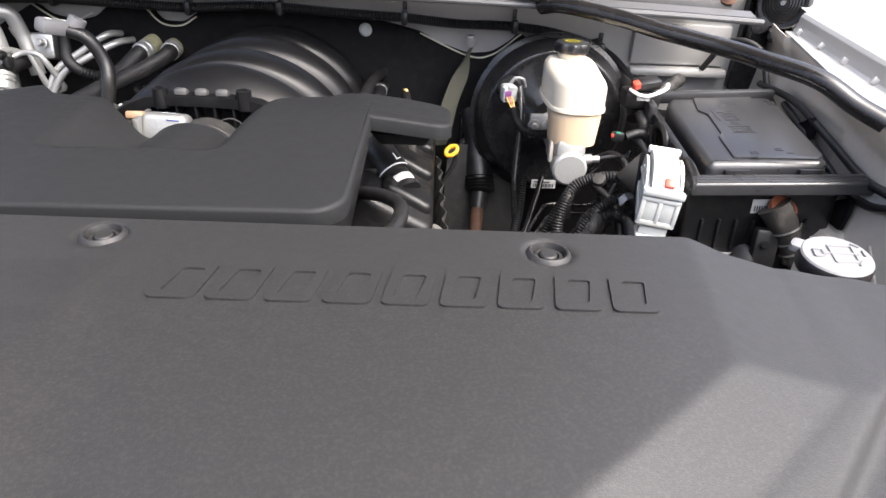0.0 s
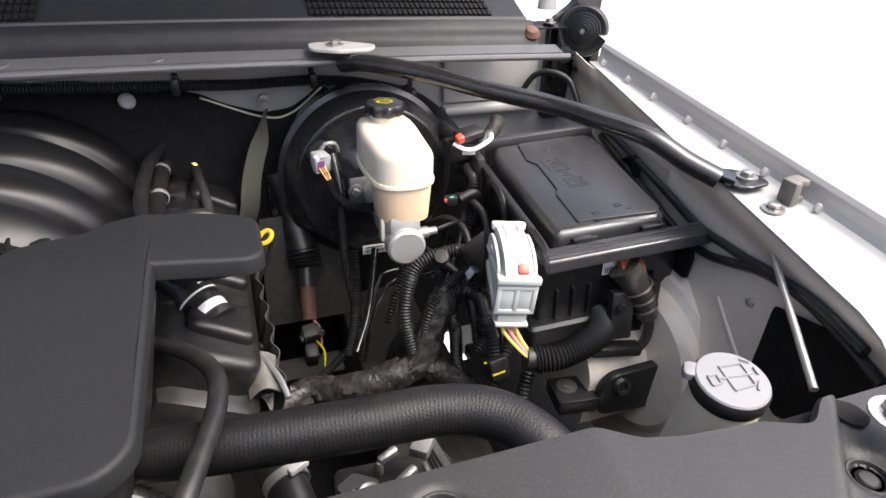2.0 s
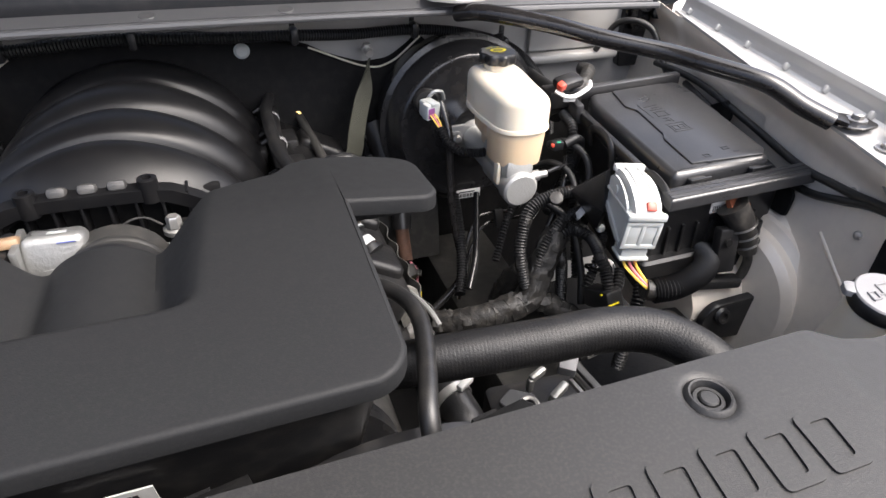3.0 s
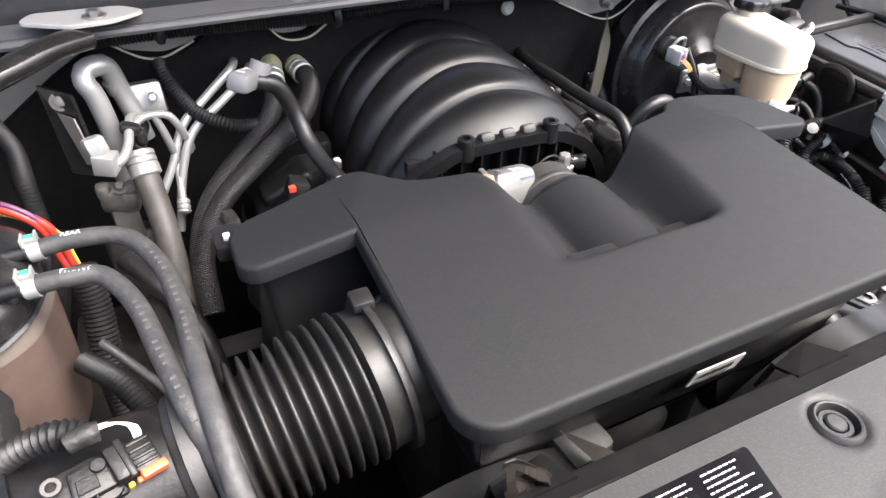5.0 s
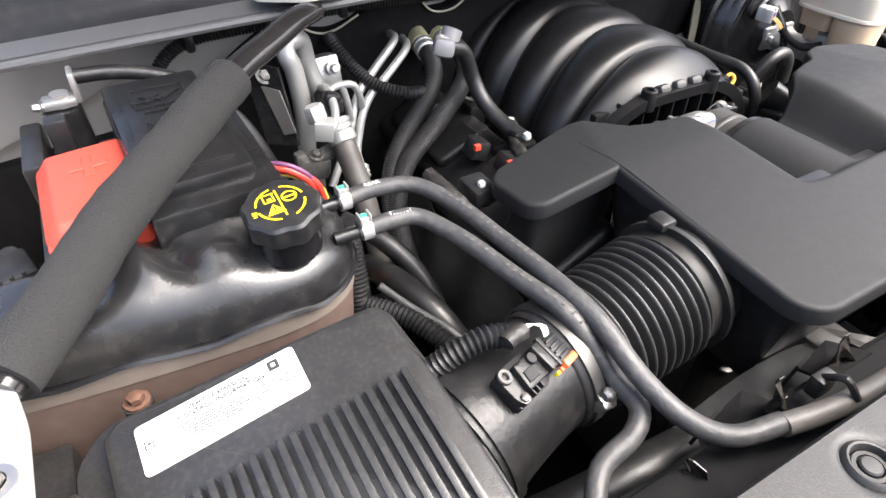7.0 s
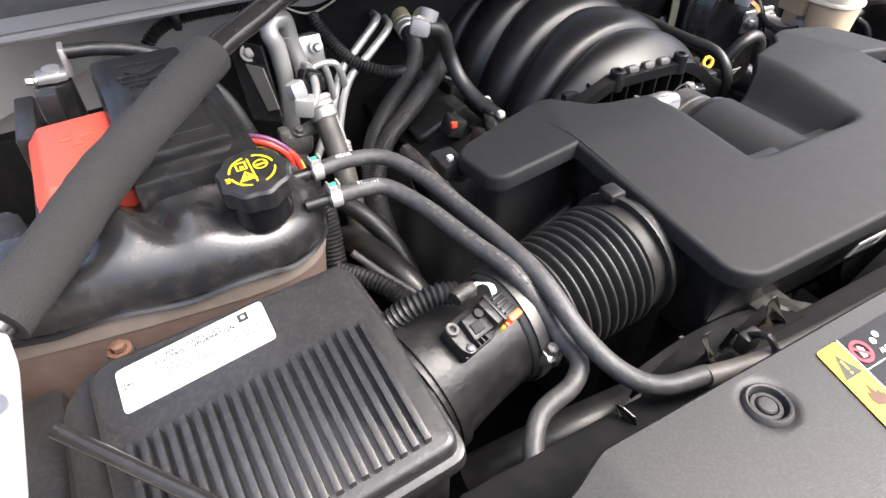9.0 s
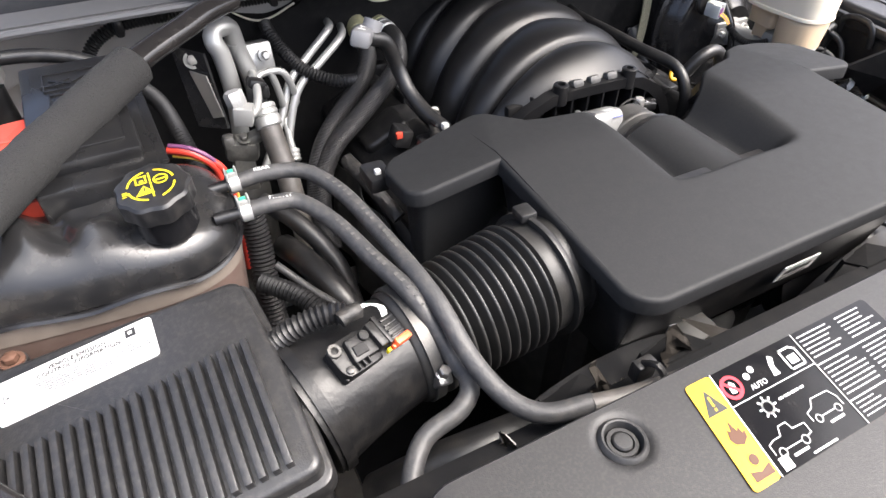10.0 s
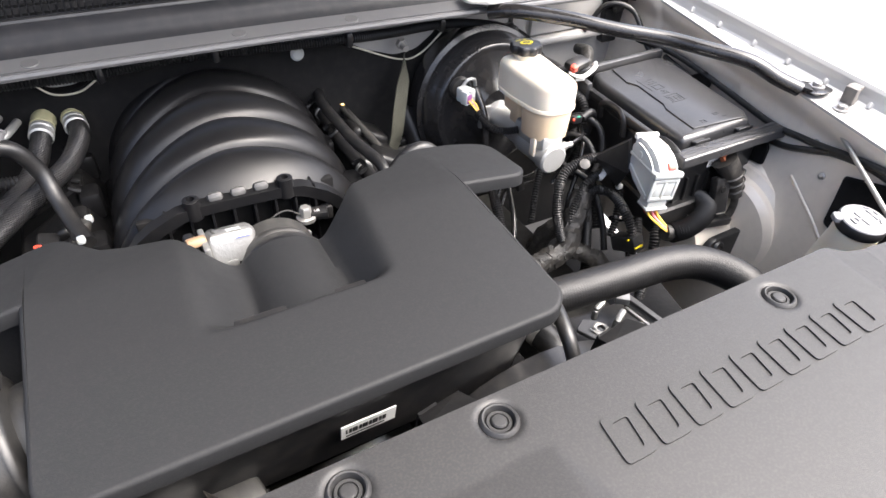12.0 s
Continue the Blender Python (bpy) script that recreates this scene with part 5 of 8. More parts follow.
def tank_bump(x, y):
    b = 0.006 * math.exp(-((x + 0.535) ** 2 + (y - 0.78) ** 2) / 0.0012) - 0.008 * math.exp(-((x + 0.569) ** 2 + (y - 0.713) ** 2) / 0.0018)
    c = x + 0.655 + 0.35 * (y - 0.74)
    b += (-0.010 * math.exp(-(c / 0.011) ** 2) + 0.009 * math.exp(-((c + 0.026) / 0.012) ** 2)) * smooth(0.70, 0.735, y) * smooth(0.83, 0.79, y)
    b += 0.007 * math.exp(-(((x + 0.625) / 0.022) ** 2 + ((y - 0.727) / 0.016) ** 2))
    b += -0.011 * math.exp(-((x + 0.722) / 0.013) ** 2) * smooth(0.70, 0.73, y) + 0.010 * math.exp(-((x + 0.775) / 0.022) ** 2)
    return b + 0.005 * noise.noise(Vector((x * 21, y * 21, 3))) + 0.0015 * noise.noise(Vector((x * 50, y * 50, 8)))


part("top_shell", dome(tank_out, 1.092, 0.054, 2.6, 40, tank_bump), M_TANK, tank, "glossy black moulded top", sharp=80)
lip = rounded(tank_out, 0.02, 4)
part("seam_lip", tube([(p[0], p[1], 1.090 + 0.003 * math.sin(p[0] * 60)) for p in lip[::2]] + [(lip[0][0], lip[0][1], 1.090)], 0.004, 6, 0.006, flat=0.7), M_GLOSS, tank)
part("base", prism([(p[0] * 0.995 - 0.0033, p[1] * 0.99 + 0.0075) for p in tank_out], 0.93, 1.088, 0.002, 1, r=0.02, taper=0.012), M_COOLANT, tank, "translucent base, pink with coolant")
part("upper_band", prism([(p[0] * 0.996 - 0.0026, p[1] * 0.992 + 0.006) for p in tank_out], 1.070, 1.0885, 0.001, 1, r=0.02, taper=0.0005), M_TANKDIRTY, tank, "brown-stained band above the coolant level")
cpm = Matrix.Translation((-0.569, 0.714, 1.156)) @ pose(0, 0, 0, 6, -4, 0) @ Matrix.Diagonal((0.84, 0.84, 0.72, 1))
part("neck", lathe([(0.031, -0.03), (0.031, 0.004), (0.028, 0.008)], cpm, 32), M_GLOSS, tank)
cap = part("cap", lathe([(0.0, 0.004), (0.033, 0.004), (0.036, 0.007), (0.0365, 0.03), (0.034, 0.0335), (0.03, 0.0345), (0.0, 0.0345)], cpm, 72, 0.0013, 9), M_BLACK, tank, "black scalloped cap with yellow print")
ring = bmesh.new()
for a0, a1 in ((100, 170), (190, 255), (290, 350), (10, 75)):
    for i in range(8):
        t0, t1 = radians(a0 + (a1 - a0) * i / 8), radians(a0 + (a1 - a0) * (i + 1) / 8)
        ring.faces.new([ring.verts.new(cpm @ Vector((r * math.cos(t), r * math.sin(t), 0.0352))) for r, t in ((0.0215, t0), (0.0235, t0), (0.0235, t1), (0.0215, t1))])
cx_, cy_ = 0.010, 0.005
for i in range(16):
    t0, t1 = 2 * math.pi * i / 16, 2 * math.pi * (i + 1) / 16
    ring.faces.new([ring.verts.new(cpm @ Vector((cx_ + r * math.cos(t), cy_ + r * math.sin(t), 0.0352))) for r, t in ((0.0058, t0), (0.0075, t0), (0.0075, t1), (0.0058, t1))])
ring.faces.new([ring.verts.new(cpm @ Vector((x, y, 0.0352))) for x, y in ((-0.016, -0.013), (0.002, -0.013), (-0.007, 0.001))])
part("print", join(ring, bars([(-0.0008, -0.019, 0.0016, 0.038), (-0.014, 0.004, 0.011, 0.0016), (-0.014, 0.004, 0.0015, 0.012), (-0.0045, 0.004, 0.0015, 0.012), (-0.015, 0.015, 0.013, 0.0016), (-0.01, 0.007, 0.004, 0.003), (0.005, 0.0035, 0.01, 0.0022), (-0.028, -0.006, 0.005, 0.0015), (-0.028, -0.003, 0.005, 0.0012), (-0.028, -0.009, 0.004, 0.0012)], cpm, 0.0353)), M_PRINT_Y, cap, "yellow warning pictograms")
# black marks inside the yellow triangle
part("mark", bars([(-0.0078, -0.0085, 0.0016, 0.006), (-0.0078, -0.0115, 0.0016, 0.0018)], cpm, 0.0356), M_INK, cap)


def coolant_hose(name, pts, word, at, label):
    h = thing(name, pts[0], label, "hose", "coolant hoses")
    part("hose", tube(pts, 0.0082, 16, 0.006), M_HOSE, h)
    p0, p1 = Vector(pts[0]), Vector(pts[1])
    d = (p1 - p0).normalized()
    part("nipple", tube([p0 - d * 0.022, p0], 0.006, 12), M_BLACK, h)
    m = Matrix.Translation(p0 + d * 0.006) @ frame_along(d)
    part("band_clamp", join(lathe([(0.0085, -0.004), (0.0098, -0.004), (0.0098, 0.006), (0.0085, 0.006)], m, 20), rbox(p0 + d * 0.006 + Vector((0, -0.002, 0.0110)), (0.010, 0.003, 0.006), 0.001), rbox(p0 + d * 0.006 + Vector((0, 0.004, 0.0110)), (0.010, 0.003, 0.006), 0.001), rbox(p0 + d * 0.001 + Vector((0, -0.002, 0.0130)), (0.002, 0.013, 0.009), 0.0008), rbox(p0 + d * 0.011 + Vector((0, 0.001, 0.0125)), (0.002, 0.010, 0.008), 0.0008)), M_PIPE, h, "plated spring clamp")
    part("clamp_tab", rbox(p0 + d * 0.006 + Vector((0, 0.001, 0.0135)), (0.006, 0.004, 0.004), 0.001), M_GREEN, h, "green tab")
    sp = spline(pts, 0.004)
    a, b = sp[at], sp[at + 6]
    d2 = (b - a).normalized()
    side = Vector((d2.y, -d2.x, 0)).normalized()
    z = d2.cross(side) * -1
    if z.z < 0:
        z = -z
    yv = z.cross(d2)
    wm = Matrix((d2.to_4d(), yv.to_4d(), z.to_4d(), (0, 0, 0, 1))).transposed()
    for r_ in range(3):
        wm[3][r_] = 0
    wm = Matrix.Translation(a + z * 0.0081 - yv * 0.003) @ wm
    for q in range(16):
        i0 = at + 20 + q * 2
        if i0 + 2 < len(sp) and q not in (5, 10):
            a2 = sp[i0]
            d3 = (sp[i0 + 2] - a2).normalized()
            up3 = Vector((0, -0.35, 1)) - d3 * d3.dot(Vector((0, -0.35, 1)))
            up3.normalize()
            part("print_bar", rbox(a2 + up3 * 0.0079, (0.003, 0.004, 0.0006), 0.0, (0, 0, math.degrees(math.atan2(d3.y, d3.x)))), M_HOSEPRINT, h, "faint grey print bar")
    part("print", words(word, 0.0068, wm, 0.0003), M_PRINT_W, h, "white printed word")
    return h


coolant_hose("coolant_hose", [(-0.508, 0.767, 1.125), (-0.468, 0.768, 1.127), (-0.431, 0.757, 1.125), (-0.408, 0.715, 1.119), (-0.398, 0.656, 1.116), (-0.394, 0.594, 1.120), (-0.390, 0.540, 1.117), (-0.385, 0.486, 1.096), (-0.374, 0.449, 1.085), (-0.355, 0.426, 1.083), (-0.319, 0.415, 1.087)], "REAR", 7, "grey rubber coolant hose curving from the tank to the radiator")
coolant_hose("coolant_hose", [(-0.508, 0.717, 1.125), (-0.476, 0.715, 1.127), (-0.451, 0.712, 1.123), (-0.430, 0.673, 1.118), (-0.416, 0.609, 1.116), (-0.404, 0.553, 1.114), (-0.391, 0.508, 1.080), (-0.389, 0.481, 1.074), (-0.405, 0.468, 1.066), (-0.439, 0.462, 1.058), (-0.462, 0.438, 1.049), (-0.468, 0.415, 1.035)], "FRONT", 7, "grey rubber coolant hose dropping beside the radiator")

# ---- battery, its cover and terminals ----
bat = thing("battery", (-0.67, 0.92, 0.95), "black battery under a ribbed black cover", "battery")
part("case", rbox((-0.66, 0.90, 1.03), (0.19, 0.27, 0.16), 0.006), M_BLACK, bat)
part("frame", join(rbox((-0.742, 0.962, 1.13), (0.02, 0.10, 0.05), 0.004), rbox((-0.715, 0.965, 1.14), (0.02, 0.02, 0.07), 0.003)), M_BLACK, bat)
part("post_base", lathe([(0, 0), (0.02, 0), (0.018, 0.06), (0, 0.06)], Matrix.Translation((-0.708, 1.008, 1.105)), 20), M_BLACK, bat)
part("tray", rbox((-0.66, 0.90, 0.955), (0.25, 0.30, 0.03), 0.006), M_INSUL, bat)
bc = thing("battery_fuse_cover", (-0.62, 0.89, 1.16), "black plastic fuse cover on the battery with embossed pictograms", "fuse cover")
BCM = Matrix.Translation((-0.619, 0.884, 1.184)) @ pose(0, 0, 0, 3, 0, 2)
for nm, c, sz, bv in (("lid", (0, 0, -0.008), (0.092, 0.202, 0.016), 0.005), ("skirt", (0.004, -0.012, -0.035), (0.104, 0.224, 0.045), 0.004), ("panel", (0.0, -0.002, 0.0012), (0.070, 0.165, 0.003), 0.0014), ("side_ledge", (0.056, -0.01, -0.018), (0.016, 0.2, 0.006), 0.002)):
    b_ = rbox(c, sz, bv)
    b_.transform(BCM)
    part(nm, b_, M_BATCOVER, bc)
emb = [(0.0 - 0.024, 0.028, 0.05, 0.0014), (-0.024, 0.066, 0.05, 0.0014), (-0.024, 0.028, 0.0014, 0.039), (0.025, 0.028, 0.0014, 0.039), (-0.02, 0.018, 0.04, 0.0014), (-0.02, -0.06, 0.04, 0.0014), (-0.02, -0.06, 0.0014, 0.079), (0.019, -0.06, 0.0014, 0.079)]
for x, y, w, h in emb:
    b_ = rbox((x + w / 2, y + h / 2, 0.003), (w, h, 0.0024), 0.0)
    b_.transform(BCM)
    part("embossed_line", b_, M_BATCOVER, bc)
for r_, c in ((35, (-0.008, 0.045)), (-35, (-0.008, 0.045)), (35, (0.012, 0.048)), (0, (-0.016, 0.04))):
    b_ = rbox((c[0], c[1], 0.003), (0.022, 0.0026, 0.0026), 0.0, (0, 0, r_))
    b_.transform(BCM)
    part("pictogram", b_, M_BATCOVER, bc)
rb = thing("terminal_cover", (-0.70, 0.815, 1.11), "red plastic battery terminal cover with embossed plus sign", "terminal cover")
RBM = Matrix.Translation((-0.697, 0.842, 1.145)) @ pose(0, 0, 0, 3, -2, 1)
part("skirt", prism([(-0.043, -0.062), (0.034, -0.062), (0.036, 0.070), (-0.042, 0.068)], -0.085, 0.0062, 0.0, 1, r=0.006, m=RBM), M_RED, rb)
part("box", prism([(-0.031, -0.046), (0.030, -0.046), (0.032, 0.062), (-0.030, 0.060)], 0.006, 0.021, 0.003, 2, r=0.004, taper=-0.013, m=RBM), M_RED, rb)
part("plus_sign", prism([(0.002 + x, 0.026 + y) for x, y in ((-0.004, -0.016), (0.004, -0.016), (0.004, -0.004), (0.016, -0.004), (0.016, 0.004), (0.004, 0.004), (0.004, 0.016), (-0.004, 0.016), (-0.004, 0.004), (-0.016, 0.004), (-0.016, -0.004), (-0.004, -0.004))], 0.0205, 0.0226, 0.0006, 1, m=RBM), M_RED, rb)
tm_ = thing("battery_terminal", (-0.71, 1.0, 1.165), "plated lead battery clamp with bolt and black cable", "battery clamp")
part("clamp", join(rbox((-0.708, 1.008, 1.172), (0.032, 0.022, 0.010), 0.003), rbox((-0.690, 1.014, 1.184), (0.006, 0.026, 0.032), 0.002), lathe([(0, 0), (0.010, 0), (0.009, 0.014), (0, 0.014)], Matrix.Translation((-0.706, 1.008, 1.167)), 20)), M_STEEL, tm_)
part("bolt", bolt((-0.724, 1.003, 1.171), 0.0045, 0.010, (-1, -0.3, 0.3)), M_BOLT, tm_)
part("cable", tube([(-0.688, 1.020, 1.190), (-0.655, 1.022, 1.187), (-0.62, 1.018, 1.18), (-0.59, 1.012, 1.168)], 0.008, 12), M_RUBBER, tm_)
for i, (dx, dz, r, mt, lb) in enumerate(((0.0, 0.004, 0.0042, M_WIRE_R, "red battery power cable"), (0.007, 0.0, 0.0042, M_WIRE_R, "red battery power cable"), (0.002, 0.009, 0.0026, M_WIRE_V, "thin violet wire beside the power cables"), (0.003, -0.004, 0.0018, M_WIRE_Y, "thin yellow wire beside the power cables"), (0.012, -0.006, 0.0018, M_WIRE_Y, "thin yellow wire beside the power cables"))):
    solo("power_cable", tube([(-0.550 + dx, 0.858, 1.122 + dz), (-0.530 + dx, 0.846, 1.120 + dz), (-0.512 + dx, 0.840, 1.105 + dz), (-0.506 + dx, 0.840, 1.086 + dz), (-0.505 + dx, 0.842, 1.062 + dz), (-0.502 + dx, 0.84, 1.03 + dz), (-0.502 + dx, 0.84, 0.95)], r, 10), mt, lb, "cable", "power cables")
jb = thing("junction_connector", (-0.80, 0.80, 1.05), "black ribbed wiring connector behind the coolant tank", "connector")
part("body", rbox((-0.80, 0.905, 1.04), (0.045, 0.05, 0.05), 0.004, (0, 0, 15)), M_BLACK, jb)
for i in range(4):
    part("rib", rbox((-0.815 + i * 0.01, 0.878 + i * 0.003, 1.045), (0.004, 0.006, 0.045), 0.001, (0, 0, 15)), M_BLACK, jb)
solo("side_cable", tube([(-0.80, 0.93, 1.06), (-0.79, 0.95, 1.0), (-0.80, 0.96, 0.9)], 0.012, 12), M_RUBBER, "black cable beside the battery", "cable")

# ---- strut braces ----
br = thing("strut_brace", (0.63, 0.85, 1.15), "black painted tubular strut brace from cowl to fender", "strut brace", "strut braces")
part("bar", tube([(0.468, 1.009, 1.217), (0.495, 0.973, 1.225), (0.564, 0.920, 1.219), (0.623, 0.872, 1.209), (0.689, 0.819, 1.201), (0.721, 0.768, 1.197), (0.760, 0.711, 1.190), (0.792, 0.678, 1.170), (0.818, 0.652, 1.157)], 0.0136, 18, flat=0.85), M_BRACE, br)
part("cowl_plate", prism([(0.424, 1.010), (0.458, 0.990), (0.504, 0.994), (0.518, 1.02), (0.476, 1.05), (0.426, 1.046)], 1.2350, 1.2390, 0.001, 1, r=0.01), M_SILVERDIRTY, br)
part("fender_plate", join(prism([(0.822, 0.632), (0.838, 0.622), (0.868, 0.626), (0.872, 0.650), (0.852, 0.672), (0.832, 0.678), (0.816, 0.664)], 1.1535, 1.157, 0.001, 1, r=0.006), quad((0.806, 0.658, 1.162), (0.826, 0.672, 1.160), (0.842, 0.652, 1.1565), (0.824, 0.634, 1.1565), 0.004)), M_BRACE, br)
for p in ((0.460, 1.024, 1.2390), (0.852, 0.646, 1.157), (0.841, 0.591, 1.1445)):
    part("bolt", bolt(p, 0.0068, 0.008, washer=1.8), M_BOLT, br)
bl = thing("strut_brace", (-0.63, 0.82, 1.15), "strut brace wrapped in a black woven sleeve", "strut brace", "strut braces")
LP = [(-0.432, 1.000, 1.222), (-0.464, 0.970, 1.224), (-0.497, 0.942, 1.219), (-0.551, 0.898, 1.210), (-0.620, 0.829, 1.192), (-0.683, 0.763, 1.176), (-0.737, 0.690, 1.161), (-0.772, 0.648, 1.152)]
part("bar", tube(LP, 0.0145, 18, flat=0.85), M_BRACE, bl)
part("sleeve", tube([(-0.556, 0.892, 1.2085), (-0.58, 0.869, 1.2025), (-0.620, 0.829, 1.192), (-0.683, 0.763, 1.176), (-0.737, 0.690, 1.161), (-0.768, 0.654, 1.153)], 0.0215, 22, 0.005, wobble=0.05), M_FELT, bl, "black woven cloth sleeve")
part("cowl_plate", prism([(-0.492, 1.018), (-0.442, 0.988), (-0.402, 0.992), (-0.367, 1.018), (-0.392, 1.044), (-0.482, 1.046)], 1.2350, 1.2390, 0.001, 1, r=0.01), M_SILVERDIRTY, bl)
part("fender_plate", prism([(-0.835, 0.50), (-0.755, 0.50), (-0.757, 0.61), (-0.765, 0.655), (-0.80, 0.668), (-0.838, 0.66)], 1.1495, 1.153, 0.001, 1, r=0.01), M_SILVER, bl)
for p in ((-0.418, 1.011, 1.2390), (-0.786, 0.639, 1.153), (-0.774, 0.577, 1.153)):
    part("bolt", bolt(p, 0.0068, 0.008, washer=1.8), M_BOLT, bl)
for s, a, b in ((1, (0.831, 0.578, 1.120), (0.742, 0.417, 1.074)), (-1, (-0.748, 0.569, 1.124), (-0.62, 0.412, 1.112))):
    solo("tie_rod", tube([a, b], 0.0036 if s > 0 else 0.0052, 12), M_STEEL if s > 0 else M_BRACE, ("slim bare steel" if s > 0 else "slim black") + " tie rod from rail to radiator support", "tie rod", "tie rods")
bp_ = thing("hood_bumper", (0.876, 0.603, 1.145), "small black rubber hood stop on the fender rail", "rubber stop")
part("block", join(rbox((0.868, 0.600, 1.158), (0.010, 0.020, 0.026), 0.002), rbox((0.878, 0.603, 1.168), (0.018, 0.018, 0.007), 0.002), rbox((0.877, 0.603, 1.149), (0.016, 0.018, 0.007), 0.002)), M_STOP, bp_)
part("core", rbox((0.878, 0.606, 1.158), (0.013, 0.011, 0.012), 0.003), M_RUBBER, bp_)

# ---- brake booster, master cylinder, reservoir ----
bo = thing("brake_booster", (0.512, 1.06, 0.9), "black enamelled round brake booster with white label", "brake booster")
bm_ = Matrix.Translation((0.512, 1.14, 1.014)) @ frame_along((0.02, -1, 0.06))
part("shell", lathe([(0.0, 0.0), (0.13, 0.0), (0.14, 0.01), (0.142, 0.045), (0.147, 0.05), (0.147, 0.058), (0.139, 0.062), (0.137, 0.07), (0.13, 0.079), (0.1285, 0.082), (0.124, 0.094), (0.1215, 0.0965), (0.118, 0.0972), (0.112, 0.096), (0.108, 0.096), (0.07, 0.104), (0.06, 0.108), (0.045, 0.12), (0.0, 0.12)], bm_, 96), M_BOOSTER, bo)
part("label", quad((0.487, 1.028, 0.912), (0.487, 1.027, 0.896), (0.532, 1.027, 0.896), (0.532, 1.028, 0.912), -0.001), M_PAPER, bo, "small white barcode label")
part("label_bars", bars([(0.003 + i * 0.0032, 0.002, 0.0015 + 0.0008 * (i % 2), 0.007) for i in range(12)] + [(0.004, 0.011, 0.03, 0.0025)], Matrix(((1, 0, 0, 0.487), (0, 0, -1, 1.026), (0, 1, 0, 0.896), (0, 0, 0, 1))), 0.0006), M_INK, bo)
part("flange", join(prism([(0.35, 0.93), (0.376, 0.93), (0.374, 1.01), (0.352, 1.01)], -1.15, -1.135, 0.002, 1, r=0.006, m=UPR)), M_BOOSTER, bo)
for z in (0.985, 0.94):
    part("bolt", bolt((0.363, 1.135, z), 0.006, 0.01, (0, -1, 0)), M_BOLT, bo)
mc = thing("master_cylinder", (0.51, 0.93, 0.99), "cast aluminium brake master cylinder", "master cylinder")
mm = Matrix.Translation((0.510, 1.03, 1.016)) @ frame_along((0.0, -1, -0.03))
part("body", lathe([(0.03, -0.01), (0.03, 0.01), (0.021, 0.014), (0.021, 0.10), (0.024, 0.104), (0.024, 0.165), (0.0265, 0.17), (0.0265, 0.188), (0.023, 0.191), (0.0, 0.191)], mm, 32), M_MASTER, mc)
part("saddle", rbox((0.510, 0.892, 1.038), (0.046, 0.09, 0.034), 0.010), M_MASTER, mc)
part("port", lathe([(0, 0), (0.008, 0), (0.008, 0.012), (0.0055, 0.013), (0.0055, 0.024), (0, 0.024)], Matrix.Translation((0.532, 0.856, 1.022)) @ frame_along((1, -0.1, 0.1)), 16), M_STEEL, mc)
part("flange", rbox((0.51, 1.022, 1.018), (0.085, 0.012, 0.045), 0.006), M_ALU, mc)
for dx in (-0.033, 0.033):
    part("nut", bolt((0.51 + dx, 1.017, 1.02), 0.007, 0.012, (0, -1, 0)), M_STEEL, mc)
rs = thing("brake_reservoir", (0.512, 0.905, 1.05), "translucent white brake fluid reservoir, half full of amber fluid", "reservoir")
RO = [(0.476, 0.843), (0.553, 0.843), (0.556, 0.93), (0.550, 0.986), (0.476, 0.986), (0.469, 0.93)]


def grown(pts, d):
    cx, cy = sum(p[0] for p in pts) / len(pts), sum(p[1] for p in pts) / len(pts)
    return [(p[0] + d * (1 if p[0] > cx else -1), p[1] + d * (1 if p[1] > cy else -1)) for p in pts]


up = prism(RO, 1.1015, 1.1525, 0.016, 7, r=[0.032, 0.032, 0.03, 0.026, 0.014, 0.02])
for v in up.verts:
    if v.co.z > 1.12:
        v.co.z -= 0.004 * smooth(0.955, 0.845, v.co.y) + 0.006 * smooth(0.515, 0.556, v.co.x) * smooth(0.97, 0.90, v.co.y)
part("upper_tub", up, M_NATURAL, rs, sharp=70)
part("seam", prism(grown(RO, 0.0025), 1.0955, 1.1018, 0.002, 2, r=0.038), M_NATURAL, rs)
part("lower_tub", join(prism([(0.4765, 0.844), (0.5525, 0.844), (0.554, 0.92), (0.473, 0.92)], 1.044, 1.0958, 0.010, 4, r=0.034, taper=0.004), prism([(0.48, 0.915), (0.546, 0.915), (0.54, 0.980), (0.486, 0.980)], 1.062, 1.0957, 0.0, 1, r=0.014, taper=0.003)), M_FLUID, rs, "lower tub, amber with fluid", sharp=70)
part("foot", rbox((0.512, 0.875, 1.040), (0.03, 0.03, 0.018), 0.004), M_FLUID, rs)
part("foot", rbox((0.512, 0.95, 1.05), (0.03, 0.03, 0.03), 0.004), M_FLUID, rs)
part("locating_leg", rbox((0.483, 0.868, 1.030), (0.006, 0.014, 0.034), 0.002), M_NATURAL, rs)
nm_ = Matrix.Translation((0.512, 0.957, 1.149))
part("neck", lathe([(0.0205, -0.010), (0.0195, -0.004), (0.0195, 0.008), (0.0215, 0.0085), (0.0215, 0.0115), (0.0185, 0.0135)], nm_, 28), M_NATURAL, rs)
bcap = part("cap", lathe([(0.0, 0.0), (0.0245, 0.0), (0.0262, 0.002), (0.0262, 0.012), (0.0242, 0.0145), (0.0, 0.0155)], Matrix.Translation((0.512, 0.957, 1.1605)), 64, 0.0016, 8), M_BLACK, rs, "black lobed cap with yellow print")
cm2 = Matrix.Translation((0.512, 0.957, 1.1763)) @ Matrix.Diagonal((0.88, 0.88, 1, 1))
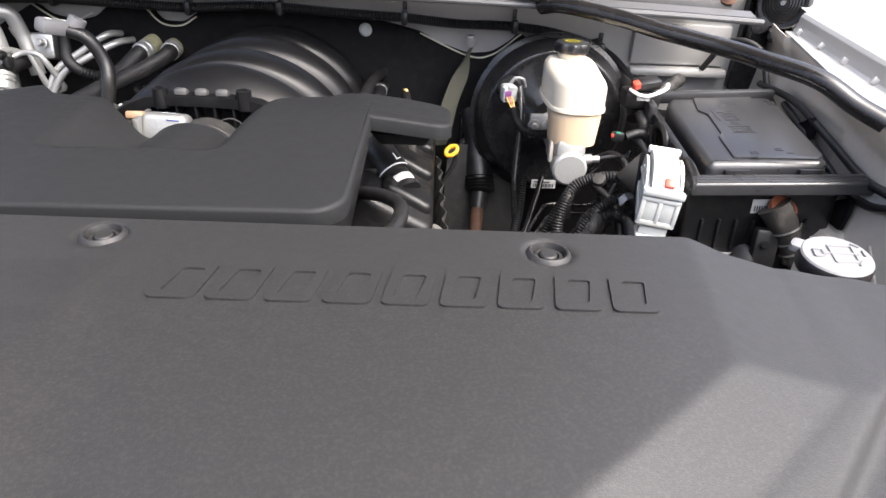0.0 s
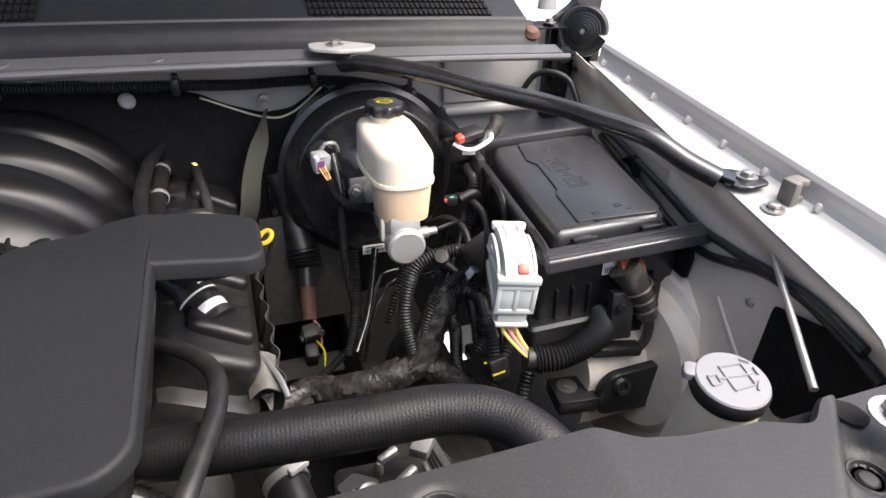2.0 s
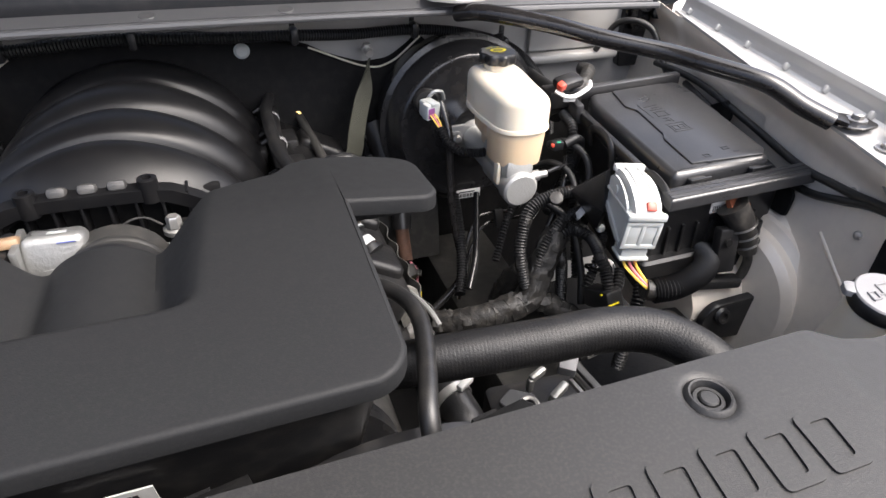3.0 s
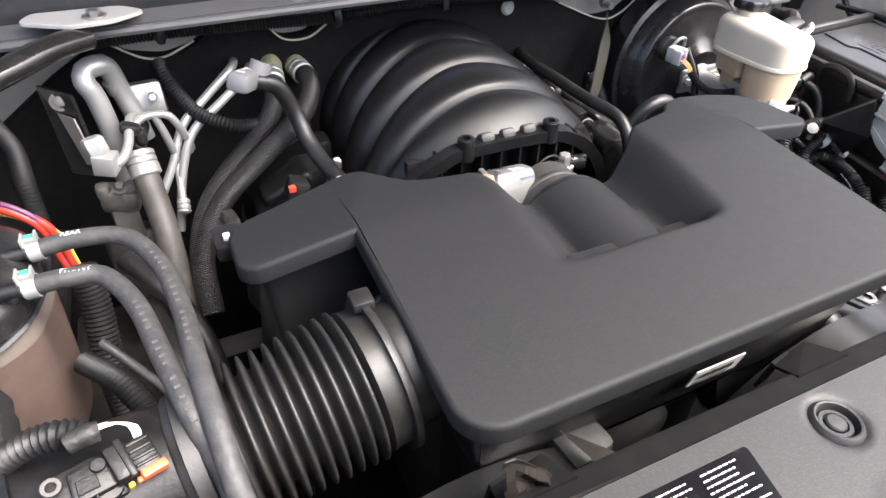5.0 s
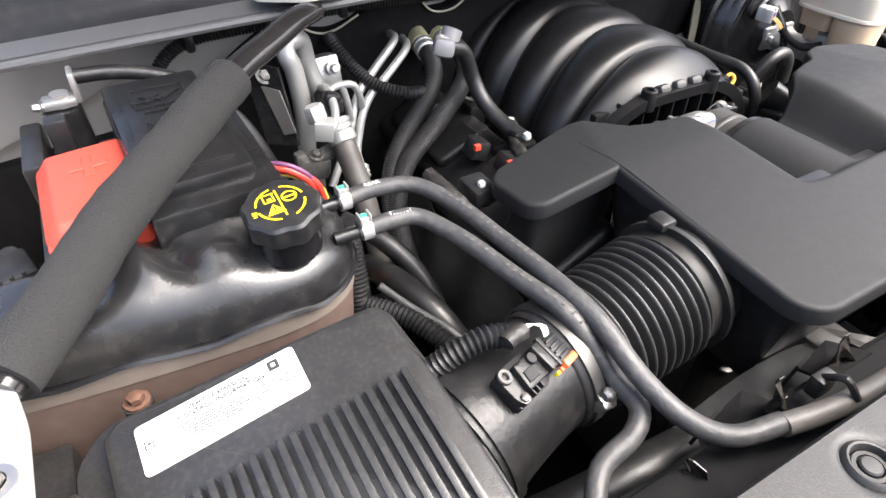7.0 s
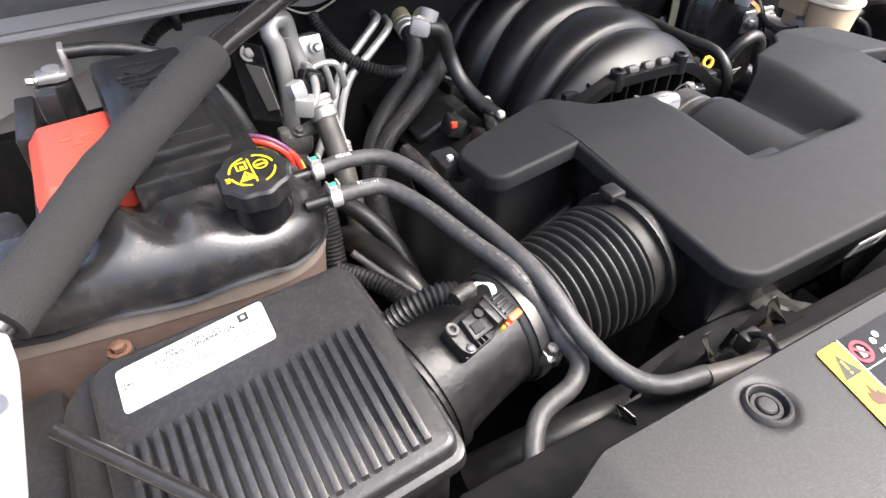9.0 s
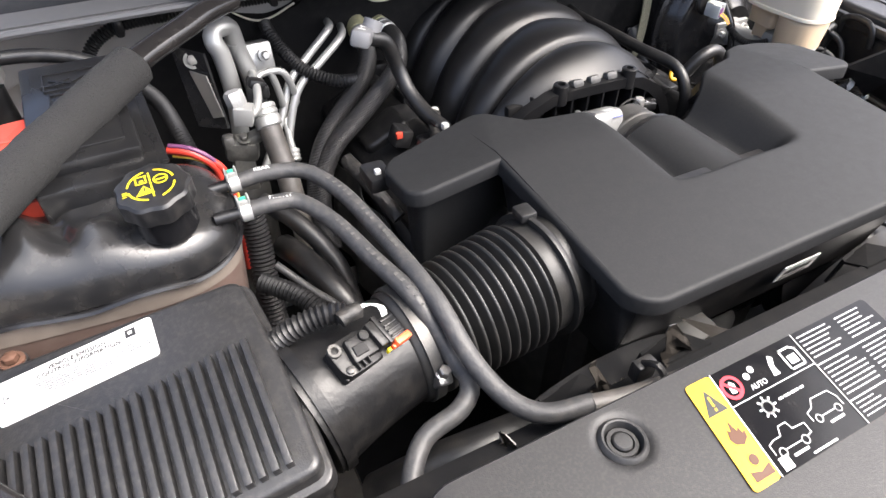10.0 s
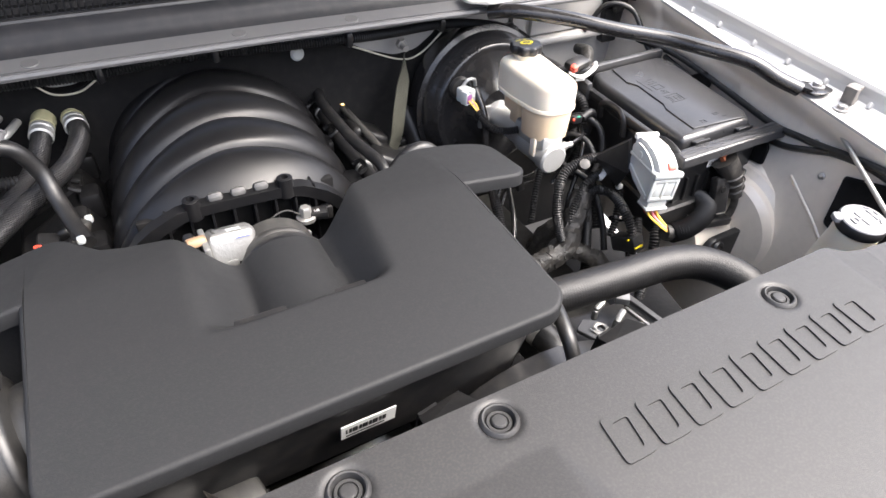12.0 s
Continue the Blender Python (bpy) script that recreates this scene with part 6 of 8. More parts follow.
part("print", join(bars([(-0.004, -0.001, 0.008, 0.0015), (-0.016, 0.012, 0.007, 0.002), (-0.007, 0.0145, 0.004, 0.002), (0.003, 0.0145, 0.006, 0.002), (-0.004, -0.012, 0.008, 0.0016)], cm2), lathe([(0.0075, 0.0003), (0.0115, 0.0003)], cm2 @ Matrix.Diagonal((1.2, 0.75, 1, 1)), 24)), M_PRINT_Y, bcap, "yellow pictogram and bars")
bs = thing("booster_sensor", (0.42, 1.0, 1.07), "grey vacuum sensor plug with coloured wires", "sensor")
part("grommet", lathe([(0.0, 0), (0.02, 0), (0.021, 0.004), (0.017, 0.01), (0, 0.01)], Matrix.Translation((0.43, 1.032, 1.082)) @ frame_along((-0.2, -1, 0.1)), 24), M_RUBBER, bs)
part("plug", join(rbox((0.426, 1.003, 1.080), (0.022, 0.03, 0.026), 0.004, (0, 0, 15)), rbox((0.417, 0.992, 1.080), (0.006, 0.016, 0.024), 0.002, (0, 0, 15))), M_GREYPLUG, bs)
part("collar", tube([(0.428, 1.02, 1.088), (0.436, 1.016, 1.101), (0.450, 1.016, 1.100), (0.455, 1.02, 1.086)], 0.003, 8), M_PIPE, bs, "bare steel hoop")
part("face", rbox((0.423, 0.9865, 1.079), (0.012, 0.003, 0.016), 0.001, (0, 0, 15)), mat("violet_plug_seal", (0.16, 0.05, 0.17), 0.5), bs, "violet seal")
part("latch", rbox((0.426, 0.996, 1.092), (0.01, 0.02, 0.004), 0.001, (0, 0, 15)), M_GREYPLUG, bs)
for i, mt in enumerate((M_WIRE_Y, M_WIRE_P, M_WIRE_Y)):
    part("wire", tube([(0.420 + i * 0.004, 0.988, 1.078), (0.424 + i * 0.004, 0.976, 1.072), (0.430 + i * 0.002, 0.968, 1.062)], 0.0013, 6), mt, bs, "thin coloured wire")
part("pigtail", tube([(0.431, 0.968, 1.062), (0.437, 0.952, 1.048), (0.450, 0.935, 1.038), (0.468, 0.925, 1.036), (0.484, 0.915, 1.04)], 0.0065, 10, rib=0.001, pitch=0.004), M_LOOM, bs, "black corrugated pigtail")
solo("brake_line", tube([(0.556, 0.853, 1.026), (0.58, 0.862, 1.026), (0.606, 0.88, 1.018), (0.615, 0.90, 0.99), (0.60, 0.91, 0.95), (0.57, 0.905, 0.91)], 0.003, 8), M_BOOSTER, "thin black brake line from the master cylinder", "brake line", "brake lines")
for pts in ([(0.62, 0.99, 0.946), (0.604, 0.99, 0.892), (0.590, 0.987, 0.884), (0.574, 0.985, 0.882), (0.516, 0.98, 0.885), (0.499, 0.972, 0.874), (0.474, 0.95, 0.831), (0.455, 0.93, 0.76)],
            [(0.63, 0.99, 0.93), (0.612, 0.988, 0.874), (0.596, 0.985, 0.866), (0.541, 0.98, 0.869), (0.516, 0.974, 0.864), (0.505, 0.968, 0.850), (0.483, 0.95, 0.822), (0.462, 0.93, 0.75)]):
    solo("brake_line", tube(pts, 0.0034, 10), M_BRACE, "thin black brake line low on the firewall side", "brake line", "brake lines")
solo("line_clip", rbox((0.546, 0.973, 0.879), (0.016, 0.010, 0.032), 0.002, (-20, 0, 8)), M_BLACK, "black plastic clip holding two brake lines", "clip")
solo("vacuum_line", tube([(0.443, 1.0, 1.09), (0.446, 0.97, 1.052), (0.443, 0.95, 0.992), (0.441, 0.93, 0.941), (0.446, 0.91, 0.887), (0.449, 0.893, 0.862), (0.445, 0.881, 0.847), (0.425, 0.87, 0.828), (0.388, 0.86, 0.802), (0.37, 0.855, 0.79)], 0.0062, 12), M_BRACE, "thin black line running down from the booster", "hose")
solo("liner_panel", quad((0.33, 1.10, 0.95), (0.47, 1.10, 0.95), (0.47, 1.06, 0.76), (0.32, 1.06, 0.76), 0.006), M_DARK, "grey steel panel behind the steering shaft", "panel", kind="structure")

# ground strap on the firewall
gs = thing("ground_strap", (0.36, 1.12, 1.0), "flat woven ground strap bolted to the firewall", "ground strap")
def strap_at(u, v):
    x = 0.363 - 0.055 * u ** 0.8
    return (x + (v - 0.5) * (0.006 + 0.024 * smooth(0.02, 0.3, u)) + 0.002 * math.sin(u * 9), 1.125 - 0.04 * math.sin(u * 2.4) - 0.02 * u + (v - 0.5) * 0.01, 1.125 - 0.17 * u)


part("strap", thick(sheet(strap_at, 30, 4), 0.002), M_STRAP, gs)
part("stud", join(lathe([(0, 0), (0.006, 0), (0.006, 0.03), (0, 0.03)], Matrix.Translation((0.363, 1.145, 1.138)) @ frame_along((0, -1, -0.1)), 12), lathe([(0, 0), (0.01, 0), (0.01, 0.01), (0, 0.01)], Matrix.Translation((0.363, 1.14, 1.138)) @ frame_along((0, -1, -0.1)), 6)), M_STEEL, gs)
solo("firewall_grommet", lathe([(0, 0), (0.011, 0), (0.012, 0.004), (0.008, 0.008), (0, 0.008)], Matrix.Translation((0.17, 1.145, 1.147)) @ frame_along((0, -1, 0)), 24), M_GREYPLUG, "pale round grommet on the firewall", "grommet")

# dipstick
dp = thing("dipstick", (0.325, 0.99, 0.95), "yellow ring handle of the engine oil dipstick", "dipstick")
a_ = []
for i in range(25):
    t = 2 * math.pi * i / 24
    a_.append((0.333 + 0.0095 * math.cos(t), 0.972 + 0.006 * math.sin(t), 0.984 + 0.006 * math.sin(t) + 0.004 * math.cos(t)))
part("ring", tube(a_, 0.0036, 10, 0.003), M_YELLOW, dp)
part("stem", tube([(0.341, 0.972, 0.978), (0.336, 0.972, 0.955), (0.31, 0.972, 0.90), (0.29, 0.98, 0.8)], 0.004, 10), M_RUBBER, dp)

# steering shaft
st = thing("steering_shaft", (0.40, 1.05, 0.8), "steering shaft with rubber boot and rusty joint", "steering shaft")
part("upper_tube", tube([(0.372, 1.15, 1.0), (0.382, 1.12, 0.965), (0.389, 1.095, 0.925), (0.394, 1.07, 0.89)], 0.022, 18, r_end=0.025), M_RUBBER, st)
part("boot", tube([(0.393, 1.075, 0.896), (0.394, 1.066, 0.880), (0.394, 1.058, 0.868)], 0.026, 20, rib=0.0028, pitch=0.007), M_RUBBER, st)
part("yoke", tube([(0.394, 1.058, 0.868), (0.391, 1.042, 0.842)], 0.017, 14), M_BLACK, st)
part("shaft", tube([(0.391, 1.045, 0.848), (0.389, 1.03, 0.831), (0.386, 1.0, 0.80)], 0.012, 14), M_RUST, st, "rusty brown shaft")
part("lower_joint", join(rbox((0.384, 0.985, 0.785), (0.030, 0.026, 0.03), 0.006, (30, 0, 12)), rbox((0.381, 0.968, 0.752), (0.022, 0.026, 0.05), 0.006, (30, 0, 0)), bolt((0.372, 0.975, 0.785), 0.006, 0.008, (-1, -0.4, 0)), bolt((0.398, 0.975, 0.790), 0.006, 0.008, (1, -0.4, 0))), M_DARK, st, "dirty steel joint")
for i, mt in enumerate((M_WIRE_P, M_PRINT_Y)):
    part("marker_wire", tube([(0.392, 1.0 - i * 0.02, 0.80 - i * 0.03), (0.402, 0.99 - i * 0.02, 0.785 - i * 0.03), (0.40, 0.98 - i * 0.02, 0.76 - i * 0.03)], 0.002, 6), mt, st)


# ---- under-hood fuse box ----
fu = thing("fuse_box", (0.735, 0.83, 0.92), "black under-hood fuse box with embossed clip-on lid", "fuse box")
FX = Matrix.Translation((0.743, 0.830, 1.0765)) @ pose(0, 0, 0, 2.0, -4.5, -4.5)


def infuse(bm):
    bm.transform(FX)
    return bm


part("lid", prism([(-0.078, -0.128), (0.062, -0.128), (0.072, -0.118), (0.092, 0.128), (0.082, 0.136), (-0.066, 0.136), (-0.078, 0.10)], -0.02, 0.014, 0.01, 3, r=0.01, m=FX), M_LID, fu)
part("lid_step", prism([(-0.043, -0.112), (0.058, -0.121), (0.068, -0.110), (0.085, 0.104), (0.060, 0.108), (0.058, 0.126), (-0.031, 0.126), (-0.039, 0.069), (-0.029, 0.051), (-0.033, -0.027), (-0.040, -0.04)], 0.0125, 0.0168, 0.0012, 2, r=0.003, m=FX), M_LID, fu)
part("body", prism([(-0.10, -0.135), (0.09, -0.135), (0.115, 0.14), (-0.085, 0.14)], -0.11, -0.018, 0.003, 1, r=0.008, m=FX), M_BLACK, fu)
part("tray", prism([(-0.115, -0.15), (0.105, -0.15), (0.12, 0.15), (-0.095, 0.15)], -0.155, -0.108, 0.004, 1, r=0.01, m=FX), M_BLACK, fu)
FR = prism([(-0.104, -0.166), (0.112, -0.166), (0.108, -0.137), (-0.100, -0.137)], -0.012, 0.004, 0.004, 3, r=0.004, m=FX)
part("front_rail", FR, M_LID, fu)
for i in range(3):
    part("front_rail_ridge", infuse(rbox((0.003, -0.1615 + 0.0075 * i, 0.0042), (0.204, 0.0022, 0.0012), 0.0004)), M_LID, fu)
part("rear_rail", infuse(join(rbox((0.0, 0.147, 0.012), (0.205, 0.016, 0.020), 0.005), rbox((-0.098, 0.125, -0.002), (0.014, 0.055, 0.034), 0.005))), M_LID, fu)
part("handle", infuse(tube([(-0.100, 0.055, -0.03), (-0.102, 0.052, -0.005), (-0.102, 0.03, 0.006), (-0.102, 0.0, 0.004), (-0.101, -0.012, -0.012), (-0.100, -0.014, -0.035)], 0.0065, 12, flat=0.7)), M_BLACK, fu)
part("handle", infuse(tube([(-0.098, -0.085, -0.03), (-0.099, -0.09, -0.004), (-0.098, -0.11, 0.008), (-0.096, -0.135, 0.004), (-0.094, -0.15, -0.006)], 0.0065, 12, flat=0.7)), M_BLACK, fu)
part("side_rail", infuse(rbox((-0.092, 0.02, -0.006), (0.012, 0.24, 0.018), 0.004)), M_BLACK, fu)
for x in (-0.045, 0.045):
    part("latch", infuse(join(rbox((x, -0.132, 0.0), (0.026, 0.012, 0.012), 0.003), rbox((x, -0.138, 0.008), (0.03, 0.004, 0.003), 0.001))), M_BLACK, fu)
emb = [(0.0, 0.052, 0.020, 0.0014), (0.006, 0.058, 0.012, 0.0014), (-0.004, 0.064, 0.010, 0.0014), (0.012, 0.066, 0.008, 0.0014), (0.0, 0.030, 0.020, 0.0014), (0.0, 0.044, 0.020, 0.0014), (0.0, 0.030, 0.0014, 0.015), (0.019, 0.030, 0.0014, 0.015), (0.008, 0.012, 0.0014, 0.014), (0.002, 0.014, 0.013, 0.0014), (0.014, 0.010, 0.0014, 0.010), (0.004, 0.022, 0.009, 0.0014), (-0.004, 0.004, 0.030, 0.0012), (-0.004, -0.020, 0.030, 0.0012), (-0.004, -0.020, 0.0012, 0.025), (0.025, -0.020, 0.0012, 0.025), (0.001, -0.015, 0.020, 0.0014), (0.001, -0.003, 0.020, 0.0014), (0.001, -0.015, 0.0014, 0.013), (0.0105, -0.015, 0.0014, 0.013), (0.020, -0.015, 0.0014, 0.013), (0.013, -0.010, 0.006, 0.0012), (-0.012, 0.03, 0.0014, 0.044), (-0.008, -0.095, 0.009, 0.0014), (-0.008, -0.089, 0.009, 0.0014), (-0.008, -0.095, 0.0014, 0.007), (0.001, -0.095, 0.0014, 0.007), (0.032, -0.085, 0.009, 0.0014), (0.032, -0.079, 0.009, 0.0014), (0.032, -0.085, 0.0014, 0.007), (0.041, -0.085, 0.0014, 0.007), (-0.012, -0.106, 0.008, 0.0016), (0.044, -0.094, 0.008, 0.0016)]
for x, y, w, h in emb:
    part("pictogram_line", infuse(rbox(((x + w / 2) * 0.85 - 0.011, y + h / 2 - 0.010, 0.0168), (w, h, 0.0014), 0.0)), M_LID, fu, "embossed pictogram")
part("label_bars", infuse(join(*[rbox((-0.012 + 0.003 * i, -0.1377, -0.046), (0.0014, 0.0006, 0.008), 0.0) for i in range(12)])), M_INK, fu, "black barcode bars")
part("label", infuse(rbox((0.004, -0.1368, -0.043), (0.040, 0.0012, 0.020), 0.0)), M_PAPER, fu, "small white barcode label")
for i in range(7):
    part("rib", infuse(rbox((-0.075 + i * 0.022, -0.137, -0.085), (0.004, 0.006, 0.045), 0.001)), M_BLACK, fu)
part("bracket", infuse(join(rbox((0.045, -0.15, -0.09), (0.022, 0.022, 0.05), 0.003))), M_BLACK, fu)
sb = thing("side_connector", (0.79, 0.68, 0.95), "black taped connector with orange seal on the fuse box", "connector")
part("seal", lathe([(0, 0), (0.018, 0), (0.018, 0.007), (0, 0.007)], Matrix.Translation((0.752, 0.684, 1.03)) @ frame_along((0.1, -0.4, 0.6)), 20), mat("faded_orange_seal", (0.26, 0.075, 0.03), 0.55, dust=0.15), sb, "orange-brown seal")
part("boot", tube([(0.740, 0.682, 1.036), (0.752, 0.674, 1.018), (0.768, 0.668, 0.99), (0.779, 0.666, 0.965)], 0.021, 18, wobble=0.12, r_end=0.0125), M_BOOT, sb)
for k, (p, r) in enumerate((((0.757, 0.672, 1.009), 0.0195), ((0.766, 0.669, 0.994), 0.0175), ((0.773, 0.667, 0.979), 0.0155))):
    part("fold", lathe([(r, -0.002), (r + 0.0018, 0), (r, 0.002)], Matrix.Translation(p) @ frame_along((0.45, -0.2, -0.87)), 20), M_BOOT, sb)

part("tail", tube([(0.779, 0.666, 0.967), (0.786, 0.665, 0.945), (0.783, 0.665, 0.92), (0.768, 0.668, 0.90), (0.75, 0.67, 0.885)], 0.0065, 12, wobble=0.1), M_BOOT, sb)

# ---- grey bulkhead connector ----
gc = thing("wiring_connector", (0.59, 0.70, 0.98), "large grey wiring connector with white lever and coloured wires", "connector")
GM = Matrix.Translation((0.596, 0.702, 1.043)) @ pose(0, 0, 0, 2, 4, -12)


def ing(bm):
    bm.transform(GM)
    return bm


SG = Matrix(((0, 0, 1, 0), (1, 0, 0, 0), (0, 1, 0, 0), (0, 0, 0, 1)))
part("shell", ing(prism([(0.036, 0.014), (0.036, -0.010), (0.012, -0.026), (-0.034, -0.040), (-0.034, 0.016)][::-1], -0.020, 0.020, 0.003, 2, r=0.006, m=SG)), M_GREYPLUG, gc)
part("collar", ing(join(rbox((0, -0.001, 0.013), (0.049, 0.078, 0.006), 0.003), rbox((0, -0.037, 0.013), (0.052, 0.010, 0.010), 0.003))), M_GREYPLUG, gc)
part("front_frame", ing(join(rbox((0, -0.0365, 0.0035), (0.048, 0.007, 0.006), 0.0015), rbox((0, -0.0365, -0.0295), (0.048, 0.007, 0.007), 0.0015), *[rbox((x, -0.0365, -0.013), (0.006, 0.007, 0.034), 0.0015) for x in (-0.021, 0.0, 0.021)])), M_GREYPLUG, gc)
for x in (-0.0105, 0.0105):
    part("window", ing(join(rbox((x, -0.0372, -0.013), (0.015, 0.003, 0.026), 0.0005))), M_GREYPLUG, gc)
for x in (-0.0215, 0.0215):
    part("side_web", ing(prism([(0.030, -0.004), (0.028, -0.012), (-0.03, -0.034), (-0.03, -0.028)][::-1], x - 0.0015, x + 0.0015, 0.0005, 1, m=SG)), M_GREYPLUG, gc)
    part("lever_cheek", ing(prism([(0.034, 0.014), (0.037, 0.028), (0.028, 0.036), (0.010, 0.036), (-0.010, 0.030), (-0.024, 0.021), (-0.028, 0.014)][::-1], x - 0.0018, x + 0.0018, 0.001, 1, r=0.006, m=SG)), M_GREYPLUG, gc, "translucent grey lever cheek")
    part("lever_pivot", ing(lathe([(0, -0.0035), (0.006, -0.0035), (0.006, 0.0035), (0, 0.0035)], Matrix.Translation((x, 0.012, 0.022)) @ pose(0, 0, 0, 0, 90, 0), 16)), M_GREYPLUG, gc)
part("tail", ing(join(rbox((0.001, -0.024, -0.044), (0.036, 0.024, 0.016), 0.003), rbox((0.001, -0.026, -0.050), (0.040, 0.028, 0.005), 0.002))), M_GREYPLUG, gc)
part("lever", ing(prism([(0.036, 0.014), (0.042, 0.030), (0.038, 0.040), (0.018, 0.043), (-0.008, 0.039), (-0.028, 0.029), (-0.037, 0.021), (-0.037, 0.015)][::-1], -0.0165, 0.0165, 0.005, 4, r=0.008, m=SG)), M_WHITEPLUG, gc, "white locking lever")
part("lever_bar", ing(rbox((0, 0.040, 0.039), (0.042, 0.009, 0.010), 0.003)), M_WHITEPLUG, gc)
for x in (-0.008, 0.008):
    part("lever_rib", ing(tube([(x, 0.034, 0.0420), (x, 0.016, 0.0425), (x, -0.008, 0.0385), (x * 1.1, -0.026, 0.0300)], 0.0018, 8)), M_WHITEPLUG, gc)
part("lock_tab", ing(rbox((0.004, -0.032, 0.025), (0.013, 0.012, 0.008), 0.002, (38, 0, 0))), M_RED, gc, "red locking tab")
for i in range(9):
    mt = (M_WIRE_Y, M_WIRE_P, M_WIRE_Y, M_WIRE_W, M_WIRE_Y, M_WIRE_P, M_WIRE_O, M_WIRE_Y, M_WIRE_W)[i]
    dx, dy = (i % 3 - 1) * 0.008, (i // 3 - 1) * 0.006
    s0 = GM @ Vector((dx, -0.024 + dy, -0.05))
    part("wire", tube([s0, s0 + Vector((0.001, -0.004, -0.014)), Vector((0.603 + dx * 0.4, 0.648 + dy * 0.5, 0.958)), Vector((0.622, 0.644, 0.950))], 0.0019, 6), mt, gc, "thin coloured wire")
solo("wiring_conduit", tube([(0.612, 0.646, 0.950), (0.64, 0.641, 0.953), (0.675, 0.646, 0.957), (0.708, 0.662, 0.958), (0.728, 0.69, 0.955), (0.731, 0.715, 0.945)], 0.0155, 18, rib=0.0017, pitch=0.0044), M_LOOM, "black corrugated wiring conduit bending into the fuse box", "conduit", "wiring conduits")
part("tape", tube([(0.60, 0.65, 0.953), (0.615, 0.646, 0.950), (0.632, 0.643, 0.952)], 0.0135, 12, wobble=0.2), M_TAPE, gc)
cb = thing("connector_bracket", (0.59, 0.77, 1.0), "black bracket carrying the grey connector, banded with a grey tie", "bracket")
part("plate", quad((0.580, 0.812, 1.020), (0.588, 0.752, 1.078), (0.584, 0.735, 1.028), (0.608, 0.772, 0.975), 0.010), M_BLACK, cb)
part("tie", tube([(0.581, 0.811, 1.020), (0.590, 0.796, 1.002), (0.602, 0.778, 0.980), (0.607, 0.772, 0.971)], 0.0042, 10, flat=0.55), M_GREYPLUG, cb, "pale grey cable tie")
part("tie_head", rbox((0.607, 0.771, 0.970), (0.012, 0.010, 0.010), 0.003), M_GREYPLUG, cb)
solo("pale_tape_band", tube([(0.585, 0.803, 0.986), (0.591, 0.797, 0.981)], 0.0118, 16), M_WHITEPLUG, "pale tape band round the wiring", "tape band")
solo("harness_button", lathe([(0, 0.004), (0.009, 0.003), (0.010, 0.0), (0.010, -0.004), (0, -0.004)], Matrix.Translation((0.546, 0.802, 1.013)) @ frame_along((-0.35, -0.6, 0.8)), 20), M_BOOT, "dull grey plastic button on the wiring conduit", "clip")

# ---- taped wiring harness ----
HARN = [
    ("wiring_harness", [(0.556, 0.80, 0.955), (0.540, 0.792, 0.932), (0.522, 0.780, 0.900), (0.502, 0.765, 0.872), (0.45, 0.765, 0.856), (0.40, 0.78, 0.842), (0.36, 0.80, 0.83), (0.30, 0.78, 0.83)], 0.019, 0, "thick dusty taped wiring harness"),
    ("wiring_harness", [(0.60, 0.806, 1.006), (0.584, 0.81, 1.012), (0.555, 0.815, 1.011), (0.519, 0.815, 0.998), (0.502, 0.805, 0.975), (0.492, 0.79, 0.940), (0.495, 0.778, 0.905), (0.50, 0.768, 0.878)], 0.0085, 1, "corrugated conduit arching over the harness"),
    ("wiring_harness", [(0.612, 0.79, 0.990), (0.594, 0.80, 0.987), (0.563, 0.80, 0.976), (0.544, 0.795, 0.959), (0.525, 0.785, 0.935), (0.513, 0.775, 0.90)], 0.0075, 1, "corrugated wiring branch by the booster"),
    ("wiring_harness", [(0.528, 0.79, 0.915), (0.545, 0.79, 0.944), (0.559, 0.79, 0.958), (0.575, 0.785, 0.964), (0.590, 0.765, 0.960), (0.584, 0.73, 0.955), (0.582, 0.705, 0.938), (0.58, 0.69, 0.918)], 0.008, 1, "corrugated branch to the small connector"),
    ("wiring_harness", [(0.558, 0.79, 0.93), (0.563, 0.785, 0.90), (0.564, 0.778, 0.86), (0.566, 0.77, 0.82), (0.56, 0.76, 0.76)], 0.0085, 1, "corrugated wiring branch going down"),
    ("wiring_harness", [(0.53, 0.80, 0.90), (0.50, 0.82, 0.87), (0.49, 0.84, 0.80), (0.48, 0.84, 0.70)], 0.016, 0, "dusty wiring trunk going down"),
    ("wiring_harness", [(0.50, 0.765, 0.872), (0.532, 0.752, 0.862), (0.562, 0.73, 0.840), (0.57, 0.69, 0.80)], 0.015, 0, "taped wiring branch towards the frame"),
]
rng = random.Random(11)
for nm, pts, r, kind, lb in HARN:
    h = thing(nm, pts[0], lb, "wiring harness", "wiring harnesses")
    if kind:
        part("conduit", tube(pts, r, 14, rib=0.0009, pitch=0.0042), M_LOOM, h)
    else:
        part("trunk", tube(pts, r, 18, 0.004, wobble=0.22), M_TAPE, h)
    # crosswise wraps of tape, loose and uneven
    sp = spline(pts, 0.004)
    i = 4
    while i < len(sp) - 6:
        n = rng.randint(2, 4)
        k = 1.01 + 0.04 * rng.random()
        d = (sp[i + n] - sp[i]).normalized()
        off = Vector((rng.uniform(-1, 1), rng.uniform(-1, 1), rng.uniform(-1, 1))) * 0.0012
        part("tape_wrap", tube([sp[i] + off - d * 0.001, sp[i + 1] + off, sp[i + n] - off], r * k, 16, 0.003, wobble=0.22), M_TAPE, h)
        i += n + (rng.randint(0, 2) if not kind else rng.randint(8, 16))
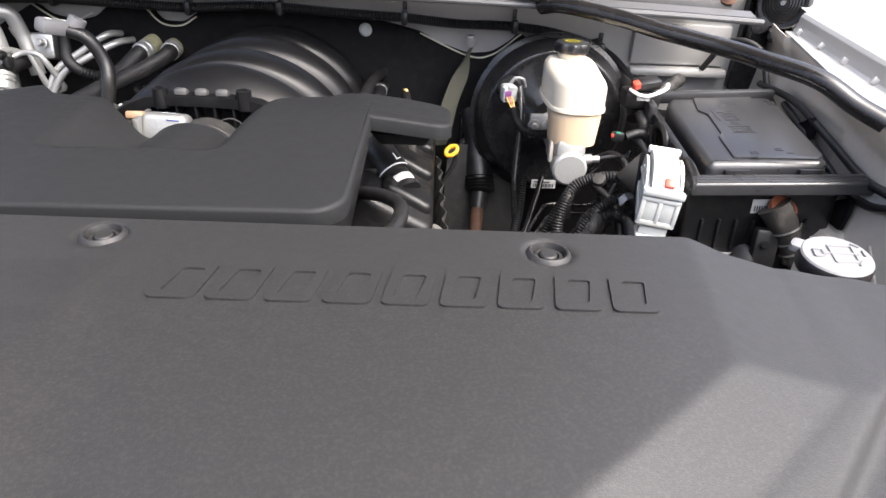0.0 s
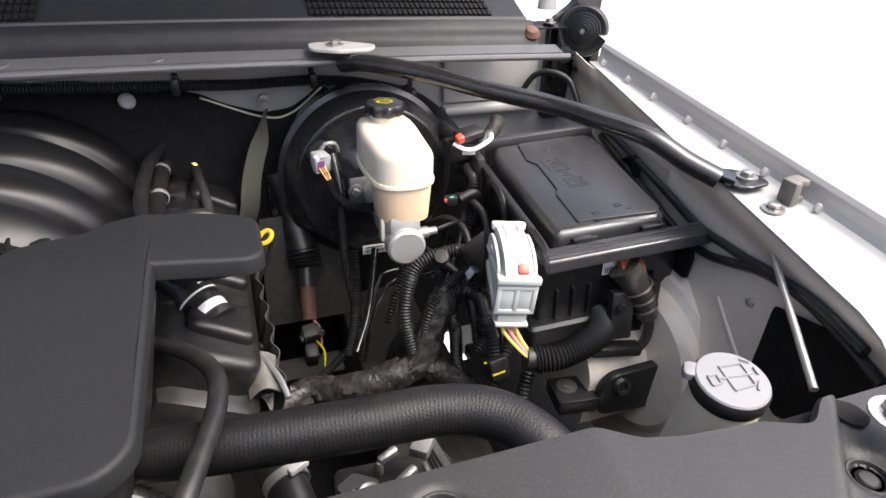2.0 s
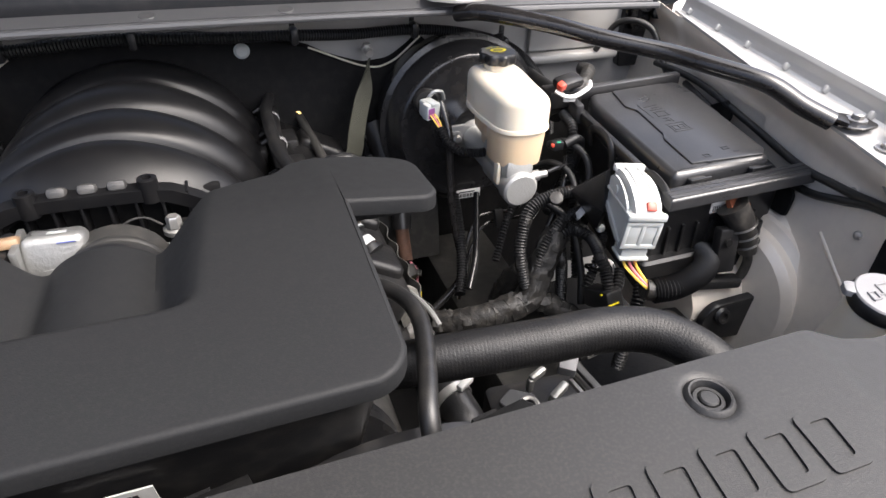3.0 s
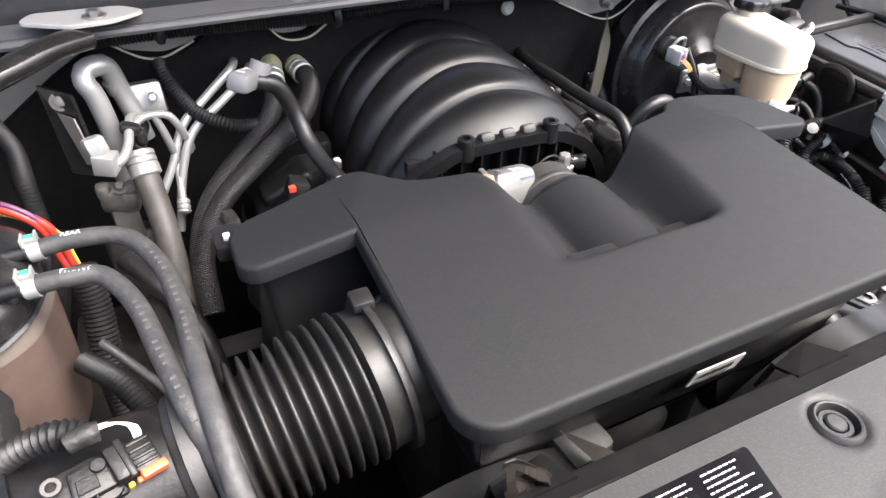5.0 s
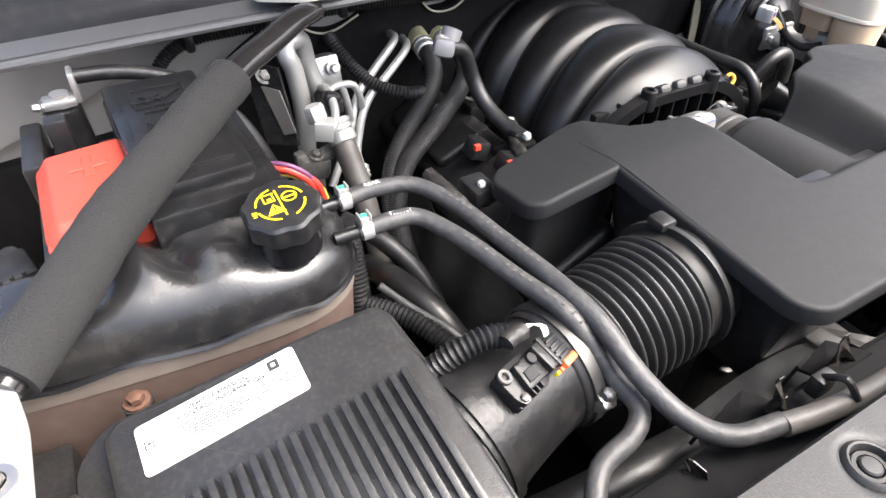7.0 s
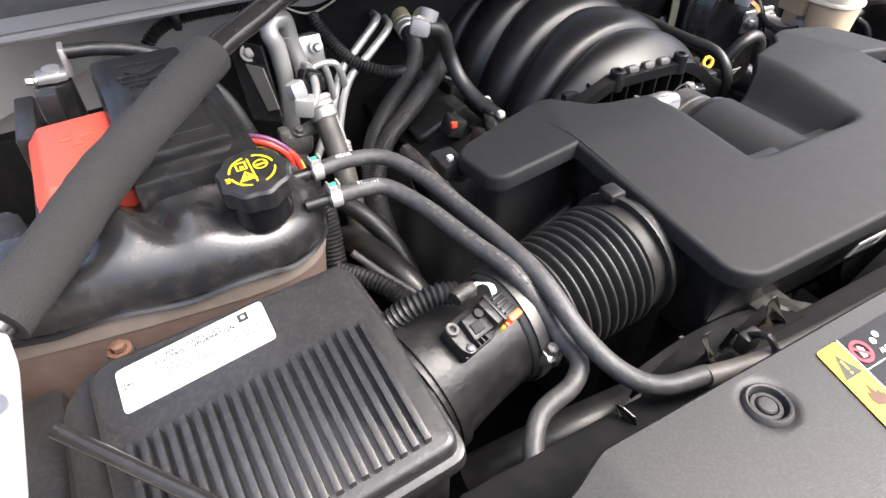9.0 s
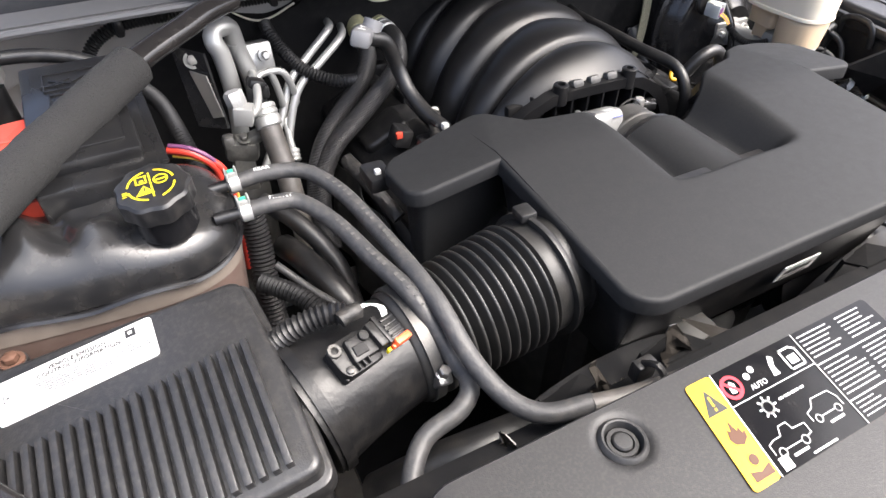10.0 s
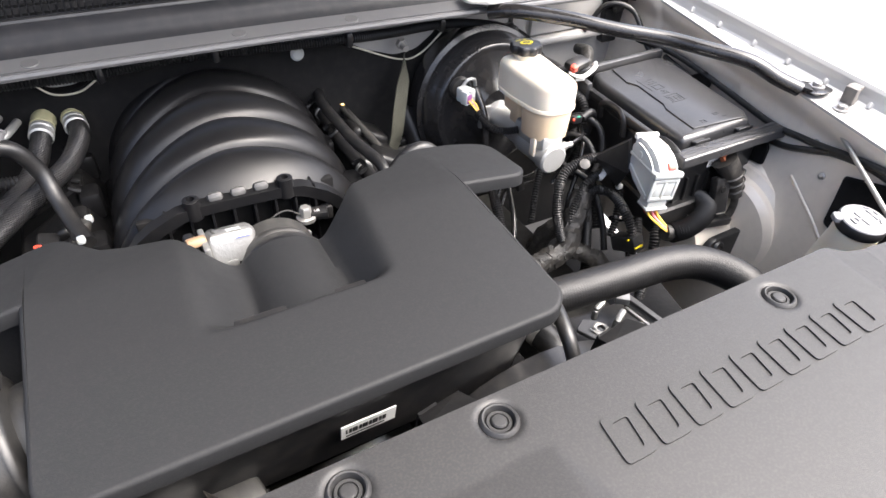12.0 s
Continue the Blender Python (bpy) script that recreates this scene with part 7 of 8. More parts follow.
c2 = thing("small_connector", (0.575, 0.69, 0.90), "small black connector with yellow marks in the harness", "connector")
part("body", rbox((0.580, 0.700, 0.905), (0.028, 0.05, 0.028), 0.004, (-25, 0, 10)), M_BLACK, c2)
part("mark", join(rbox((0.575, 0.69, 0.921), (0.02, 0.003, 0.002), 0.0, (-25, 0, 10)), rbox((0.58, 0.675, 0.912), (0.018, 0.003, 0.002), 0.0, (-25, 0, 10))), M_PRINT_Y, c2, "yellow marks")
wp = thing("lever_plug", (0.608, 0.970, 1.080), "white lever plug with red tab beside the booster", "connector")
part("lever", join(tube([(0.615, 0.957, 1.106), (0.628, 0.949, 1.099), (0.643, 0.946, 1.098), (0.660, 0.948, 1.104), (0.672, 0.952, 1.110), (0.673, 0.958, 1.115)], 0.0050, 12, flat=0.6), rbox((0.636, 0.947, 1.095), (0.020, 0.004, 0.010), 0.0015, (0, 0, -10))), M_WHITEPLUG, wp)
part("tab", rbox((0.624, 0.955, 1.113), (0.011, 0.012, 0.012), 0.002, (20, -20, 12)), M_RED, wp, "red tab")
part("hood", rbox((0.645, 0.972, 1.112), (0.044, 0.03, 0.016), 0.006, (10, -8, 10)), M_BLACK, wp)
part("body", rbox((0.643, 0.985, 1.085), (0.06, 0.04, 0.03), 0.006), M_BLACK, wp)
part("cable", tube([(0.668, 0.985, 1.090), (0.693, 1.000, 1.100), (0.718, 1.030, 1.105), (0.738, 1.080, 1.090)], 0.011, 12, wobble=0.2), M_TAPE, wp)
rp = thing("small_plug", (0.58, 0.89, 1.06), "small black plug with red and green tabs beside the reservoir", "connector")
part("body", rbox((0.588, 0.887, 1.050), (0.018, 0.014, 0.014), 0.003), M_BLACK, rp)
part("tab", rbox((0.578, 0.882, 1.053), (0.004, 0.005, 0.005), 0.001), M_RED, rp, "red tab")
part("tab", rbox((0.586, 0.880, 1.058), (0.006, 0.003, 0.002), 0.0005), M_GREEN, rp, "green tab")
part("cable", tube([(0.60, 0.886, 1.05), (0.622, 0.89, 1.055), (0.635, 0.895, 1.04), (0.63, 0.90, 1.0)], 0.007, 10), M_LOOM, rp)
solo("vacuum_hose", tube([(0.63, 1.12, 1.09), (0.645, 1.08, 1.08), (0.65, 1.02, 1.075), (0.64, 0.98, 1.05)], 0.013, 14), M_RUBBER, "black rubber vacuum hose beside the booster", "hose")

# ---- radiator hose and small hoses ----
rh = thing("radiator_hose", (0.3, 0.54, 1.0), "thick black reinforced upper radiator hose with teal paint mark", "hose")
part("hose", tube([(0.175, 0.585, 1.008), (0.232, 0.563, 1.017), (0.298, 0.547, 1.026), (0.376, 0.534, 1.032), (0.450, 0.523, 1.037), (0.496, 0.501, 1.036), (0.526, 0.457, 1.026), (0.538, 0.418, 0.994), (0.54, 0.39, 0.95)], 0.0225, 32, rib=0.00006, pitch=0.0036), M_RADHOSE, rh)
part("paint_mark", rbox((0.516, 0.474, 1.0515), (0.006, 0.004, 0.0015), 0.0, (20, 35, 40)), M_GREEN, rh, "teal paint mark")
bh = thing("bypass_hose", (0.25, 0.55, 1.0), "slim black hose looping over the radiator hose", "hose")
part("hose", tube([(0.170, 0.745, 0.985), (0.186, 0.728, 1.010), (0.214, 0.700, 1.026), (0.246, 0.655, 1.043), (0.266, 0.610, 1.054), (0.268, 0.565, 1.058), (0.254, 0.508, 1.060), (0.243, 0.472, 1.056), (0.240, 0.452, 1.04), (0.238, 0.435, 1.015)], 0.0085, 16), M_RUBBER, bh)
part("print_bar", tube([(0.192, 0.7155, 1.0205), (0.208, 0.699, 1.0305)], 0.0022, 6, flat=0.5), M_HOSEPRINT, bh, "faint grey print bar")
lh = thing("lower_coolant_hose", (0.26, 0.52, 0.9), "short black coolant hose with plated clamp and teal print", "hose")
part("hose", tube([(0.30, 0.64, 0.915), (0.310, 0.595, 0.918), (0.32, 0.55, 0.905), (0.33, 0.50, 0.87)], 0.021, 20), M_RUBBER, lh)
part("clamp", lathe([(0.0213, 0), (0.0232, 0.0), (0.0232, 0.01), (0.0213, 0.01)], Matrix.Translation((0.311, 0.592, 0.918)) @ frame_along((0.25, -0.95, -0.15)), 24), M_STEEL, lh)
part("clamp_ear", rbox((0.325, 0.584, 0.940), (0.022, 0.008, 0.008), 0.002, (0, 0, 30)), M_WHITEPLUG, lh)
solo("frame_bracket", join(rbox((0.684, 0.662, 0.858), (0.055, 0.05, 0.022), 0.004, (0, 0, -8)), rbox((0.682, 0.640, 0.868), (0.055, 0.004, 0.004), 0.001, (0, 0, -8))), M_BLACK, "black bracket bolted to the frame", "bracket")
solo("bracket_bolt", bolt((0.678, 0.668, 0.869), 0.008, 0.004, washer=1.7), M_BOLT, "steel bolt on the black bracket", "bolt")
gm_ = thing("body_mount", (0.715, 0.64, 0.87), "black bracket with round rubber grommets on the wheelhouse", "bracket")
part("plate", prism([(0.712, 0.835), (0.846, 0.822), (0.842, 0.885), (0.815, 0.903), (0.722, 0.900), (0.708, 0.88)], -0.648, -0.636, 0.003, 2, r=0.014, m=UPR), M_BLACK, gm_)
for x in (0.737, 0.811):
    part("grommet", lathe([(0, 0), (0.012, 0), (0.013, 0.004), (0.010, 0.008), (0.006, 0.008), (0.005, 0.004), (0, 0.004)], Matrix.Translation((x, 0.636, 0.882)) @ frame_along((0, -0.9, 0.3)), 24), M_RUBBER, gm_)
ub = thing("upright_bracket", (0.735, 0.66, 0.94), "black upright plastic bracket below the fuse box", "bracket")
part("post", rbox((0.737, 0.668, 0.975), (0.03, 0.018, 0.065), 0.004, (-12, 0, -8)), M_BLACK, ub)
# black disc on the solid post, painted for the shade of a hole
part("hole", lathe([(0, 0.0), (0.005, 0.0), (0.006, -0.001)], Matrix.Translation((0.731, 0.6575, 0.992)) @ frame_along((0, -1, 0.2)), 14), M_INSUL, ub)
part("foot", rbox((0.735, 0.66, 0.925), (0.07, 0.02, 0.014), 0.003, (0, 6, -6)), M_BLACK, ub)


# ---- washer bottle ----
wb = thing("washer_bottle", (0.645, 0.43, 0.95), "pale translucent washer bottle with grey embossed cap", "washer bottle")
WN = frame_along((-0.05, -0.12, 1))
part("neck", lathe([(0.034, -0.13), (0.03, -0.05), (0.027, -0.02), (0.027, -0.002), (0.02, -0.002)], Matrix.Translation((0.638, 0.414, 1.106)) @ WN, 28), M_NATURAL, wb)
capm = Matrix.Translation((0.638, 0.414, 1.105)) @ WN @ Matrix.Diagonal((0.84, 0.84, 1, 1))
wc = part("cap", join(lathe([(0.0, 0.0), (0.033, 0.0), (0.034, 0.002), (0.034, 0.011), (0.032, 0.0135), (0.0, 0.0145)], capm, 48)), M_BLACK, wb, "black cap rim")
part("face", join(lathe([(0.0, 0.0155), (0.031, 0.0148), (0.0325, 0.0135), (0.0325, 0.0125)], capm, 48), (lambda q: (q.transform(capm), q)[1])(prism([(-0.042, 0.004), (-0.026, 0.0), (-0.024, 0.018), (-0.038, 0.020)], 0.008, 0.0142, 0.002, 2, r=0.005))), M_GREYCAP, wc, "grey embossed cap face")
icon = [((-0.002, -0.014), (-0.009, 0.012)), ((-0.009, 0.012), (0.012, 0.018)), ((0.012, 0.018), (0.018, -0.006)), ((0.018, -0.006), (-0.002, -0.014)), ((-0.012, -0.002), (0.018, 0.006)), ((-0.022, 0.0), (-0.014, 0.003)), ((-0.022, 0.0), (-0.020, -0.01)), ((-0.020, -0.01), (-0.012, -0.007)), ((-0.014, 0.003), (-0.012, -0.007)), ((0.012, 0.023), (0.02, 0.02)), ((0.022, 0.014), (0.024, 0.006)), ((0.022, -0.002), (0.018, -0.012))]
bmi = []
for a, b in icon:
    bmi.append(tube([capm @ Vector((*a, 0.0155)), capm @ Vector((*b, 0.0155))], 0.0011, 6, 0.02))
part("embossing", join(*bmi), M_GREYCAP, wc, "embossed windscreen pictogram")
solo("headlight_bolt", bolt((0.70, 0.335, 1.135), 0.012, 0.012), M_STEEL, "steel bolt on the headlight housing", "bolt", "headlight bolts")

# ---- cable conduit along the cowl ----
cc = thing("cowl_conduit", (0, 1.1, 1.15), "black corrugated conduit clipped along the firewall top", "conduit")
part("conduit", tube([(-0.60, 1.09, 1.02), (-0.612, 1.10, 1.10), (-0.602, 1.10, 1.15), (-0.56, 1.10, 1.177), (-0.479, 1.10, 1.182), (-0.367, 1.10, 1.186), (-0.244, 1.10, 1.183), (-0.133, 1.10, 1.18), (0.0, 1.093, 1.188), (0.13, 1.09, 1.183), (0.244, 1.09, 1.179), (0.337, 1.115, 1.168), (0.44, 1.128, 1.165), (0.532, 1.128, 1.153), (0.607, 1.12, 1.129), (0.66, 1.115, 1.085), (0.70, 1.12, 1.03), (0.72, 1.13, 0.95)], 0.0078, 14, rib=0.001, pitch=0.0044), M_LOOM, cc)
for p in ((0.244, 1.09, 1.179), (0.44, 1.128, 1.165), (0.03, 1.092, 1.187), (-0.36, 1.10, 1.186), (-0.56, 1.10, 1.177), (-0.13, 1.10, 1.18), (0.60, 1.121, 1.132)):
    part("clip", join(rbox(p, (0.012, 0.025, 0.025), 0.005), rbox((p[0], p[1] + 0.012, p[2] + 0.018), (0.008, 0.008, 0.02), 0.002)), M_BLACK, cc, "black cable clip")
solo("firewall_hose", tube([(0.585, 1.12, 1.15), (0.592, 1.11, 1.12), (0.585, 1.12, 1.08), (0.57, 1.13, 1.04)], 0.010, 12, rib=0.001, pitch=0.005), M_LOOM, "short corrugated hose behind the reservoir", "conduit")
for pts in ([(0.86, 0.98, 1.085), (0.85, 0.90, 1.075), (0.842, 0.80, 1.062), (0.828, 0.712, 1.052), (0.812, 0.651, 1.056), (0.80, 0.605, 1.071), (0.79, 0.562, 1.087), (0.777, 0.507, 1.096), (0.766, 0.46, 1.094), (0.75, 0.40, 1.08)], [(0.87, 1.05, 1.10), (0.86, 0.95, 1.098), (0.845, 0.80, 1.088), (0.825, 0.687, 1.078), (0.81, 0.622, 1.083), (0.80, 0.587, 1.087), (0.785, 0.54, 1.095), (0.77, 0.48, 1.105), (0.75, 0.42, 1.10)], [(0.80, 1.14, 1.10), (0.83, 1.12, 1.155), (0.87, 1.08, 1.15), (0.875, 1.02, 1.09), (0.86, 0.96, 1.06)]):
    solo("fender_cable", tube([(min(p[0], apron_x(p[1], p[2]) - 0.007) if p[1] > 1.0 else apron_x(p[1], p[2]) - 0.008, p[1], p[2]) for p in pts], 0.0055, 10), M_RUBBER, "thin black cable along the inner fender panel", "cable", "fender cables")
# hinge at the cowl corner
hg = thing("hinge", (0.93, 1.19, 1.15), "black hood hinge with spiral spring at the cowl corner", "hinge", "hood hinges")
ring_ = [(0, 0.006), (0.005, 0.006), (0.006, 0.008)]
for i in range(6):
    r0 = 0.009 + i * 0.0047
    ring_ += [(r0, 0.008), (r0, 0.003), (r0 + 0.0016, 0.003), (r0 + 0.0016, 0.009)]
part("spring", lathe(ring_ + [(0.040, 0.010), (0.0425, 0.006), (0.0425, -0.016), (0, -0.016)], Matrix.Translation((0.906, 1.115, 1.224)) @ frame_along((-0.62, -0.78, 0.1)), 48), M_RUBBER, hg, "dark rubber-covered spiral spring")
part("pin", lathe([(0, 0.012), (0.004, 0.012), (0.005, 0.009), (0.005, 0.0)], Matrix.Translation((0.906, 1.115, 1.224)) @ frame_along((-0.62, -0.78, 0.1)), 16), M_BOLT, hg)
part("bracket", prism([(0.862, 1.06), (0.935, 1.06), (0.955, 1.18), (0.965, 1.36), (0.925, 1.36), (0.905, 1.265), (0.862, 1.235)], -1.165, -1.150, 0.002, 1, r=0.012, m=UPR), M_BOOSTER, hg)
part("arm", join(quad((0.905, 1.16, 1.34), (0.93, 1.17, 1.34), (0.945, 1.175, 1.21), (0.915, 1.165, 1.21), 0.008), quad((0.872, 1.14, 1.215), (0.900, 1.145, 1.215), (0.905, 1.15, 1.13), (0.873, 1.14, 1.13), 0.008)), M_BOOSTER, hg)
part("base", join(rbox((0.885, 1.14, 1.165), (0.035, 0.03, 0.06), 0.010), lathe([(0, 0), (0.016, 0), (0.014, 0.010), (0, 0.012)], Matrix.Translation((0.878, 1.122, 1.185)) @ frame_along((-0.4, -1, 0.1)), 20), lathe([(0, 0), (0.012, 0), (0.010, 0.010), (0, 0.012)], Matrix.Translation((0.905, 1.118, 1.168)) @ frame_along((-0.4, -1, 0.1)), 20)), M_BOOSTER, hg)
part("plate", rbox((0.845, 1.14, 1.232), (0.07, 0.03, 0.004), 0.001, (12, 0, 0)), M_BOOSTER, hg)
part("bolt", bolt((0.850, 1.135, 1.236), 0.007, 0.008), M_BOLT, hg)
solo("cowl_screw", lathe([(0, 0), (0.013, 0), (0.015, 0.004), (0.01, 0.012), (0, 0.014)], Matrix.Translation((0.794, 1.092, 1.226)) @ frame_along((0, -0.5, 1)), 10), M_RUST, "rust-brown cowl nut by the hinge", "nut")
wa = thing("wiper_arm", (0.85, 1.25, 1.28), "silver and black wiper pivot at the cowl end", "wiper")
part("arm", tube([(0.87, 1.19, 1.27), (0.84, 1.23, 1.30), (0.78, 1.27, 1.33), (0.6, 1.33, 1.36)], 0.012, 12, flat=0.6), M_BOOSTER, wa)
part("pivot", lathe([(0, 0), (0.018, 0), (0.016, 0.02), (0, 0.024)], Matrix.Translation((0.872, 1.19, 1.25)), 20), M_SILVER, wa)

# ---- fuel rail and vent hose beside the manifold ----
solo("vent_hose", tube([(0.264, 1.169, 1.048), (0.250, 1.187, 1.055), (0.236, 1.201, 1.064), (0.223, 1.195, 1.070), (0.204, 1.157, 1.069), (0.190, 1.088, 1.072), (0.187, 1.015, 1.075), (0.188, 0.934, 1.075), (0.199, 0.863, 1.070), (0.200, 0.832, 1.040), (0.198, 0.826, 1.0)], 0.009, 12), M_RUBBER, "black vent hose along the manifold's side", "hose")
fr = thing("fuel_rail", (0.20, 1.0, 1.0), "black fuel line with pale clips beside the manifold", "fuel line")
part("line", tube([(0.205, 1.21, 1.06), (0.20, 1.15, 1.045), (0.195, 1.05, 1.035), (0.196, 0.95, 1.03), (0.20, 0.87, 1.02)], 0.012, 14), M_BLACK, fr)
for y, z in ((1.12, 1.042), (1.04, 1.034), (0.93, 1.028)):
    part("clip", lathe([(0.0125, -0.004), (0.0138, -0.003), (0.0138, 0.003), (0.0125, 0.004)], Matrix.Translation((0.197, y, z)) @ frame_along((0, 1, 0.08)), 20), M_PRINT_G, fr, "pale clip ring")
solo("brass_fitting", lathe([(0, 0), (0.006, 0), (0.006, 0.01), (0.009, 0.011), (0.009, 0.02), (0.005, 0.022), (0, 0.024)], Matrix.Translation((0.24, 1.16, 1.025)) @ frame_along((0.3, -0.5, 0.8)), 6), M_BRASS, "small brass fitting behind the fuel line", "fitting")
solo("pressure_pipe", tube([(0.245, 1.15, 1.03), (0.258, 1.05, 1.012), (0.265, 0.95, 0.998), (0.27, 0.88, 0.985)], 0.0075, 12), M_DARK, "grey pipe beside the vent hose", "pipe")
solo("breather_hose", tube([(0.285, 0.85, 1.04), (0.28, 0.85, 1.075), (0.262, 0.85, 1.09), (0.235, 0.85, 1.085), (0.215, 0.855, 1.06)], 0.010, 12), M_RUBBER, "black breather hose behind the resonator", "hose")

# ---- heater hoses, air-conditioning pipes on the passenger side ----
hp = [("heater_hose", [(-0.225, 1.137, 1.106), (-0.231, 1.096, 1.099), (-0.241, 1.062, 1.084), (-0.267, 1.036, 1.060), (-0.320, 1.004, 1.030), (-0.356, 0.972, 1.004), (-0.380, 0.930, 0.971), (-0.387, 0.879, 0.920)]),
      ("heater_hose", [(-0.187, 1.150, 1.102), (-0.181, 1.092, 1.099), (-0.200, 1.039, 1.086), (-0.231, 1.008, 1.074), (-0.287, 0.977, 1.048), (-0.342, 0.960, 1.010), (-0.378, 0.917, 0.968), (-0.385, 0.865, 0.915)])]
for nm, pts in hp:
    h = thing(nm, pts[0], "braided black heater hose with aluminium collar", "hose", "heater hoses")
    part("hose", tube(pts, 0.0135, 16, 0.005), M_BRAID, h)
    d = (Vector(pts[1]) - Vector(pts[0])).normalized()
    part("collar", lathe([(0.014, 0.0), (0.0165, 0.002), (0.0165, 0.008), (0.0145, 0.01), (0.0165, 0.012), (0.0165, 0.022), (0.014, 0.024)], Matrix.Translation(Vector(pts[0]) + d * 0.014) @ frame_along(d), 24), M_PIPE, h, "crimped aluminium collar")
    part("fitting", tube([Vector(pts[0]) - d * 0.03, Vector(pts[0]) - d * 0.012, Vector(pts[0]) + d * 0.004, Vector(pts[0]) + d * 0.012], 0.0165, 16, wobble=0.12), M_CREAM, h, "cream plastic fitting")
qc = thing("quick_connector", (-0.28, 0.95, 1.15), "grey quick connector with white print on the fuel hose", "connector")
part("body", join(rbox((-0.285, 0.957, 1.167), (0.026, 0.05, 0.022), 0.006, (-15, 10, -30)), lathe([(0, 0), (0.013, 0), (0.013, 0.02), (0, 0.02)], Matrix.Translation((-0.268, 0.975, 1.16)) @ frame_along((0.4, 0.2, 0.7)), 18)), M_GREYCAP, qc)
part("print", bars([(-0.006, -0.014, 0.01, 0.008), (-0.004, 0.0, 0.0018, 0.012), (-0.006, 0.012, 0.01, 0.007)], Matrix.Translation((-0.285, 0.957, 1.167)) @ pose(0, 0, 0, -15, 10, -30), 0.0116), M_PRINT_W, qc, "white printed symbols")
part("hose", tube([(-0.272, 0.968, 1.16), (-0.247, 0.972, 1.148), (-0.23, 0.975, 1.11), (-0.222, 0.955, 1.08), (-0.212, 0.92, 1.06), (-0.20, 0.88, 1.05)], 0.0105, 12), M_RUBBER, qc)
sc = thing("suction_pipe", (-0.43, 1.05, 1.0), "bent bare aluminium air-conditioning pipe", "pipe", "air-conditioning pipes")
part("pipe", tube([(-0.452, 1.055, 0.98), (-0.447, 1.055, 1.03), (-0.445, 1.055, 1.080), (-0.449, 1.056, 1.134), (-0.455, 1.056, 1.153), (-0.452, 1.064, 1.164), (-0.438, 1.070, 1.167), (-0.428, 1.078, 1.160), (-0.422, 1.084, 1.127), (-0.415, 1.082, 1.093), (-0.411, 1.080, 1.060)], 0.0124, 16), M_PIPE, sc)
part("nut", lathe([(0, 0), (0.0115, 0), (0.0125, 0.003), (0.0125, 0.017), (0.0105, 0.020), (0, 0.020)], Matrix.Translation((-0.455, 0.962, 1.106)) @ pose(0, 0, 0, -12, -10, 0), 6), M_MASTER, sc, "pale union nut")
part("block", rbox((-0.451, 0.958, 1.096), (0.024, 0.022, 0.024), 0.002, (0, 8, -20)), M_PIPE, sc)
part("sleeve", tube([(-0.4275, 1.082, 1.142), (-0.4245, 1.086, 1.127)], 0.0128, 16), M_PIPE, sc)
lo = thing("liquid_pipe", (-0.39, 1.03, 1.0), "thin bent aluminium air-conditioning line", "pipe", "air-conditioning pipes")
part("pipe", tube([(-0.446, 0.958, 1.092), (-0.435, 0.966, 1.093), (-0.426, 0.982, 1.100), (-0.421, 1.004, 1.110), (-0.418, 1.03, 1.112), (-0.415, 1.06, 1.10)], 0.0055, 12), M_PIPE, lo)
part("loop", tube([(-0.417, 1.035, 1.100), (-0.405, 1.043, 1.105), (-0.388, 1.043, 1.106), (-0.375, 1.043, 1.102), (-0.366, 1.046, 1.082), (-0.359, 1.056, 1.052), (-0.361, 1.060, 1.041), (-0.376, 1.058, 1.036)], 0.005, 12), M_PIPE, lo)
part("drop", tube([(-0.392, 1.043, 1.105), (-0.386, 1.044, 1.08), (-0.382, 1.048, 1.053), (-0.380, 1.055, 1.036), (-0.384, 1.03, 1.01), (-0.388, 0.995, 0.985)], 0.005, 12), M_PIPE, lo)
part("band", lathe([(0.0055, -0.004), (0.0075, -0.003), (0.0075, 0.003), (0.0055, 0.004)], Matrix.Translation((-0.380, 1.055, 1.036)), 16), M_STEEL, lo)
part("ferrule", lathe([(0.0055, 0), (0.0085, 0.002), (0.0085, 0.004), (0.007, 0.006), (0.0085, 0.008), (0.0085, 0.010), (0.007, 0.012), (0.0085, 0.014), (0.0085, 0.018), (0.006, 0.02)], Matrix.Translation((-0.388, 0.995, 0.985)) @ frame_along((0.1, 0.7, 0.7)), 20), M_PIPE, lo, "ribbed aluminium ferrule")
part("clip", join(rbox((-0.420, 1.007, 1.110), (0.022, 0.018, 0.014), 0.005, (0, 20, 0)), rbox((-0.411, 1.01, 1.096), (0.012, 0.014, 0.02), 0.004)), M_RUBBER, lo, "black rubber clip")
ah = thing("suction_hose", (-0.41, 0.95, 0.9), "grey rubber air-conditioning hose with ribbed aluminium ferrule", "hose")
part("hose", tube([(-0.421, 0.998, 1.066), (-0.418, 0.984, 1.052), (-0.415, 0.968, 1.025), (-0.413, 0.95, 1.0), (-0.413, 0.93, 0.968), (-0.41, 0.90, 0.90)], 0.0155, 16), M_DUSTYHOSE, ah)
part("elbow", tube([(-0.413, 1.06, 1.088), (-0.416, 1.045, 1.088), (-0.420, 1.025, 1.084), (-0.422, 1.01, 1.076)], 0.0125, 14), M_RUBBER, ah, "black rubber elbow")
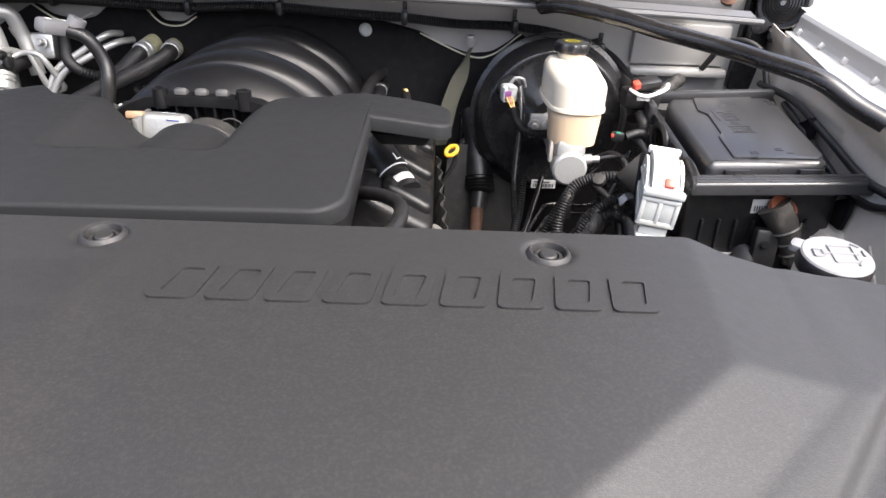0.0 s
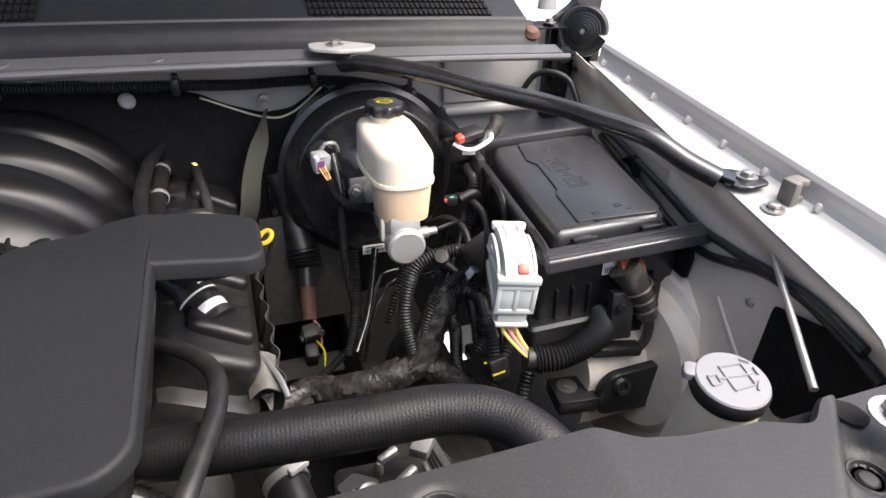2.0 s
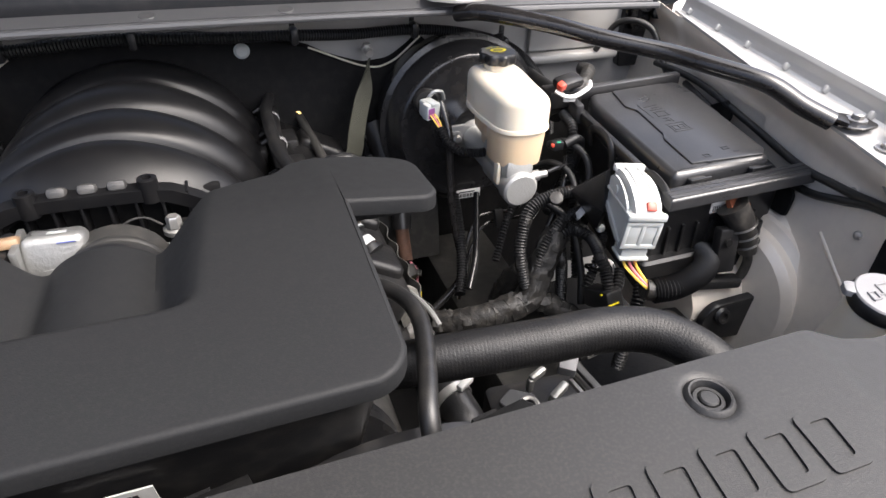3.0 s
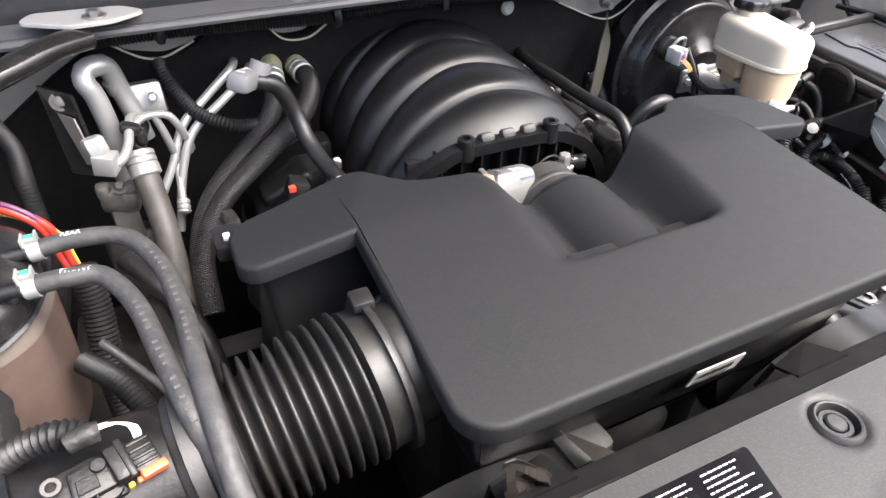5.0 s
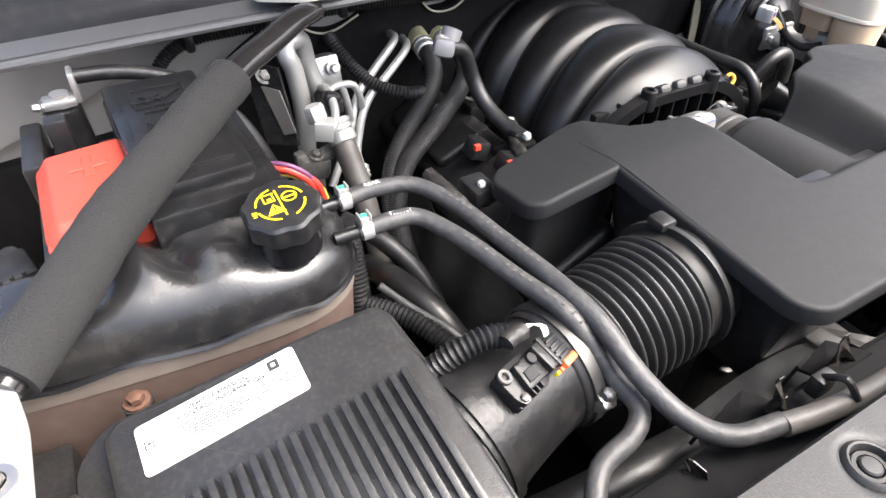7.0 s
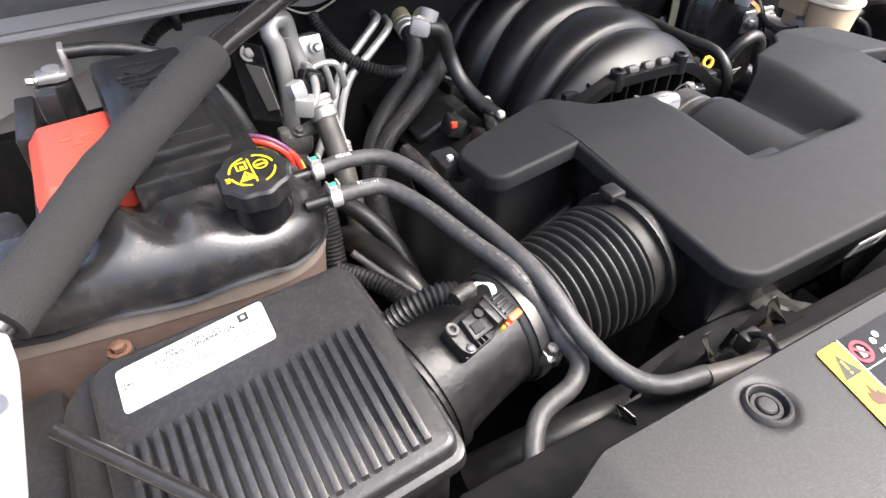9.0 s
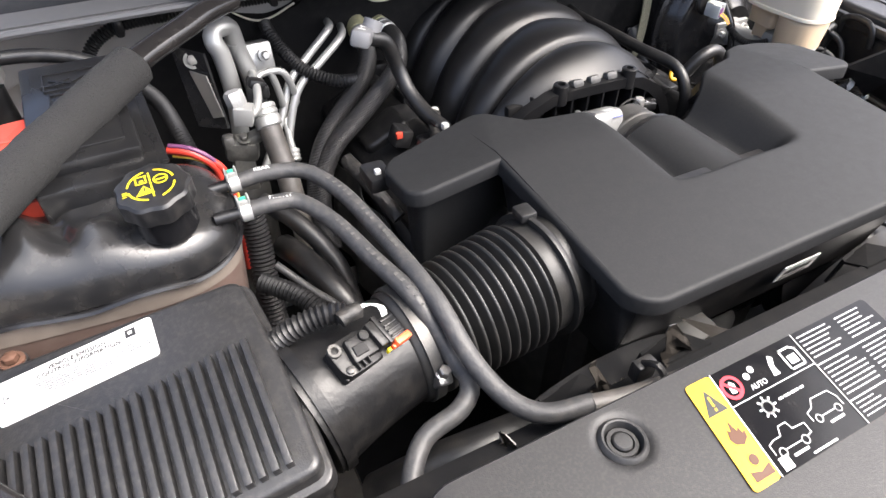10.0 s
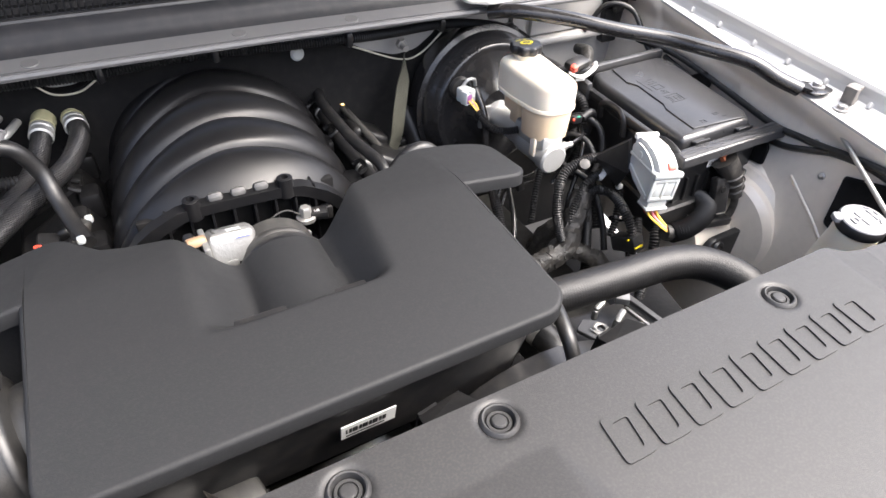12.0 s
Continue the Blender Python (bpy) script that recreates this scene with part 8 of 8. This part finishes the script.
part("ferrule", lathe([(0.0155, 0), (0.0182, 0.002), (0.0182, 0.007), (0.016, 0.008), (0.0182, 0.010), (0.0182, 0.015), (0.016, 0.016), (0.0182, 0.018), (0.0182, 0.030), (0.0155, 0.032)], Matrix.Translation((-0.420, 1.004, 1.080)) @ frame_along((0.1, -0.6, -0.8)), 24), M_PIPE, ah, "ribbed aluminium ferrule")
cp = thing("pipe_bracket", (-0.445, 1.03, 1.02), "dirty cast aluminium bracket below the pipes", "bracket")
part("casting", join(rbox((-0.456, 1.012, 1.018), (0.046, 0.03, 0.034), 0.008, (10, 8, -10)), rbox((-0.436, 1.006, 1.034), (0.030, 0.02, 0.016), 0.006, (0, -12, 10)), rbox((-0.472, 1.008, 1.034), (0.016, 0.018, 0.020), 0.005), rbox((-0.458, 1.015, 0.98), (0.03, 0.026, 0.07), 0.006)), M_DIRTYALU, cp)
part("bolt", bolt((-0.452, 1.002, 1.036), 0.006, 0.009, (0, -0.4, 1)), M_DIRTYALU, cp)
for i, pts in enumerate(([(-0.275, 1.135, 1.125), (-0.285, 1.10, 1.128), (-0.328, 1.080, 1.10), (-0.363, 1.063, 1.075), (-0.388, 1.045, 1.03), (-0.43, 1.02, 0.97)], [(-0.255, 1.135, 1.115), (-0.268, 1.095, 1.116), (-0.310, 1.070, 1.095), (-0.352, 1.055, 1.068), (-0.378, 1.038, 1.02), (-0.40, 1.01, 0.95)])):
    solo("evaporator_pipe", tube(pts, 0.0058, 12), M_PIPE, "thin straight aluminium pipe into the firewall", "pipe", "evaporator pipes")
solo("firewall_conduit", tube([(-0.37, 1.135, 1.137), (-0.368, 1.118, 1.128), (-0.357, 1.092, 1.108), (-0.339, 1.06, 1.09), (-0.306, 1.037, 1.078), (-0.275, 1.04, 1.07), (-0.25, 1.06, 1.06)], 0.0085, 12, rib=0.0013, pitch=0.0048), M_LOOM, "curved black corrugated conduit from the firewall", "conduit")
ev = thing("expansion_valve", (-0.40, 1.10, 1.08), "cast aluminium valve plate on the firewall", "valve")
part("plate", rbox((-0.400, 1.098, 1.105), (0.05, 0.03, 0.045), 0.006, (-15, 0, 5)), M_ALU, ev)
part("stud", bolt((-0.388, 1.08, 1.115), 0.006, 0.012, (0, -1, 0.3)), M_STEEL, ev)
pb = thing("bracket_plate", (-0.485, 1.06, 1.02), "black bracket with bare metal face beside the battery", "bracket")
part("plate", quad((-0.505, 1.078, 1.150), (-0.470, 1.046, 1.145), (-0.464, 1.025, 1.045), (-0.499, 1.05, 1.045), 0.005), M_BOOSTER, pb)
part("bare_face", quad((-0.493, 1.056, 1.122), (-0.476, 1.036, 1.120), (-0.468, 1.021, 1.066), (-0.480, 1.034, 1.060), 0.002), M_DULLALU, pb, "bare metal face")
part("bolt", bolt((-0.487, 1.056, 1.135), 0.007, 0.007, (0, -0.8, 0.4)), M_DIRTYALU, pb)
solo("accumulator", lathe([(0, 0), (0.033, 0.0), (0.036, 0.006), (0.036, 0.12), (0.03, 0.132), (0.014, 0.136), (0.014, 0.15), (0, 0.15)], Matrix.Translation((-0.462, 1.03, 0.82)), 28), M_DARK, "dull aluminium accumulator canister below the pipes", "canister")

# wiring and hoses in the dark gap beside the engine
GAP = [([(-0.488, 0.82, 1.06), (-0.487, 0.808, 1.02), (-0.491, 0.787, 0.97), (-0.493, 0.769, 0.92), (-0.49, 0.75, 0.85)], 0.014, True, M_LOOM, "black corrugated trunk conduit behind the tank"),
       ([(-0.45, 0.86, 0.95), (-0.44, 0.80, 0.97), (-0.42, 0.74, 0.96), (-0.40, 0.70, 0.92)], 0.016, False, M_RUBBER, "thick black hose in the gap beside the engine"),
       ([(-0.50, 0.74, 1.01), (-0.47, 0.70, 1.01), (-0.45, 0.66, 1.0), (-0.44, 0.62, 0.985)], 0.010, True, M_LOOM, "black conduit under the coolant hoses"),
       ([(-0.482, 0.745, 1.025), (-0.456, 0.72, 1.0), (-0.429, 0.68, 0.985), (-0.42, 0.65, 0.96)], 0.0045, False, M_HOSE, "grey cable sloping towards the engine"),
       ([(-0.46, 0.90, 1.0), (-0.43, 0.85, 0.99), (-0.40, 0.80, 0.95), (-0.39, 0.75, 0.88)], 0.012, False, M_RUBBER, "black hose low beside the valve cover"),
       ([(-0.56, 1.05, 1.12), (-0.54, 1.0, 1.11), (-0.53, 0.94, 1.09), (-0.52, 0.88, 1.05)], 0.009, True, M_LOOM, "black conduit along the battery side"),
       ([(-0.34, 0.90, 1.03), (-0.33, 0.85, 1.02), (-0.31, 0.80, 0.99)], 0.010, False, M_TAPE, "taped wiring along the valve cover"),
       ([(-0.20, 0.92, 1.055), (-0.215, 0.88, 1.045), (-0.23, 0.83, 1.04), (-0.25, 0.80, 1.05), (-0.28, 0.79, 1.06)], 0.009, False, M_TAPE, "taped wiring behind the resonator")]
for pts, r, cor, mt, lb in GAP:
    solo("engine_cable", tube(pts, r, 12, rib=0.0014 if cor else 0, pitch=0.005 if cor else 0, wobble=0.2 if mt is M_TAPE else 0), mt, lb, "cable", "engine bay cables")
for p in ((-0.25, 0.925, 1.03), (-0.235, 0.87, 1.03)):
    k = thing("injector_plug", p, "black injector plug with red lock beside the manifold", "connector", "injector plugs")
    part("body", rbox(p, (0.026, 0.03, 0.028), 0.005, (0, 20, 0)), M_BLACK, k)
    part("lock", rbox((p[0] - 0.008, p[1] - 0.014, p[2] + 0.01), (0.009, 0.006, 0.009), 0.001), M_RED, k, "red lock")
for p in ((-0.194, 0.928, 1.055), (-0.205, 0.875, 1.06)):
    solo("wire_clip", rbox(p, (0.010, 0.010, 0.010), 0.003), M_GREYPLUG, "small grey wire clip beside the manifold", "clip", "wire clips")
cn = thing("resonator_bracket", (-0.345, 0.765, 1.07), "black bracket with white clip at the resonator corner", "bracket")
part("arm", rbox((-0.348, 0.77, 1.085), (0.03, 0.04, 0.02), 0.005), M_BLACK, cn)
part("clip", rbox((-0.350, 0.762, 1.097), (0.007, 0.007, 0.007), 0.0015), M_WHITEPLUG, cn, "white clip")
mt_ = thing("resonator_mount", (-0.14, 0.47, 0.96), "dusty cast bracket under the resonator front", "bracket")
part("arm", join(rbox((-0.12, 0.485, 0.985), (0.05, 0.04, 0.05), 0.008, (10, 0, 12)), rbox((-0.12, 0.50, 0.94), (0.03, 0.04, 0.07), 0.008)), M_DARK, mt_)
part("bolt", bolt((-0.125, 0.464, 0.985), 0.008, 0.01, (0, -1, 0.2)), M_BOLT, mt_)
cl = thing("accessory_bracket", (0.42, 0.55, 0.55), "cast aluminium and black accessory bracket below the radiator hose", "engine accessory")
part("base", join(prism([(0.345, 0.50), (0.49, 0.48), (0.485, 0.60), (0.36, 0.61)], 0.86, 0.895, 0.006, 2, r=0.012), rbox((0.42, 0.55, 0.70), (0.06, 0.06, 0.34), 0.008)), M_BLACK, cl)
part("plate", prism([(0.356, 0.562), (0.374, 0.522), (0.400, 0.530), (0.398, 0.560), (0.376, 0.575)], 0.918, 0.924, 0.001, 1, r=0.004), M_DARKPLUG, cl, "dark machined plate")
part("boss", lathe([(0.005, 0.0), (0.010, 0.0), (0.011, 0.003), (0.009, 0.004), (0.006, 0.003)], Matrix.Translation((0.386, 0.546, 0.924)), 20), M_DULLALU, cl)
for y0, y1 in ((0.552, 0.528), (0.547, 0.526)):
    part("rib", tube([(0.372 + (0.552 - y0) * 1.4, y0, 0.926), (0.380 + (0.552 - y0) * 1.4, y1, 0.926)], 0.0012, 6), M_PIPE, cl)
for p, w, l, a in (((0.414, 0.582, 0.926), 0.009, 0.024, 70), ((0.424, 0.550, 0.928), 0.010, 0.028, 62), ((0.434, 0.521, 0.926), 0.009, 0.022, 58)):
    part("lug", join(rbox(p, (w, l, 0.012), 0.004, (8, 6, -a)), rbox((p[0] - 0.010, p[1] - 0.004, p[2] - 0.010), (0.008, 0.008, 0.02), 0.003)), M_CAST, cl, "pale cast lug")
part("block", rbox((0.449, 0.576, 0.936), (0.020, 0.026, 0.012), 0.002, (0, 0, -38)), M_GREYCAP, cl, "grey block")
for a, b, w, mt in (((0.462, 0.584, 0.926), (0.470, 0.515, 0.930), 0.009, M_DARKPLUG), ((0.446, 0.563, 0.924), (0.452, 0.510, 0.926), 0.005, M_CAST), ((0.456, 0.572, 0.918), (0.462, 0.512, 0.922), 0.005, M_DARK)):
    d = Vector(b) - Vector(a)
    part("bar", rbox(tuple((Vector(a) + Vector(b)) / 2), (w, d.length, 0.006), 0.001, (0, 0, -math.degrees(math.atan2(d.x, d.y)))), mt, cl)

# small cables crowding the space between booster and fuse box
for pts, r in (([(0.60, 0.93, 1.03), (0.615, 0.90, 1.045), (0.632, 0.87, 1.03), (0.63, 0.85, 0.99), (0.61, 0.84, 0.96)], 0.006),
               ([(0.645, 0.97, 1.06), (0.64, 0.93, 1.05), (0.625, 0.90, 1.01), (0.60, 0.88, 0.97), (0.57, 0.86, 0.95)], 0.008),
               ([(0.57, 0.92, 1.0), (0.585, 0.89, 1.02), (0.60, 0.86, 1.015), (0.60, 0.83, 0.99)], 0.005),
               ([(0.66, 0.95, 1.0), (0.64, 0.91, 0.99), (0.625, 0.87, 0.95), (0.612, 0.83, 0.91), (0.606, 0.80, 0.86)], 0.009),
               ([(0.55, 0.90, 0.97), (0.56, 0.86, 0.975), (0.585, 0.82, 0.955), (0.592, 0.78, 0.90), (0.585, 0.75, 0.85)], 0.006),
               ([(0.615, 0.72, 0.93), (0.60, 0.70, 0.915), (0.575, 0.68, 0.89), (0.55, 0.67, 0.85)], 0.007),
               ([(0.64, 0.70, 0.92), (0.625, 0.68, 0.90), (0.61, 0.665, 0.86), (0.60, 0.66, 0.80)], 0.009)):
    solo("loom_cable", tube(pts, r, 10, rib=0.0011 if r > 0.0065 else 0, pitch=0.005 if r > 0.0065 else 0), M_LOOM, "thin black loom cable between booster and fuse box", "cable", "loom cables")

# thin wires and clips in the crowded corner by the harness
for pts, r, cor in (([(0.615, 0.90, 1.02), (0.60, 0.87, 1.0), (0.578, 0.85, 0.96), (0.556, 0.835, 0.93), (0.54, 0.82, 0.90)], 0.0045, False),
                    ([(0.56, 0.93, 0.98), (0.535, 0.90, 0.96), (0.505, 0.87, 0.93), (0.48, 0.84, 0.89)], 0.0055, True),
                    ([(0.49, 0.95, 0.95), (0.475, 0.91, 0.92), (0.455, 0.86, 0.89), (0.43, 0.82, 0.865)], 0.005, False),
                    ([(0.46, 0.97, 0.94), (0.452, 0.92, 0.90), (0.438, 0.87, 0.87), (0.42, 0.83, 0.85)], 0.0075, True),
                                        ([(0.60, 0.76, 0.94), (0.612, 0.74, 0.92), (0.605, 0.72, 0.895), (0.59, 0.70, 0.87)], 0.0045, False),
                    ([(0.625, 0.80, 0.96), (0.617, 0.775, 0.95), (0.60, 0.755, 0.925), (0.575, 0.735, 0.895)], 0.0065, True)):
    solo("harness_wire", tube(pts, r, 10, rib=0.0011 if cor else 0, pitch=0.0048 if cor else 0), M_LOOM if cor else M_GLOSS, "thin black wire beside the taped harness", "cable", "harness wires")
for p, a in (((0.553, 0.80, 0.945), 20), ((0.53, 0.785, 0.912), -15), ((0.59, 0.745, 0.922), 30)):
    solo("cable_tie", lathe([(0.0125, -0.002), (0.0138, -0.002), (0.0138, 0.002), (0.0125, 0.002)], Matrix.Translation(p) @ frame_along((-0.5, -0.6, -0.7)), 20), M_GLOSS, "black plastic cable tie round the harness", "cable tie", "cable ties")
